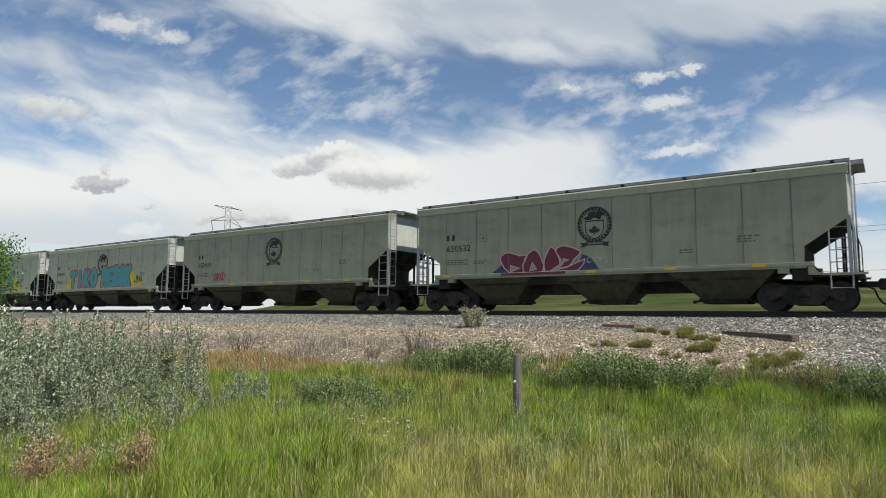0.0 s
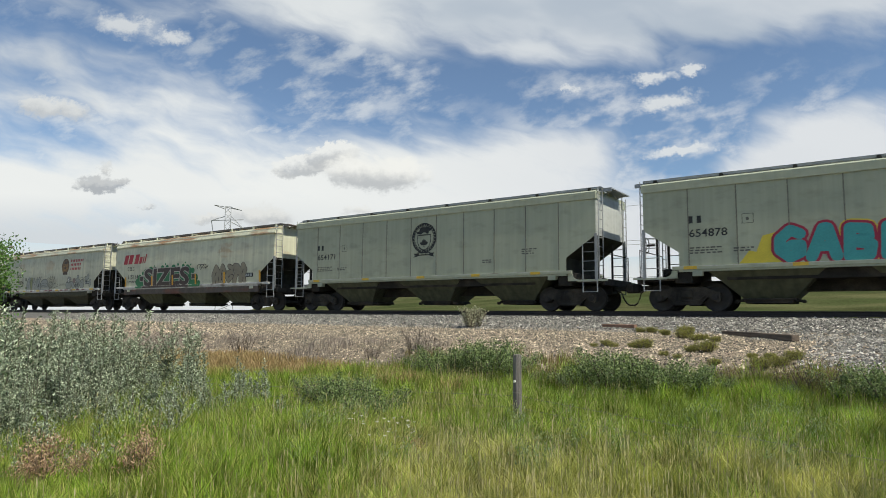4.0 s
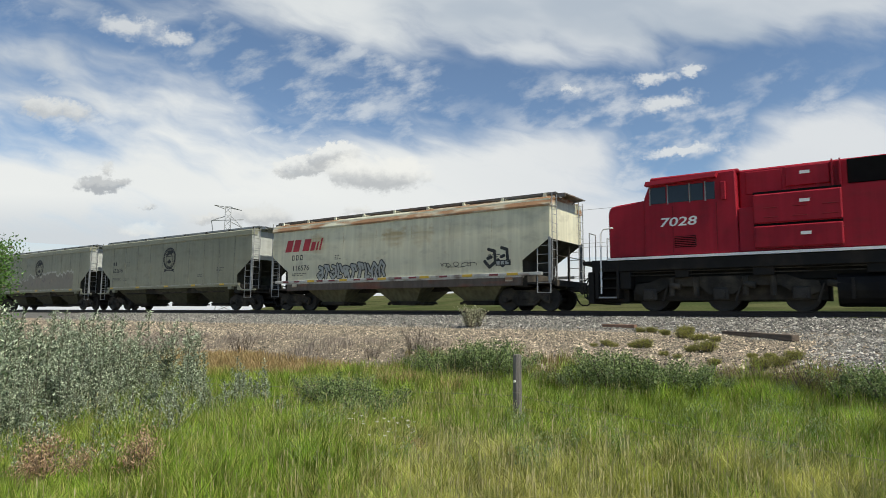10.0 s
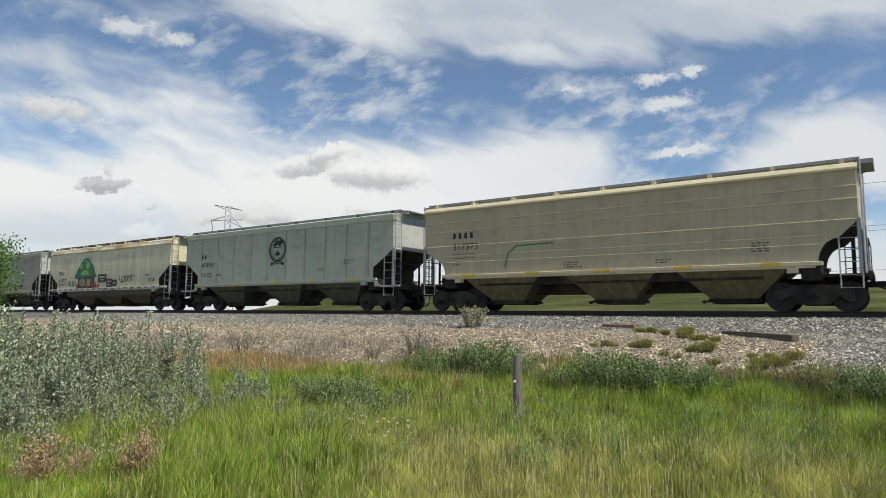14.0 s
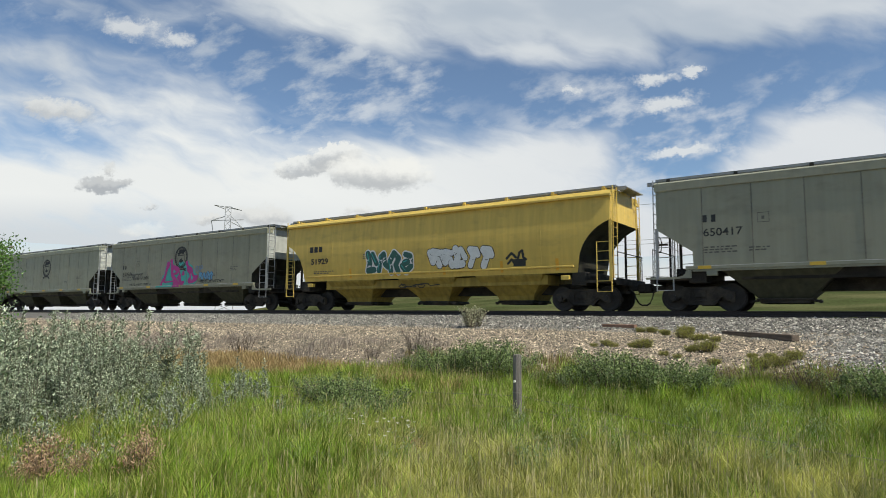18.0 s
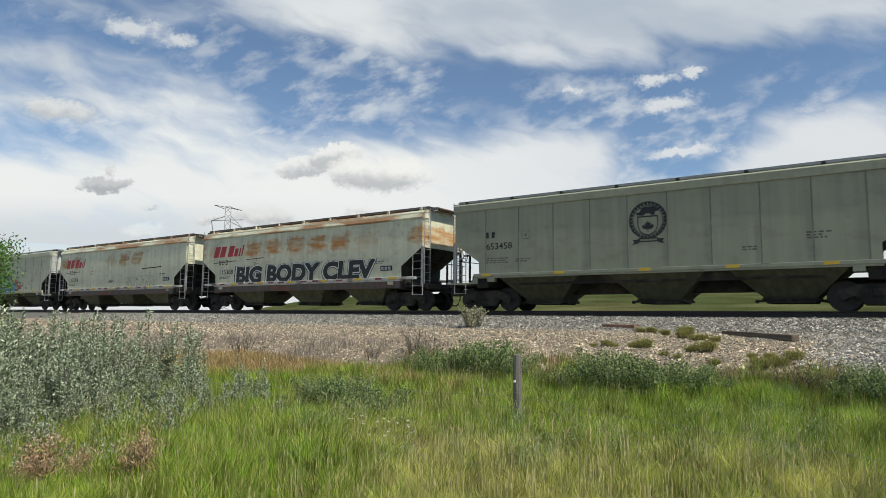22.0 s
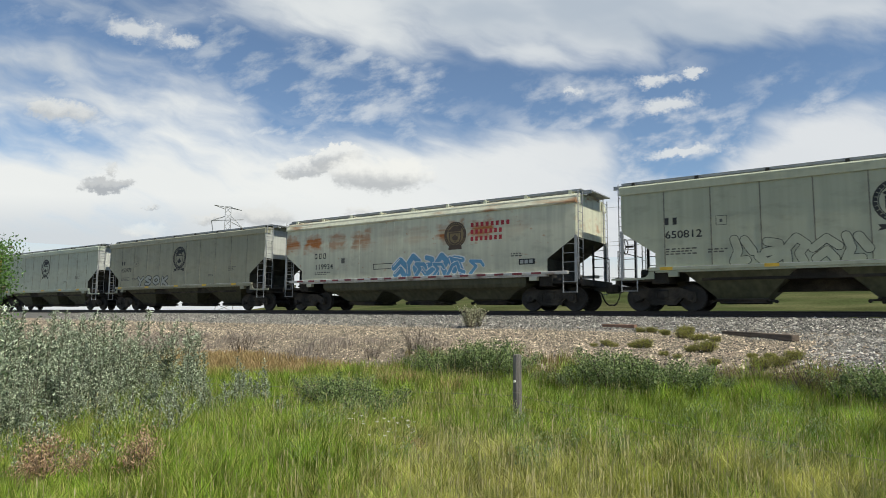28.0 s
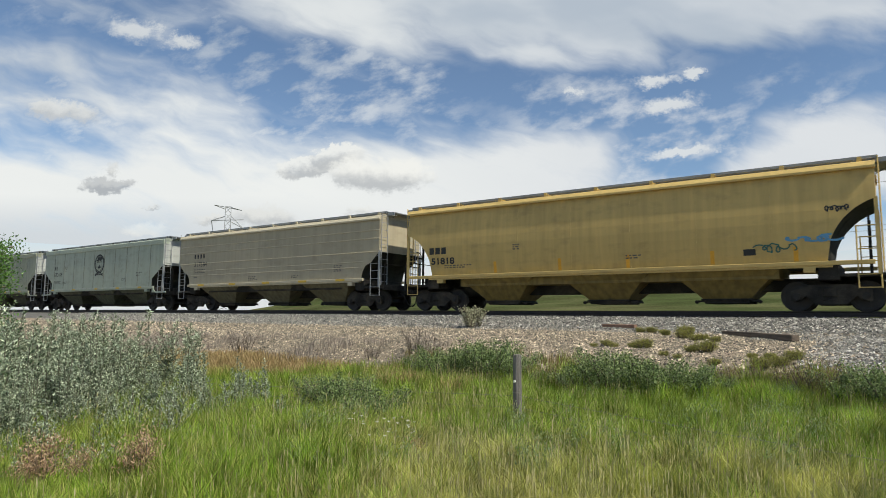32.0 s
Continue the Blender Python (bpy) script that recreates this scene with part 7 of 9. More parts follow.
    sprayed(r_, [(-1.97, 1.48), (-1.81, 1.77), (-1.57, 2.01), (-1.41, 2.52), (-1.28, 2.92), (-0.99, 2.87), (-1.06, 2.56), (-1.18, 2.48), (-1.34, 2.05), (-1.46, 1.72), (-1.73, 1.67), (-1.76, 1.48)], S["magenta"], S["berry"], 0.012, 0.006, "angular magenta letter on aqua", 2)
    sprayed(r_, [(-0.96, 3.02), (-0.73, 3.03), (-0.63, 2.71), (-0.06, 2.55), (0.04, 2.31), (-0.24, 2.11), (-0.54, 2.1), (-0.25, 1.9), (-0.09, 1.69), (0.03, 1.48), (-0.54, 1.48), (-0.58, 1.68), (-1.47, 1.63), (-1.46, 1.72), (-0.61, 1.74), (-0.79, 2.02), (-0.87, 2.36), (-0.88, 2.73)], S["magenta"], S["berry"], 0.012, 0.006, "angular magenta letter on aqua", 2)
    sprayed(r_, [(-0.01, 2.37), (0.19, 2.09), (0.23, 1.76), (0.38, 1.69), (0.59, 1.71), (0.45, 1.49), (0.11, 1.48), (-0.04, 1.71), (-0.16, 1.96), (0.03, 2.1)], S["magenta"], S["berry"], 0.012, 0.006, "angular magenta letter on aqua", 2)
    sprayed(r_, [(0.61, 2.8), (0.85, 2.9), (0.94, 2.62), (1.34, 2.45), (1.42, 2.16), (1.61, 2.0), (1.9, 2.01), (1.84, 1.74), (1.54, 1.61), (1.04, 1.55), (0.93, 1.76), (1.11, 1.92), (1.07, 2.12), (0.87, 2.25), (0.78, 2.55)], S["magenta"], S["berry"], 0.012, 0.006, "angular magenta letter on aqua", 2)
    sprayed(r_, [(0.29, 2.06), (0.46, 2.34), (0.57, 2.08)], S["magenta"], S["berry"], 0.012, 0.006, "angular magenta letter on aqua", 2)
    lay("graffiti_letter", [[(1.2, 2.17), (1.47, 1.87), (1.28, 1.68)], [(-0.53, 2.43), (-0.31, 2.27), (-0.59, 2.19)]], S["aqua"], r_, 0.026)
    lay("graffiti_letter", [bar(-2.35, -0.6, 1.365, 1.46)], S["aqua"], r_, 0.006, y_at=1.588)
    lay("graffiti_letter", [bar(-0.6, 0.15, 1.365, 1.46)], S["magenta"], r_, 0.006, y_at=1.588)
    lettering(r_, "ARTISTS", -5.27, 1.92, 0.55, S["black"], 0.004, 0.25, "sprayed_writing", 0.018, width=1.3)
    scrawl(r_, -3.85, -3.25, 1.85, 2.15, S["black"], 113, 0.014, 6)
    lettering(r_, "HELPS PAINT", -5.5, 1.53, 0.2, S["black"], 0.002, 0.0, "sprayed_writing", 0.018, width=1.45)
    scrawl(r_, -3.9, -3.0, 1.53, 1.68, S["black"], 117, 0.012, 8)
    lettering(r_, "RIP", 1.6, 2.22, 0.5, S["dusk"], -0.002, 0.15, "sprayed_writing", 0.03, width=0.8)
    graffiti(r_, 2.0, 3.35, 1.78, 2.16, 4, S["sky"], S["navy"], None, 114, 0.12, 0.15, 0.02, "blue sprayed letters")
    scrawl(r_, 2.0, 4.4, 1.53, 1.74, S["black"], 115, 0.012, 16)
    add(r_)
    add(grey_car(19, G1, "651146", label="plain grey ribbed covered hopper car"))
    add(grey_car(20, G1, "653458", label="plain grey ribbed hopper ahead of rusty white hoppers"))
    u = white_car(21, (0.58, 0.585, 0.51), "115388", 1.0, "rust-blotched white round-sided hopper with large black lettering", rust_color=(0.42, 0.18, 0.035))
    lettering(u, "BIG BODY CLEV", -5.05, 1.47, 1.16, S["black"], 0.125, 0.12, "graffiti_edge", 0.014, width=10.45)
    lettering(u, "BIG BODY CLEV", -5.0, 1.48, 1.16, S["white"], 0.10, 0.12, "graffiti_outline", 0.018, width=10.35)
    lettering(u, "BIG BODY CLEV", -4.93, 1.5, 1.14, S["black"], 0.06, 0.12, "graffiti_fill", 0.024, width=10.2)
    lay("sprayed_tag", stroke([(-6.9, 2.62), (-4.9, 2.7)], 0.02) + stroke([(-4.0, 2.72), (-2.6, 2.76)], 0.02), S["black"], u, 0.016)
    add(u)
    v = white_car(22, (0.57, 0.58, 0.51), "115054", 0.7, "rust-streaked white round-sided hopper with thin outline graffiti", rust_color=(0.34, 0.2, 0.06))
    graffiti(v, 1.2, 4.6, 1.55, 2.05, 5, PAINTS[v], S["black"], None, 121, 0.22, 0.05, 0.018)
    lay("sprayed_tag", stroke([(3.2, 2.6), (5.4, 2.66)], 0.03) + stroke([(-6.9, 2.62), (-4.9, 2.66)], 0.02), S["black"], v, 0.016)
    scrawl(v, -1.0, -0.2, 1.75, 2.0, S["black"], 123, 0.014)
    add(v)
    w = grey_car(23, (0.43, 0.44, 0.325), "5420", 4, False, "olive-grey ribbed hopper with aqua and magenta graffiti", (-6.8, -4.4, 2.9, 5.4), dz=-0.14)
    lay("graffiti_halo", [[(-3.6, 1.5), (-3.6, 1.84), (-3.3, 1.84), (-3.3, 2.0), (-2.9, 2.1), (-2.9, 2.3), (-2.5, 2.35), (-2.3, 2.55), (-1.6, 2.62), (-1.5, 2.75), (0.6, 2.72), (1.0, 2.8), (1.3, 2.62), (1.7, 2.66), (1.75, 2.45), (2.4, 2.4), (2.5, 2.1), (3.1, 2.05), (3.15, 1.75), (2.8, 1.7), (2.8, 1.5)]], S["berry"], w, 0.004, "magenta ground sprayed behind aqua letters")
    lay("graffiti_halo", [disc(x, z, r, 10) for x, z, r in ((-3.0, 2.1, 0.1), (-2.4, 2.42, 0.12), (-1.5, 2.7, 0.12), (1.1, 2.66, 0.12), (1.9, 2.4, 0.06), (2.4, 2.2, 0.09), (2.7, 1.9, 0.07), (-3.3, 1.7, 0.08))], S["rust"], w, 0.008)
    lay("graffiti_outline", [bar(2.15, 2.45, 2.5, 2.6), bar(2.85, 3.15, 2.1, 2.2), bar(2.9, 3.2, 1.62, 1.74), bar(-3.9, -3.65, 1.85, 1.95), bar(-3.7, -3.5, 2.0, 2.06)], S["navy"], w, 0.010)
    sprayed(w, [(-3.04, 1.48), (-2.95, 1.84), (-2.67, 2.35), (-2.16, 2.6), (-1.56, 2.77), (-1.56, 2.45), (-1.8, 2.15), (-1.79, 1.96), (-1.65, 1.6), (-1.67, 1.48)], S["sea"], S["black"], 0.028, 0.006, "sea-green letter edged in black", 2)
    sprayed(w, [(-1.76, 1.61), (-1.7, 1.95), (-1.56, 2.45), (-1.6, 2.91), (-0.87, 2.91), (-0.74, 2.56), (-0.65, 2.25), (-0.83, 2.03), (-0.44, 1.94), (-0.27, 1.67), (-0.36, 1.48), (-1.67, 1.48)], S["dusk"], S["black"], 0.028, 0.011, "blue letter edged in black", 2)
    sprayed(w, [(-0.66, 2.67), (-0.36, 2.76), (0.11, 2.84), (0.15, 2.62), (-0.02, 2.37), (0.24, 2.35), (0.07, 1.88), (-0.27, 1.82), (-0.61, 2.11), (-0.7, 2.25), (-0.57, 2.55)], S["sea"], S["black"], 0.028, 0.016, "sea-green letter edged in black", 2)
    sprayed(w, [(-0.36, 1.48), (-0.23, 1.74), (0.07, 1.8), (0.49, 1.93), (0.4, 1.61), (0.32, 1.48)], S["sea"], S["black"], 0.028, 0.021, "sea-green letter edged in black", 2)
    sprayed(w, [(0.07, 2.88), (0.53, 2.91), (0.49, 2.56), (0.65, 2.18), (0.82, 2.28), (0.98, 2.02), (0.87, 1.7), (1.31, 1.53), (1.63, 1.48), (0.32, 1.48), (0.4, 1.9), (0.11, 1.88), (0.32, 2.35)], S["dusk"], S["black"], 0.028, 0.026, "blue letter edged in black", 2)
    sprayed(w, [(0.86, 2.72), (1.26, 2.73), (1.31, 2.47), (1.1, 2.38), (1.51, 2.28), (1.74, 1.98), (1.74, 1.48), (1.31, 1.48), (0.98, 1.69), (0.9, 1.77), (1.06, 2.16), (0.86, 2.28)], S["sea"], S["black"], 0.028, 0.031, "sea-green letter edged in black", 2)
    sprayed(w, disc(2.12, 1.72, 0.42, 9, 0.36), S["dusk"], S["black"], 0.035, 0.038, "blue letter edged in black")
    sprayed(w, [(-2.07, 2.26), (-1.81, 2.4), (-1.88, 2.19)], S["rust"], S["black"], 0.025, 0.044, "", 2)
    sprayed(w, [(-2.44, 1.67), (-2.3, 1.91), (-2.25, 1.58)], S["rust"], S["black"], 0.025, 0.044, "", 2)
    sprayed(w, [(-1.26, 2.28), (-1.1, 2.64), (-0.94, 2.36), (-1.03, 2.1)], S["rust"], S["black"], 0.025, 0.044, "", 2)
    sprayed(w, [(-1.36, 1.86), (-1.24, 1.93), (-1.22, 1.8)], S["rust"], S["black"], 0.025, 0.044, "", 2)
    sprayed(w, [(-0.4, 2.37), (-0.13, 2.46), (-0.18, 2.35)], S["rust"], S["black"], 0.025, 0.044, "", 2)
    sprayed(w, [(0.98, 1.9), (1.22, 2.02), (1.48, 1.89), (1.22, 1.83)], S["rust"], S["black"], 0.025, 0.044, "", 2)
    sprayed(w, [(0.49, 2.41), (0.59, 2.7), (0.69, 2.4), (0.64, 2.2)], S["rust"], S["black"], 0.025, 0.044, "", 2)
    inked(w, [[(-1.56, 2.74), (-1.76, 2.23), (-1.78, 1.68)], [(-0.83, 2.87), (-0.72, 2.52), (-0.79, 2.07), (-0.48, 1.92)], [(0.24, 2.83), (0.5, 2.88)], [(0.3, 2.31), (0.14, 1.88), (0.47, 1.93), (0.4, 1.68)], [(0.86, 2.26), (1.0, 2.02), (0.86, 1.7)], [(1.14, 2.36), (1.53, 2.27), (1.74, 2.02)], [(2.2, 2.05), (2.45, 1.9), (2.5, 1.6)]], S["white"], 0.014, 0.034, "graffiti_shine")
    lay("graffiti_letter", [bar(-3.05, -1.7, 1.365, 1.45), bar(-0.4, 0.4, 1.365, 1.45)], S["sea"], w, 0.006, y_at=1.588)
    lay("graffiti_letter", [bar(-1.7, -0.4, 1.365, 1.45), bar(0.4, 2.4, 1.365, 1.45)], S["dusk"], w, 0.006, y_at=1.588)
    add(w)
    add(grey_car(24, (0.275, 0.258, 0.19), "652287", label="grimy plain grey ribbed covered hopper car"))
    y = grey_car(25, G2, "650812", label="grey ribbed covered hopper with thin black outline graffiti")
    graffiti(y, -4.4, -0.6, 1.5, 2.25, 5, PAINTS[y], S["black"], None, 141, 0.17, 0.1, 0.018)
    graffiti(y, 1.7, 4.6, 1.5, 2.3, 4, PAINTS[y], S["black"], None, 142, 0.17, 0.1, 0.018)
    add(y)
    z = white_car(26, (0.55, 0.565, 0.51), "119934", 1.0, "rust-streaked pale grey round-sided hopper with blue graffiti", "faded", board=M["galv"], yellow=(), rust_color=(0.38, 0.13, 0.025), curved=True, edge=0.3, number_x=-5.83)
    graffiti(z, -0.8, 3.0, 1.5, 2.3, 5, S["sky"], S["white"], None, 151, 0.15, 0.1, 0.05, "white and blue sprayed letters", S["white"])
    graffiti(z, 0.2, 4.0, 1.5, 2.05, 4, S["sky"], S["white"], None, 152, 0.13, 0.15, 0.03, "blue letters edged in white", base=0.01)
    lay("data_frame", [bar(-2.0, -0.85, 1.85, 1.88), bar(-2.0, -0.85, 2.08, 2.11), bar(-2.0, -1.97, 1.85, 2.11), bar(-0.88, -0.85, 1.85, 2.11)], DARK, z, 0.008)
    add(z)
    bb = grey_car(27, G3, "650979", label="grimy grey ribbed hopper with a silver outlined tag")
    graffiti(bb, -4.5, -0.9, 1.58, 2.02, 4, S["fog"], S["black"], None, 161, 0.17, 0.1, 0.05, "pale tag edged in black", text="YSOK")
    add(bb)
    add(grey_car(28, G4, "653966", label="clean pale blue-grey ribbed covered hopper car"))
    dd = yellow_car(29, "51818", "dull yellow round-sided hopper with curved end cut-outs", (0.56, 0.395, 0.135), False)
    scrawl(dd, 5.4, 6.5, 1.75, 2.15, S["teal"], 171, 0.02)
    scrawl(dd, 6.2, 7.6, 2.05, 2.3, S["sky"], 172, 0.03)
    scrawl(dd, 7.3, 7.9, 2.9, 3.15, S["black"], 173, 0.02)
    add(dd)
    add(tan_car(30, "317584", "tan hopper car with horizontal ribs behind a yellow hopper", (0.405, 0.355, 0.245)))
    add(grey_car(31, G4, "653105", label="pale blue-grey ribbed covered hopper car far back"))
    add(grey_car(32, G1, "652313", label="grey ribbed covered hopper car near the tail"))
    add(grey_car(33, G1, "652877", label="grey ribbed covered hopper car at the tail"))


train()

# ---- verge: stones, grass, shrubs ----
RNG = np.random.default_rng(7)
STAND = Vector((0.0, -23.36, 0.0))   # bearings and distances on the verge are taken from this spot


def soup(name, verts, tris, material, label, category, kind="stuff", parent=None):
    me = bpy.data.meshes.new(name)
    verts, tris = np.asarray(verts, dtype=np.float32).reshape(-1, 3), np.asarray(tris, dtype=np.int32).reshape(-1, 3)
    me.vertices.add(len(verts))
    me.vertices.foreach_set("co", verts.ravel())
    me.loops.add(tris.size)
    me.loops.foreach_set("vertex_index", tris.ravel())
    me.polygons.add(len(tris))
    me.polygons.foreach_set("loop_start", np.arange(0, tris.size, 3, dtype=np.int32))
    me.update(calc_edges=True)
    me.materials.append(material)
    ob = new(name, me)
    ob.parent = parent
    return tagged(ob, label, category, kind=kind) if category else ob


HX, HY = np.arange(-46, 6.01, 0.25), np.arange(-23, -0.9, 0.25)
HZ = np.array([[height(x, y) for x in HX] for y in HY])


def ground_z(x, y):
    i, j = np.clip((x + 46) / 0.25, 0, len(HX) - 1.01), np.clip((y + 23) / 0.25, 0, len(HY) - 1.01)
    a, b = i.astype(int), j.astype(int)
    u, v = i - a, j - b
    return HZ[b, a] * (1 - u) * (1 - v) + HZ[b, a + 1] * u * (1 - v) + HZ[b + 1, a] * (1 - u) * v + HZ[b + 1, a + 1] * u * v


def blades(name, x, y, tall, width, material, label, lean=0.35, category="grass"):
    """Tapered, bent grass blades at the given places."""
    n = len(x)
    z = ground_z(x, y) - 0.02
    # blades grow in tufts that lean together and differ in height
    tuft = np.floor(x / 0.16) * 7.13 + np.floor(y / 0.16) * 3.71
    t1, t2 = np.modf(np.abs(np.sin(tuft) * 4375.85))[0], np.modf(np.abs(np.sin(tuft * 1.7 + 2) * 2718.3))[0]
    h = tall * RNG.uniform(0.45, 1.2, n) * (0.80 + 0.35 * t1) * np.clip(1 + 0.5 * drift(x, y, 1.7, 77), 0.65, 1.35)
    a, d = RNG.uniform(0, 2 * np.pi, n), 2 * np.pi * t2 + RNG.normal(0, 2.0, n)
    w = width * RNG.uniform(0.6, 1.3, n)
    ca, sa = np.cos(a) * w, np.sin(a) * w
    bend = 1.05 * lean * h * RNG.uniform(0.1, 1.0, n)
    bx, by = np.cos(d) * bend + 0.03 * h, np.sin(d) * bend
    p = np.empty((n, 5, 3))
    p[:, 0] = np.stack([x - ca, y - sa, z], 1)
    p[:, 1] = np.stack([x + ca, y + sa, z], 1)
    p[:, 2] = np.stack([x - 0.7 * ca + 0.3 * bx, y - 0.7 * sa + 0.3 * by, z + 0.55 * h], 1)
    p[:, 3] = np.stack([x + 0.7 * ca + 0.3 * bx, y + 0.7 * sa + 0.3 * by, z + 0.55 * h], 1)
    p[:, 4] = np.stack([x + bx, y + by, z + h * (1 - 0.25 * lean)], 1)
    k = np.arange(n)[:, None, None] * 5
    t = np.array([[0, 1, 3], [0, 3, 2], [2, 3, 4]])[None] + k
    return soup(name, p, t, material, label, category)


def field(n, x0, x1, y0, y1):
    return RNG.uniform(x0, x1, n), RNG.uniform(y0, y1, n)


def drift(x, y, s, seed):
    return np.array([noise.noise(Vector((a * s, b * s, seed))) for a, b in zip(x, y)])


def stones(name, n, x0, x1, y0, y1, size, label, material):
    x, y = field(n, x0, x1, y0, y1)
    keep = y > -12.9 + 0.55 * drift(x, y, 0.4, 9)
    x, y = x[keep], y[keep]
    n = len(x)
    base = np.array([(1, 0, -0.25), (-1, 0, -0.25), (0, 1, -0.25), (0, -1, -0.25), (0, 0, 0.9)], float)
    s = size * RNG.lognormal(0, 0.35, n)[:, None, None] * RNG.uniform(0.6, 1.2, (n, 5, 1))
    a, b = RNG.uniform(0, 2 * np.pi, n), RNG.uniform(-0.65, 0.65, n)
    ca, sa, cb, sb = np.cos(a), np.sin(a), np.cos(b), np.sin(b)
    zero = np.zeros(n)
    rot = np.stack([np.stack([ca, -sa * cb, sa * sb], 1), np.stack([sa, ca * cb, -ca * sb], 1), np.stack([zero, sb, cb], 1)], 1)
    p = np.einsum("nij,kj->nki", rot, base) * s * np.array([1, 1, 0.75])
    p += np.stack([x, y, ground_z(x, y) + size * 0.3], 1)[:, None]
    f = np.array([(0, 2, 4), (2, 1, 4), (1, 3, 4), (3, 0, 4)])
    return soup(name, p, f[None] + (np.arange(n) * 5)[:, None, None], material, label, "gravel")


def build_stones():
    stones("ballast_stones", 72000, -46, 3, -4.6, -0.98, 0.029, "grey crushed stone ballast beside the rail", M["stone"])
    stones("gravel_stones", 93000, -20, -0.9, -13.4, -4.2, 0.021, "tan and grey gravel on the railway bank", M["tan_stone"])
    stones("gravel_stones", 34000, -44, -18, -13.4, -4.2, 0.032, "tan and grey gravel along the bank", M["tan_stone"])
    stones("ballast_stones", 17000, -1.3, 3, -12.6, -4.4, 0.026, "grey crushed stone spilling down the bank", M["stone"])
    stones("ballast_stones", 2200, -2.8, -0.8, -7.5, -4.4, 0.027, "grey crushed stone thinning out on the bank", M["stone"])
    stones("gravel_stones", 2600, -20, 2, -13.2, -3, 0.036, "pale larger stones lying on the gravel", M["tan_stone"])


def fan(n, b0, b1, d0, d1):
    """Places in a fan of ground seen from the verge: bearings in degrees from +y towards -x, and distances."""
    b, d = np.radians(RNG.uniform(b0, b1, n)), np.sqrt(RNG.uniform(d0 ** 2, d1 ** 2, n))
    return STAND.x - np.sin(b) * d, STAND.y + np.cos(b) * d


def yellowing(x, y):
    """1 where the meadow has dried to yellow, 0 where it is still lush."""
    b, d = np.degrees(np.arctan2(STAND.x - x, y - STAND.y)), np.hypot(x - STAND.x, y - STAND.y)
    k = np.clip((7.4 - d) / 1.2, 0, 1) * np.clip((45 - b) / 8, 0, 1)
    k = k + 0.42 * np.clip((d - 6.2) / 0.8, 0, 1) * np.clip((b - 26) / 6, 0, 1) * np.clip((50 - b) / 5, 0, 1) - 0.35 * np.clip((b - 48) / 4, 0, 1) - 0.5 * np.clip((d - 7.2) / 0.8, 0, 1) * np.clip((34 - b) / 5, 0, 1)
    return np.clip(k + 0.7 * drift(x, y, 0.7, 21) + 0.4 * drift(x, y, 2.1, 22), 0, 1)


def seed_heads(x, y, tall, material, label):
    """Thin stalks, each with a narrow seed spike at its tip."""
    n = len(x)
    z = ground_z(x, y) - 0.02
    h, w = tall * RNG.uniform(0.6, 1.15, n), np.full(n, 0.0011)
    d, a = RNG.uniform(0, 2 * np.pi, n), RNG.uniform(0, 2 * np.pi, n)
    lx, ly = 0.16 * h * np.cos(d) * RNG.random(n), 0.16 * h * np.sin(d) * RNG.random(n)
    L, hw = RNG.uniform(0.035, 0.075, n), RNG.uniform(0.0025, 0.0055, n)
    ca, sa = np.cos(a), np.sin(a)
    q = lambda k, e, zz: np.stack([x + k * lx + e * ca, y + k * ly + e * sa, z + zz], 1)
    p = np.stack([q(0, -w, 0 * h), q(0, w, 0 * h), q(1, w, h), q(1, -w, h), q(1, -hw, h + 0.4 * L), q(1, hw, h + 0.4 * L), q(1.1, 0 * h, h + L)], 1)
    t = np.array([[0, 1, 2], [0, 2, 3], [3, 2, 5], [3, 5, 4], [4, 5, 6]])[None] + (np.arange(n) * 7)[:, None, None]
    return soup("seed_heads", p, t, material, label, "grass")


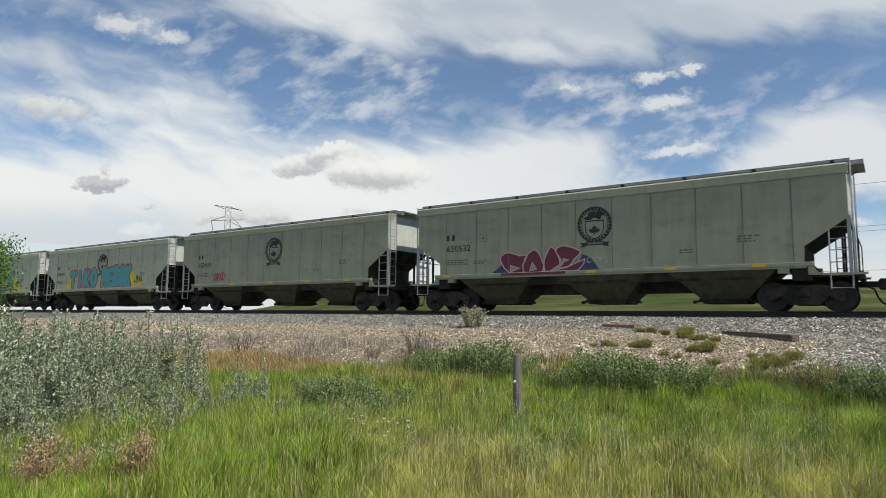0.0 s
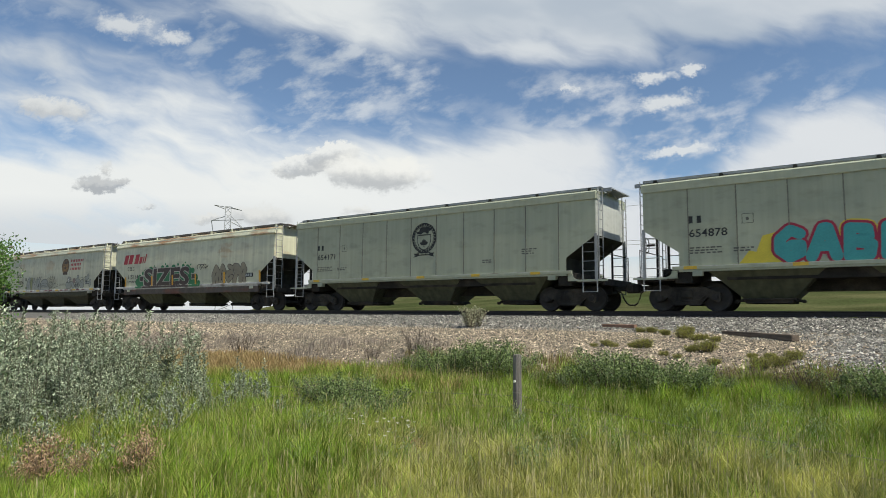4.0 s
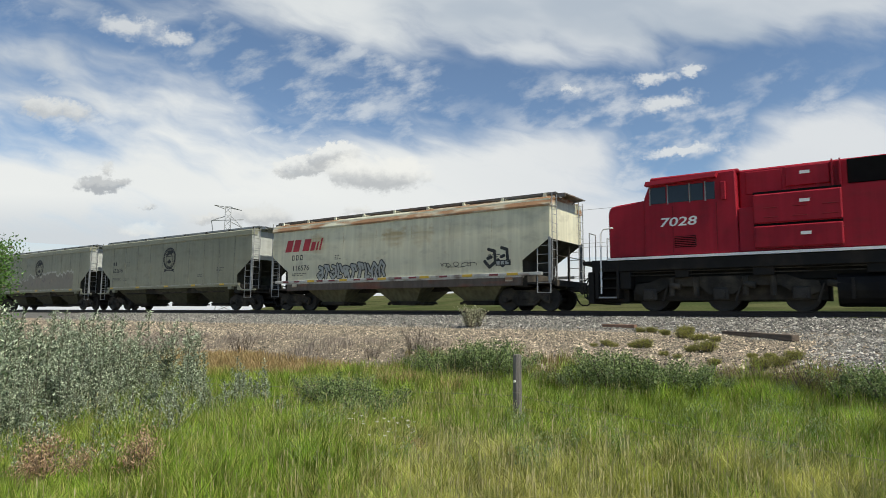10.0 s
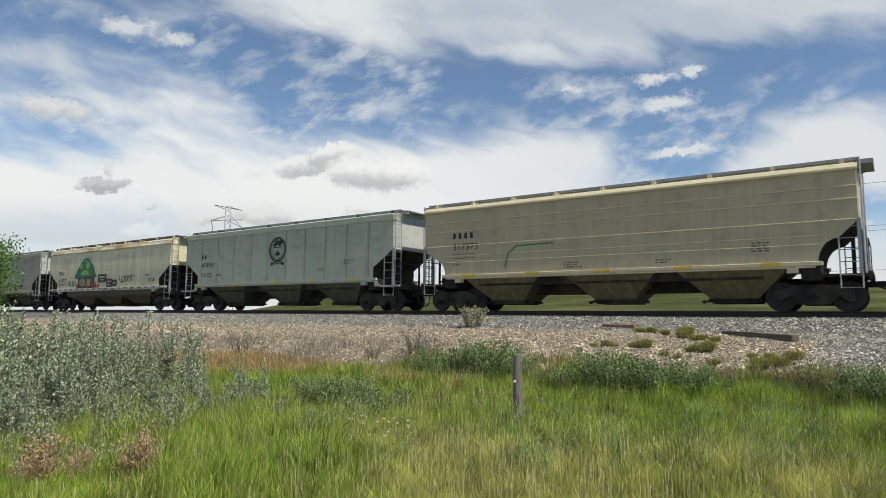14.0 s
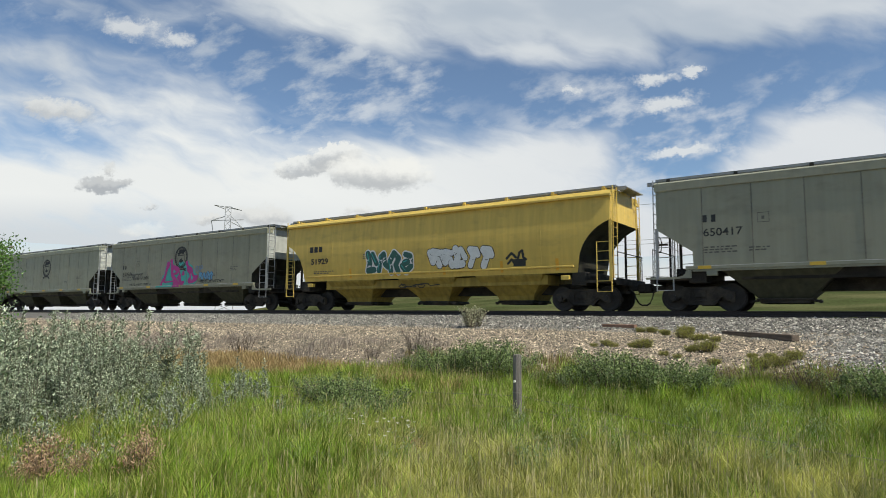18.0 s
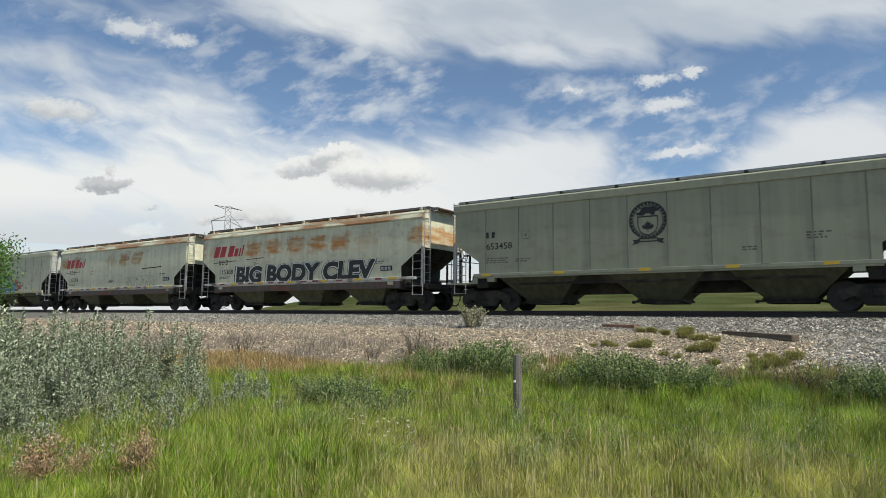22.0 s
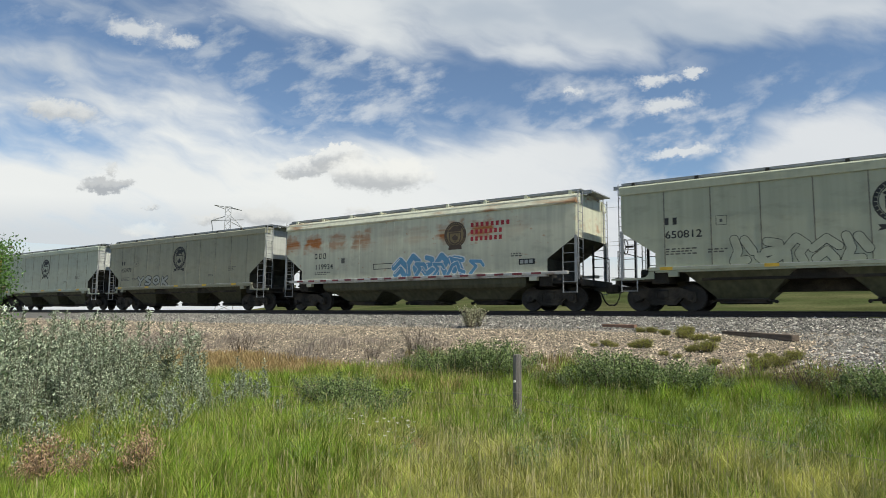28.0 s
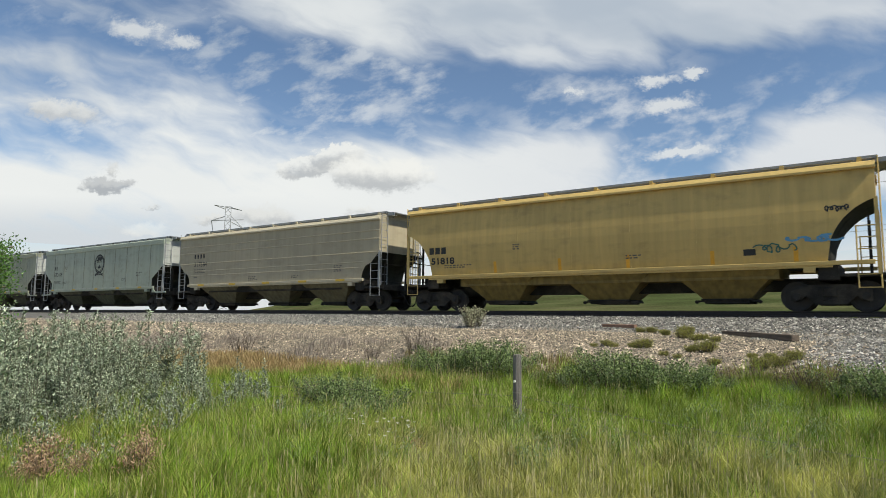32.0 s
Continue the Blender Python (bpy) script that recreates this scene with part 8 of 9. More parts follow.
def build_grass():
    x, y = fan(250000, -6, 78, 3.6, 9.2)
    k = RNG.random(len(x)) < 0.3 + 0.7 * yellowing(x, y)
    blades("grass", x[k], y[k], 0.33, 0.0048, M["grass"], "tall green and yellowing meadow grass", 0.62)
    # the same meadow goes on around and behind the camera
    x, y = np.concatenate([fan(130000, 78, 354, 0.3, 13.0), fan(16000, -6, 78, 0.3, 3.7)], 1)
    k = y < -13.4
    blades("grass", x[k], y[k], 0.3, 0.011, M["grass"], "meadow grass on the open ground of the verge", 0.5)
    x, y = fan(100000, -6, 78, 8.5, 17.0)
    k = (RNG.random(len(x)) < (-12.6 + 0.9 * drift(x, y, 0.5, 9) - y) / 1.6) & ~((x < -10.2) & (y > -14.6))
    blades("grass", x[k], y[k], 0.33, 0.0055, M["grass"], "tall green meadow grass below the bank", 0.45)
    x, y = fan(270000, -6, 78, 3.8, 14.0)
    k = (RNG.random(len(x)) < (-12.4 + 0.9 * drift(x, y, 0.5, 9) - y) / 1.4) & (RNG.random(len(x)) > 0.2 + 0.8 * yellowing(x, y)) & ~((x < -10.2) & (y > -14.6))
    blades("lush_grass", x[k], y[k], 0.38, 0.0053, M["lush"], "lush dark green grass in drifts", 0.5)
    x, y = fan(36000, -4, 76, 3.8, 12.0)
    k = (RNG.random(len(x)) < 0.09 + 0.16 * yellowing(x, y)) & (y < -13.2)
    blades("dry_grass", x[k], y[k], 0.36, 0.0024, M["straw"], "pale dry stalks among the grass", 0.6)
    x, y = fan(52000, -4, 76, 4.2, 11.0)
    k = (drift(x, y, 0.9, 51) > 0.12 - 0.35 * yellowing(x, y)) & (y < -13.2)
    blades("dry_grass", x[k], y[k], 0.30, 0.0036, M["brown_grass"], "brown withered stalks among green grass", 0.6)
    x, y = fan(26000, -4, 74, 3.8, 11.5)
    k = (RNG.random(len(x)) < 0.16 + 0.4 * yellowing(x, y)) & (drift(x, y, 0.7, 33) > -0.25) & (y < -13.4)
    seed_heads(x[k], y[k], 0.40, M["straw"], "pale seed spikes standing over the grass")
    x, y = field(26000, -17.0, -9.6, -14.9, -12.8)
    k = drift(x, y, 0.6, 4) > -0.45
    blades("dry_grass", x[k], y[k], 0.25, 0.006, M["orange_grass"], "orange dry grass along the foot of the bank", 0.7)
    x, y = field(9000, -10.4, -6.0, -14.7, -13.3)
    k = drift(x, y, 0.8, 8) > 0.05
    blades("dry_grass", x[k], y[k], 0.36, 0.006, M["orange_grass"], "orange dry grass thinning out into the meadow", 0.6)
    x, y = field(16000, -20, -7.0, -13.1, -11.2)
    k = drift(x, y, 0.7, 14) > 0.0
    blades("seed_grass", x[k], y[k], 0.26, 0.005, M["grey_grass"], "thin mauve-grey seeding grass on the gravel edge", 0.6)
    x, y = field(16000, -9.0, 1.5, -13.6, -11.9)
    k = (drift(x, y, 0.9, 24) > 0.02) & (RNG.random(len(x)) < (-11.5 - y) / 1.3)
    blades("weeds", x[k], y[k], 0.3, 0.006, M["brown_grass"], "ragged brown-green weeds on the gravel edge", 0.6)


def leaf_soup(centres, sizes, rng, ratio=0.42):
    """A folded rhombus for each leaf, turned at random."""
    n = len(centres)
    d = rng.normal(size=(n, 3))
    d[:, 2] = np.abs(d[:, 2]) * 0.8 + 0.2
    d /= np.linalg.norm(d, axis=1)[:, None]
    s = np.cross(d, rng.normal(size=(n, 3)))
    s /= np.linalg.norm(s, axis=1)[:, None]
    up = np.cross(d, s)
    L = sizes[:, None]
    p = np.stack([centres, centres + d * L * 0.5 + s * L * ratio * 0.5 + up * L * 0.08, centres + d * L, centres + d * L * 0.5 - s * L * ratio * 0.5 + up * L * 0.08], 1)
    t = np.array([[0, 1, 2], [0, 2, 3]])[None] + (np.arange(n) * 4)[:, None, None]
    return p, t


def shrub(name, label, leaf, seed, height_m, spread, stems, leaves, leaf_size, upright=0.6, category="shrub", bare=0.12, twig=None, tight=1.0, ratio=0.42, thin=1.0):
    """Stems that fork, with leaves set along them."""
    rng = np.random.default_rng(seed)
    top = empty(name)
    bm = B()
    centres = []
    for i in range(stems):
        a, r = rng.uniform(0, 2 * np.pi), spread * math.sqrt(rng.uniform(0, 1))
        base = Vector((0.55 * r * math.cos(a), 0.55 * r * math.sin(a), 0))
        h = height_m * rng.uniform(0.6, 1.0)
        tip = Vector((r * math.cos(a) * 1.1, r * math.sin(a) * 1.1, h)) * 1.0
        mid = base.lerp(tip, 0.5) + Vector((rng.normal(0, 0.05), rng.normal(0, 0.05), 0.04)) * spread
        rod(bm, base, mid, 0.008 * thin * (0.5 + height_m), 4)
        rod(bm, mid, tip, 0.005 * thin * (0.5 + height_m), 4)
        twigs = [(base, mid), (mid, tip)]
        for j in range(6):
            t = rng.uniform(bare + 0.1, 0.95)
            s = base.lerp(mid, t * 2) if t < 0.5 else mid.lerp(tip, t * 2 - 1)
            e = s + Vector((rng.normal(0, 0.3), rng.normal(0, 0.3), rng.uniform(0.15, 0.6) * upright + 0.05)) * height_m * 0.36
            rod(bm, s, e, 0.0035 * thin * (0.5 + height_m), 3)
            twigs.append((s, e))
        per = leaves // stems
        for q in range(per):
            s, e = twigs[rng.integers(2 if q % 5 else 1, len(twigs)) if q % 4 else 1]
            p = s.lerp(e, rng.uniform(0.05, 1.08))
            if p.z < bare * height_m:
                p.z = rng.uniform(bare, 0.8) * height_m
            g = 0.05 * (0.4 + height_m) * tight
            centres.append((p.x + rng.normal(0, g), p.y + rng.normal(0, g), max(0.02, p.z + rng.normal(0, g))))
    part("stem", bm, twig or M["twig"], top)
    c = np.array(centres)
    p, t = leaf_soup(c, leaf_size * rng.uniform(0.6, 1.3, len(c)), rng, ratio)
    soup("leaves", p, t, leaf, "", "", parent=top)
    return tagged(top, label, category)


def plume_bush(label, seed, tall, spread, stems, leaf_size=0.047):
    """Upright stems set with short rising twigs, with narrow leaves held close along them."""
    rng = np.random.default_rng(seed)
    top = empty("silverberry")
    bm = B()
    c, d = [], []
    for i in range(stems):
        a, r = rng.uniform(0, 2 * np.pi), spread * math.sqrt(rng.uniform(0, 1))
        p = Vector((0.7 * r * math.cos(a), 0.7 * r * math.sin(a), 0))
        h = tall * rng.uniform(0.5, 1.0)
        run = Vector((0.35 * r * math.cos(a) + rng.normal(0, 0.03), 0.35 * r * math.sin(a) + rng.normal(0, 0.03), h)) / 6
        chain = [p]
        for k in range(6):
            chain.append(chain[-1] + run + Vector((rng.normal(0, 0.016), rng.normal(0, 0.016), 0)))
        tube(bm, chain, 0.0045, 4)
        k, n = 0.12, 0
        while k < 1.0:
            f = min(5, int(k * 6))
            q = chain[f].lerp(chain[f + 1], k * 6 - f)
            ta = n * 2.4 + rng.uniform(-0.6, 0.6)
            L = (0.24 - 0.15 * k) * rng.uniform(0.5, 1.25) * min(1.0, 0.5 + tall)
            tip = q + Vector((0.72 * L * math.cos(ta), 0.72 * L * math.sin(ta), 0.75 * L))
            rod(bm, q, tip, 0.002, 3)
            m = max(4, int(L / 0.013))
            for e in range(m):
                u = (e + rng.random()) / m
                s = q.lerp(tip, u)
                g = 2.4 * e + rng.uniform(-0.5, 0.5)
                w = (tip - q).normalized() * 0.7 + Vector((math.cos(g), math.sin(g), 0.25 * math.sin(g * 1.7))) * 0.75
                c.append(s), d.append(w)
            k += 0.055 / max(0.45, tall) * rng.uniform(0.7, 1.3)
            n += 1
        for e in range(8):
            c.append(chain[-1] - Vector((0, 0, 0.012 * e)))
            d.append(Vector((0.6 * math.cos(2.4 * e), 0.6 * math.sin(2.4 * e), 0.7)))
    part("stem", bm, M["dark_twig"], top)
    c, d = np.array(c), np.array(d)
    d /= np.linalg.norm(d, axis=1)[:, None]
    side = np.cross(d, rng.normal(size=d.shape))
    side /= np.linalg.norm(side, axis=1)[:, None]
    L = (leaf_size * rng.uniform(0.6, 1.25, len(c)))[:, None]
    up = np.cross(d, side)
    p = np.stack([c, c + d * L * 0.5 + side * L * 0.21 + up * L * 0.05, c + d * L, c + d * L * 0.5 - side * L * 0.21 + up * L * 0.05], 1)
    t = np.array([[0, 1, 2], [0, 2, 3]])[None] + (np.arange(len(c)) * 4)[:, None, None]
    soup("leaves", p, t, M["silver_leaf"], "", "", parent=top)
    return tagged(top, label, "shrub", "silver shrubs")


def gz(x, y):
    return float(ground_z(np.array([x]), np.array([y]))[0])


def at_bearing(b, d):
    return STAND.x - math.sin(radians(b)) * d, STAND.y + math.cos(radians(b)) * d


def plant(ob, x, y, turn=0, scale=1.0, sink=0.02):
    ob.matrix_basis = pose(x, y, gz(x, y) - sink, 0, 0, turn) @ Matrix.Scale(scale, 4)
    return ob


def again(ob, x, y, turn, scale):
    c = copy_thing(ob, Matrix())
    return plant(c, x, y, turn, scale)


def build_shrubs():
    r = random.Random(5)
    kinds = [plume_bush("silvery grey-green leafy shrub in the grass", 100 + i, 1.5, 0.34, 9) for i in range(4)]
    small = [plume_bush("low sparse silvery sapling in the grass", 120 + i, 0.62, 0.12, 3, 0.036) for i in range(4)]
    slim = [plume_bush("slender silvery sapling rising from the grass", 130 + i, 1.4, 0.15, 4) for i in range(3)]
    spots = []
    for b0, b1, d0, d1, n, h, pool in ((70, 78, 8.8, 15.5, 20, 1.08, kinds), (65.5, 70.5, 8.8, 14.5, 19, 1.0, kinds), (61.5, 65.5, 9.6, 13.5, 9, 0.93, kinds), (66, 75, 7.4, 8.6, 7, 0.62, kinds),
                                       (54.8, 64, 10.6, 13.2, 17, 0.97, slim), (58, 70, 8.0, 10.4, 13, 0.62, slim), (53, 70, 7.4, 10.4, 34, 0.95, small), (46, 55, 8.6, 11.2, 9, 0.75, small), (51.5, 56.5, 9.2, 11.6, 8, 0.6, slim), (62, 71, 6.6, 8.0, 10, 0.8, small)):
        for i in range(n):
            spots.append((*at_bearing(r.uniform(b0, b1), r.uniform(d0, d1)), h * r.uniform(0.74, 1.1), pool[i % len(pool)]))
    for b, d, h, k in ((60.9, 11.5, 1.08, slim[0]), (63.5, 11.2, 1.08, slim[1]), (56.8, 11.4, 1.02, slim[2]), (50.9, 9.9, 0.62, slim[1]), (50.3, 10.2, 0.52, slim[0])):
        spots.append((*at_bearing(b, d), h, k))
    used = set()
    for x, y, h, k in spots:
        if k not in used:
            used.add(k)
            plant(k, x, y, r.uniform(0, 360), h)
        else:
            again(k, x, y, r.uniform(0, 360), h)
    # green bushes along the foot of the bank
    bush = [shrub("green_bush", "dense dull green leafy bush at the foot of the bank", M["green_leaf"], 140 + i, 0.72, 0.8, 24, 7000, 0.043, 0.4, bare=0.0, ratio=0.5) for i in range(2)]
    for k in bush:
        tagged(k, group="green bushes")
    places = [(-6.68, -16.3, 0.8), (-6.1, -16.5, 0.74), (-7.3, -16.1, 0.7), (-7.0, -13.1, 0.85), (-6.35, -13.1, 0.98), (-5.75, -13.1, 0.75), (-7.7, -13.0, 0.55), (-4.0, -13.55, 0.66), (-3.6, -13.45, 0.92), (-3.2, -13.5, 0.86), (-2.75, -13.4, 0.74), (-2.4, -13.3, 0.6), (-4.2, -13.2, 0.5), (-0.5, -13.1, 0.62), (0.1, -13.3, 0.8), (-1.2, -13.2, 0.4), (-5.0, -13.3, 0.38), (0.5, -13.6, 0.6)]
    for i, (x, y, s) in enumerate(places):
        k = bush[i % 2]
        if i < 2:
            plant(k, x, y, 90 * i, s)
        else:
            again(k, x, y, 47 * i, s)
    k = shrub("sagebrush", "pale olive sage clump growing on the gravel", M["sage_leaf"], 160, 0.55, 0.4, 26, 1500, 0.06, 1.2, bare=0.0)
    plant(k, -12.2, -4.15, 0, 1.25)
    k = shrub("weed", "grey-purple twiggy weed on the gravel", M["grey_grass"], 161, 0.55, 0.4, 16, 1100, 0.035, 1.0, "weed")
    plant(k, -8.9, -11.8)
    again(k, -14.2, -12.5, 30, 1.1)
    again(k, -8.3, -12.0, 130, 0.8)
    again(k, -9.8, -12.3, 210, 0.6)
    k = shrub("dock", "russet dried dock weed with crumbling seed heads", M["rust_leaf"], 162, 0.5, 0.14, 9, 1700, 0.028, 1.6, "weed", 0.4, thin=0.5, tight=1.4)
    tagged(k, group="russet weeds")
    plant(k, *at_bearing(66.7, 6.5), 0, 0.95)
    again(k, *at_bearing(67.6, 6.5), 110, 0.6)
    again(k, *at_bearing(59.8, 6.0), 80, 0.88)
    again(k, *at_bearing(64.0, 6.3), 30, 0.7)
    again(k, -6.2, -20.7, 160, 0.45)
    again(k, *at_bearing(37.5, 6.6), 200, 0.5)
    again(k, *at_bearing(59.2, 5.7), 20, 0.45)
    k = shrub("moss_tuft", "low olive-green tuft growing in the gravel", M["moss"], 163, 0.21, 0.2, 40, 1900, 0.045, 1.2, "tuft", 0.0, ratio=0.2)
    tagged(k, group="gravel tufts")
    first = True
    for x, y, s in ((-5.06, -9.6, 0.75), (-5.3, -9.4, 0.7), (-4.75, -9.3, 0.55), (-4.37, -9.7, 1.05), (-4.55, -9.5, 0.8), (-5.74, -4.6, 0.9), (-6.1, -4.5, 0.8), (-5.4, -4.7, 0.6), (-4.9, -6.2, 0.75), (-4.45, -6.0, 1.25), (-4.3, -6.9, 1.0), (-3.9, -7.4, 0.8), (-3.75, -7.2, 0.75), (-3.3, -8.0, 0.75), (-2.95, -10.4, 1.1), (-3.2, -10.5, 0.7), (-3.55, -11.1, 0.5), (-3.25, -11.3, 0.45), (-1.75, -11.9, 0.95), (-1.5, -11.7, 0.8), (-1.35, -11.2, 0.85), (-1.7, -11.3, 0.6), (-2.0, -11.2, 0.5), (-2.5, -11.8, 0.6), (-5.2, -10.4, 0.45)):
        if first:
            plant(k, x, y, 0, 0.7 * s)
            first = False
        else:
            again(k, x, y, 61 * x, 0.9 * s)
    k = shrub("weed", "ragged brown-green weed at the gravel edge", M["brown_grass"], 164, 0.5, 0.35, 16, 1300, 0.035, 1.0, "weed", 0.05, ratio=0.3)
    tagged(k, group="bank weeds")
    plant(k, -2.1, -12.75, 0, 0.7)
    for x, y, s in ((-1.7, -12.6, 0.6), (-1.3, -12.75, 0.75), (-0.95, -12.9, 1.0), (-0.75, -13.0, 0.8), (-4.8, -13.0, 0.6), (-5.2, -13.1, 0.7), (-8.6, -13.0, 0.6), (0.4, -13.2, 0.7)):
        again(k, x, y, 83 * x, s)
    # grey-green leafy weeds scattered through the meadow
    forb = [shrub("weed", "grey-green leafy weed standing in the grass", M["forb_leaf"], 170 + i, 0.42, 0.14, 6, 460, 0.022, 1.3, "weed", 0.1, twig=M["lush"], thin=0.4) for i in range(2)]
    for k in forb:
        tagged(k, group="meadow weeds")
    for i in range(64):
        x, y = at_bearing(r.uniform(2, 64), r.uniform(5.6, 10.0))
        (plant if i < 2 else again)(forb[i % 2], x, y, 37 * i, r.uniform(0.7, 1.15))
    # small white flowers
    for i in range(26):
        b, d = r.uniform(37.5, 43.5), r.uniform(6.4, 7.8)
        x, y = at_bearing(b, d)
        f = empty("wildflower")
        bm = B()
        rod(bm, (0, 0, 0), (0.02, 0.01, 0.42), 0.003, 4)
        part("stalk", bm, M["lush"], f)
        bm = B()
        for q in range(7):
            a = 2 * math.pi * q / 7
            v = [bm.verts.new(c) for c in ((0.02, 0.01, 0.42), (0.02 + 0.02 * math.cos(a - 0.3), 0.01 + 0.02 * math.sin(a - 0.3), 0.44), (0.02 + 0.03 * math.cos(a), 0.01 + 0.03 * math.sin(a), 0.435), (0.02 + 0.02 * math.cos(a + 0.3), 0.01 + 0.02 * math.sin(a + 0.3), 0.44))]
            bm.faces.new(v)
        part("petals", bm, M["petal"], f)
        plant(tagged(f, "small white wildflower on a thin stalk in grass", "flower", "white wildflowers"), x, y, 30 * i, r.uniform(0.65, 0.9))


def build_tree():
    rng = np.random.default_rng(3)
    tree = empty("tree")
    bm = B()
    rod(bm, (0, 0, 0), (0.05, 0, 1.6), 0.13, 8)
    rod(bm, (0.05, 0, 1.5), (0.0, 0.1, 3.4), 0.08, 7)
    part("trunk", bm, M["twig"], tree)
    bm = B()
    tips = []
    for i in range(34):
        z = rng.uniform(0.7, 3.6)
        a, r = rng.uniform(0, 2 * np.pi), (1.55 - 0.25 * abs(z - 1.9)) * rng.uniform(0.45, 1.0)
        e = Vector((r * math.cos(a), r * math.sin(a), z + rng.uniform(0.1, 0.7)))
        rod(bm, (0.03, 0.02, z), e, 0.022, 5)
        tips.append((Vector((0.03, 0.02, z)), e))
    part("limbs", bm, M["twig"], tree)
    c = []
    for s, e in tips:
        for q in range(560):
            p = s.lerp(e, rng.uniform(0.25, 1.08))
            c.append((p.x + rng.normal(0, 0.17), p.y + rng.normal(0, 0.17), p.z + rng.normal(0, 0.17)))
    c = np.array(c)
    p, t = leaf_soup(c, 0.075 * rng.uniform(0.6, 1.3, len(c)), rng, 0.6)
    soup("crown", p, t, M["tree_leaf"], "", "", parent=tree)
    tagged(tree, "young bright green leafy tree beside the track", "tree")
    x, y = at_bearing(72.5, 17.5)
    tree.matrix_basis = pose(x, y, -1.75) @ Matrix.Scale(0.84, 4)


def build_fence():
    px, py = -4.09, -15.84
    z = gz(px, py)
    post = empty("fence_post", pose(px, py, z))
    bm = B()
    ring = [(0.058 * (1 + 0.06 * math.sin(3 * a)) * math.cos(a), 0.055 * math.sin(a)) for a in np.linspace(0, 2 * math.pi, 11)[:-1]]
    loft(bm, [[(x * s + dx, y * s, h) for x, y in ring] for h, s, dx in ((-0.3, 1.08, 0.006), (0.3, 1.04, 0.0), (0.7, 1.0, -0.003), (0.93, 0.98, 0.0), (0.945, 0.9, 0.001))])
    part("timber", bm, M["weathered_wood"], post)
    for h in (0.45, 0.28):
        bm = B()
        pts = [(0.062 * math.cos(a), 0.062 * math.sin(a), h) for a in np.linspace(0, 2 * math.pi, 13)]
        tube(bm, pts, 0.004, 4)
        part("wire_tie", bm, M["wire"], post)
    bm = B()
    rod(bm, (0.0, -0.058, 0.60), (0.0, -0.09, 0.60), 0.016, 8)
    part("insulator", bm, M["petal"], post, "small white insulator")
    tagged(post, "weathered grey wooden fence post in tall grass", "fence post")
    ends = [(1.23, -17.74, -1.34), (-14.0, -18.6, -1.35)]
    for ex, ey, ez in ends:
        for h in (0.41, 0.26):
            a, b = Vector((px, py, z + h)), Vector((ex, ey, ez + h - 0.4))
            w = empty("fence_wire")
            bm = B()
            pts = [a.lerp(b, t) - Vector((0, 0, 0.03 * math.sin(math.pi * t))) for t in np.linspace(0, 1, 13)]
            tube(bm, pts, 0.002, 4)
            part("strand", bm, M["wire"], w)
            for i in range(1, 24):
                p = a.lerp(b, i / 24) - Vector((0, 0, 0.03 * math.sin(math.pi * i / 24)))
                bm = B()
                rod(bm, p + Vector((-0.012, 0, -0.018)), p + Vector((0.012, 0, 0.018)), 0.0025, 3)
                part("barb", bm, M["wire"], w)
            tagged(w, "thin rusty barbed wire strung from the post", "fence wire", "fence wires")


def build_timber():
    a, b = Vector((-1.71, -7.79, 0)), Vector((-3.8, -4.4, 0))
    za, zb = gz(a.x, a.y) + 0.06, gz(b.x, b.y) - 0.01
    d = (b - a)
    bm = B()
    box(bm, -d.length / 2, d.length / 2, -0.09, 0.09, -0.09, 0.05, 0.012)
    t = mesh_object("timber", bm, M["old_plank"])
    c = (a + b) / 2
    t.matrix_basis = pose(c.x, c.y, (za + zb) / 2 + 0.05, 0, -math.degrees(math.atan2(zb - za, d.length)), math.degrees(math.atan2(d.y, d.x)))
    tagged(t, "old grey-brown railway timber half buried in gravel", "timber")
    bm = B()
    box(bm, -0.55, 0.55, -0.1, 0.1, -0.05, 0.05, 0.008)
    t = mesh_object("plank", bm, M["red_plank"])
    x, y = -7.05, -3.66
    t.matrix_basis = pose(x, y, gz(x, y) + 0.05, 0, 0, -8)
    tagged(t, "reddish weathered plank lying flat on gravel", "plank")


build_stones()
build_grass()
build_shrubs()
build_tree()
build_fence()
build_timber()

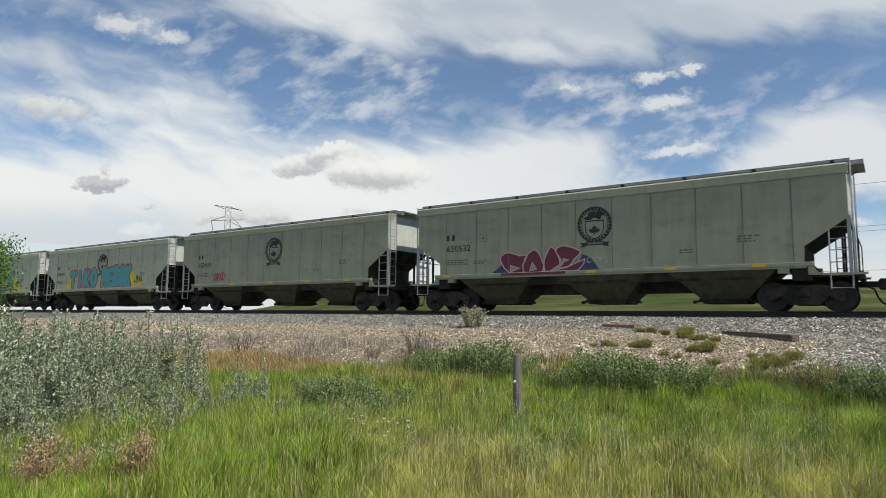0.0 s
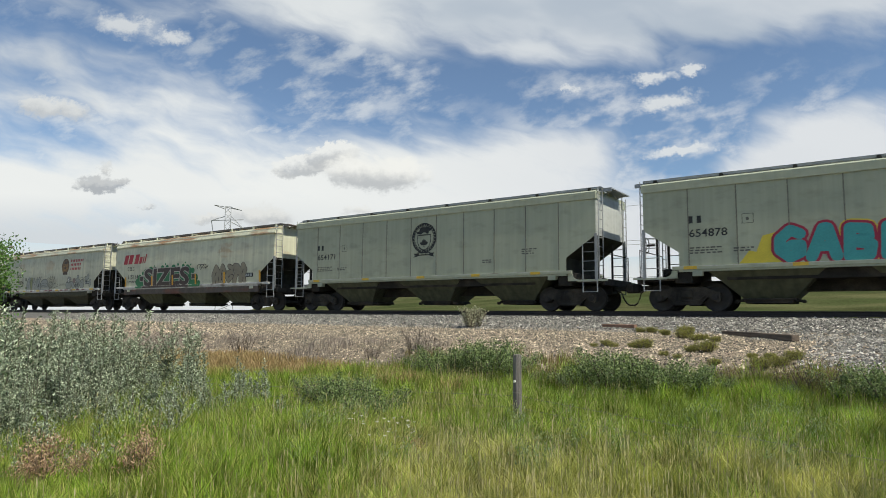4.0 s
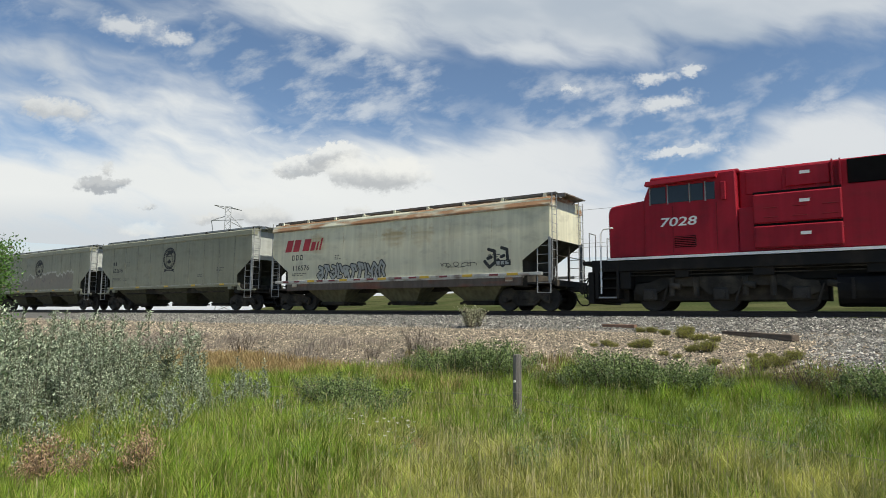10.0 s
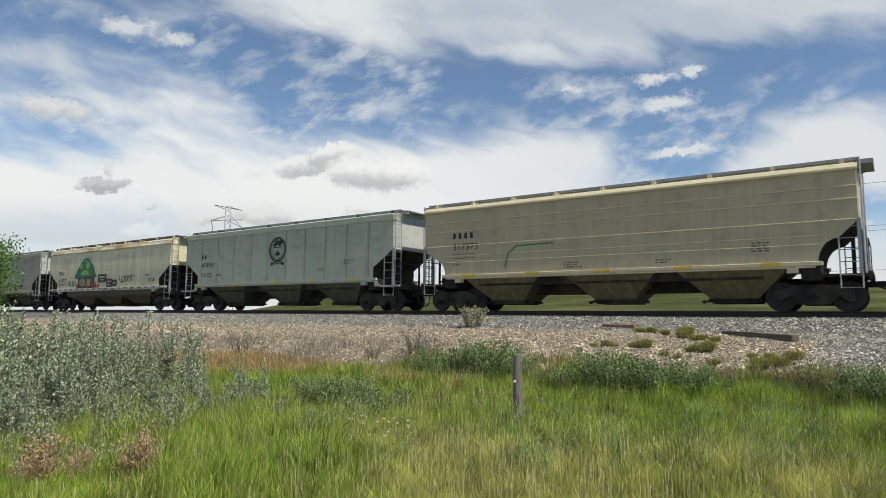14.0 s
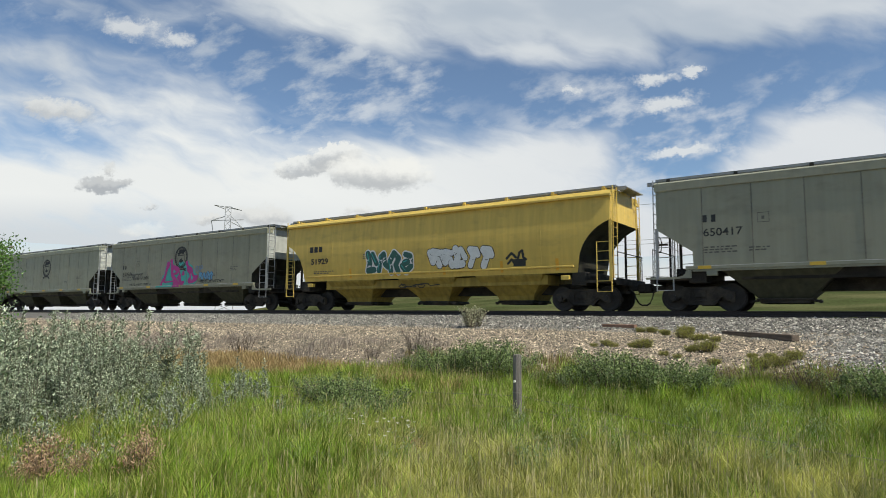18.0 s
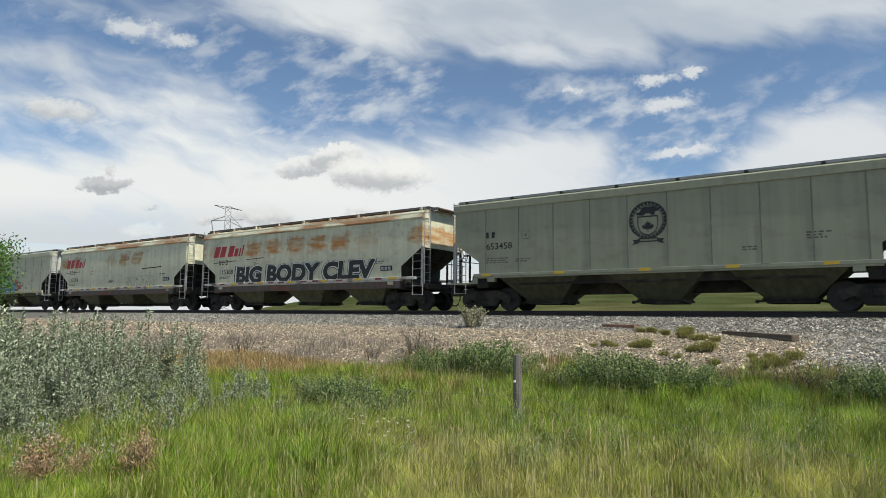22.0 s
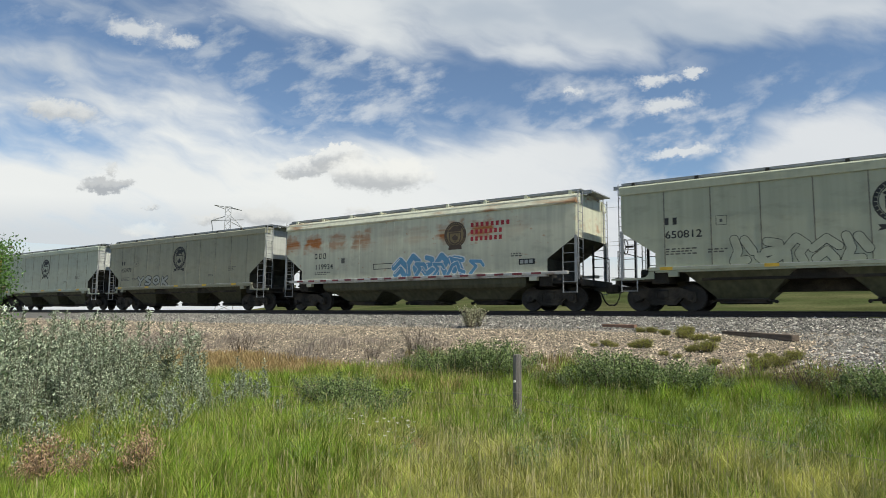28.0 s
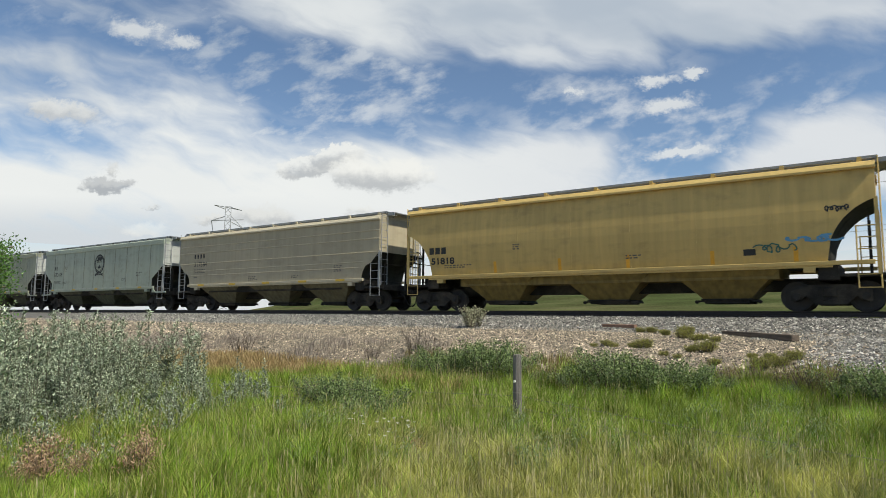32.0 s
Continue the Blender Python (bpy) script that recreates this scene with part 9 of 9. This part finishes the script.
# ---- far side ----
def build_pylon():
    x, y = at_bearing(54.2, 280)
    py = empty("pylon", pose(x, y, 1.0, 0, 0, 54))
    steel = M["galv"]

    def lattice(name, pts, r=0.16):
        bm = B()
        for a, b in pts:
            rod(bm, a, b, r, 4)
        return part(name, bm, steel, py)
    for sx in (-1, 1):
        for sy in (-1, 1):
            lattice("leg", [((sx * 3.6, sy * 3.6, 0), (sx * 1.3, sy * 1.3, 30)), ((sx * 1.3, sy * 1.3, 30), (sx * 1.1, sy * 1.1, 44.2))])
    for k in range(9):
        z0, z1 = 3.2 * k, 3.2 * k + 3.2
        w0, w1 = 3.6 - 2.3 * z0 / 30, 3.6 - 2.3 * z1 / 30
        lattice("brace", [((-w0, -w0, z0), (w1, -w1, z1)), ((w0, -w0, z0), (-w1, -w1, z1)), ((-w0, w0, z0), (w1, w1, z1)), ((w0, w0, z0), (-w1, w1, z1))], 0.09)
    for k in range(5):
        z0, z1 = 30 + 2.8 * k, 32.8 + 2.8 * k
        lattice("brace", [((-1.2, -1.2, z0), (1.2, -1.2, z1)), ((1.2, -1.2, z0), (-1.2, -1.2, z1))], 0.08)
    lattice("upper_crossarm", [((-5.6, 0, 44.6), (5.4, 0, 43.0)), ((-5.6, 0, 44.6), (-1, 0, 43.0)), ((5.4, 0, 43.0), (1, 0, 44.0)), ((-1, 0, 44.2), (1, 0, 44.2))])
    lattice("lower_crossarm", [((-6.5, 0, 38.0), (6.3, 0, 39.0)), ((-6.5, 0, 38.0), (-1.2, 0, 40.0)), ((6.3, 0, 35.2), (1.2, 0, 40.2)), ((6.3, 0, 35.2), (1.0, 0, 38.0)), ((-6.5, 0, 38.0), (-5.6, 0, 33.0))])
    tagged(py, "grey lattice steel power pylon far beyond the track", "pylon")


def build_lines():
    for y, z in ((55, 13.9), (55.5, 9.5), (56.5, 9.1), (55.2, 4.85)):
        bm = B()
        pts = [(xx, y, z + 0.3 * ((xx + 20) / 60) ** 2) for xx in range(-80, 61, 20)]
        tube(bm, pts, 0.022, 4)
        tagged(mesh_object("overhead_wire", bm, M["galv"]), "thin grey overhead wire against the sky", "wire", "overhead wires")


def build_posts():
    for b, d, h in ((8.1, 50, 1.7), (37.9, 60, 1.7), (10.1, 60, 1.2), (33.0, 70, 1.4), (30.5, 62, 1.6), (23.0, 58, 1.3)):
        x, y = at_bearing(b, d)
        bm = B()
        z = height(x, y)
        loft(bm, [[(x + r * math.cos(a), y + r * math.sin(a), q) for a in np.linspace(0, 2 * math.pi, 9)[:-1]] for q, r in ((z - 0.2, 0.045), (z + h, 0.045), (z + h + 0.03, 0.02))])
        tagged(mesh_object("marker_post", bm, M["white_paint"]), "slim white marker post in the pasture", "post", "marker posts")


def build_ties():
    bm = B()
    box(bm, -0.11, 0.11, -1.3, 1.3, -0.36, -0.176, 0.01)
    first = None
    track = tagged(empty("sleepers"), "dark timber sleepers under the rails", "sleepers", kind="structure")
    me = None
    for i in range(150):
        x = 4 - 0.52 * i
        if me is None:
            first = part("tie", bm, M["tie"], track)
            me = first.data
            first.location = (x, 0, 0)
        else:
            t = new("tie", me)
            t.parent, t.location = track, (x, 0.03 * math.sin(i * 2.3), 0)


build_pylon()
build_lines()
build_posts()
build_ties()

# ---- movement ----
LAG = [(0, 0), (6, -0.06), (12, -0.1), (18, 0.03), (20, 0.15), (22, 0.45), (24, 0.8), (26, 1.2), (28, 1.55), (29, 1.65), (30, 1.6), (31, 1.35), (32, 0.8)]
SPEED = 15.67
PITCH = {"yellow": 18.65, "loco": 25.4}


def gone(t):
    for (a, p), (b, q) in zip(LAG, LAG[1:]):
        if t <= b:
            return SPEED * t + p + (q - p) * (t - a) / (b - a)
    return SPEED * t


def motions():
    walk(clouds, [(t, pose(EYE.x - 1.0 * t / 32, EYE.y + 21.0 * t / 32, EYE.z)) for t in (0, 16, 32)])
    start, s, place = -8.80 + 17.6, 0.0, {}
    for i, car in enumerate(TRAIN):
        p = PITCH.get(car["hw"], 17.6)
        if i:
            s -= (last + p) / 2
        last = p
        place[car] = start + s
        walk(car, [(t, pose(start + s + SPEED * t + e, 0, 0)) for t, e in LAG])
    # the wheels roll while their car is near the camera
    for car, wheel, dx, r in WHEELS:
        a = max(0.0, (-75 - place[car]) / SPEED)
        b = min(32.0, (16 - place[car]) / SPEED)
        if b <= a:
            continue
        ts = [0.0] if a > 0 else []
        ts += [round(k / 30, 5) for k in range(int(a * 30), int(b * 30) + 1)]
        if ts[-1] < 32.0:
            ts.append(32.0)
        rows, g0, g1 = [], gone(int(a * 30) / 30), gone(int(b * 30) / 30)
        for t in ts:
            g = min(max(gone(t), g0), g1)
            rows.append((t, pose(dx, 0, r, 0, math.degrees((g - g0) / r) % 360, 0)))
        walk(wheel, rows)


motions()
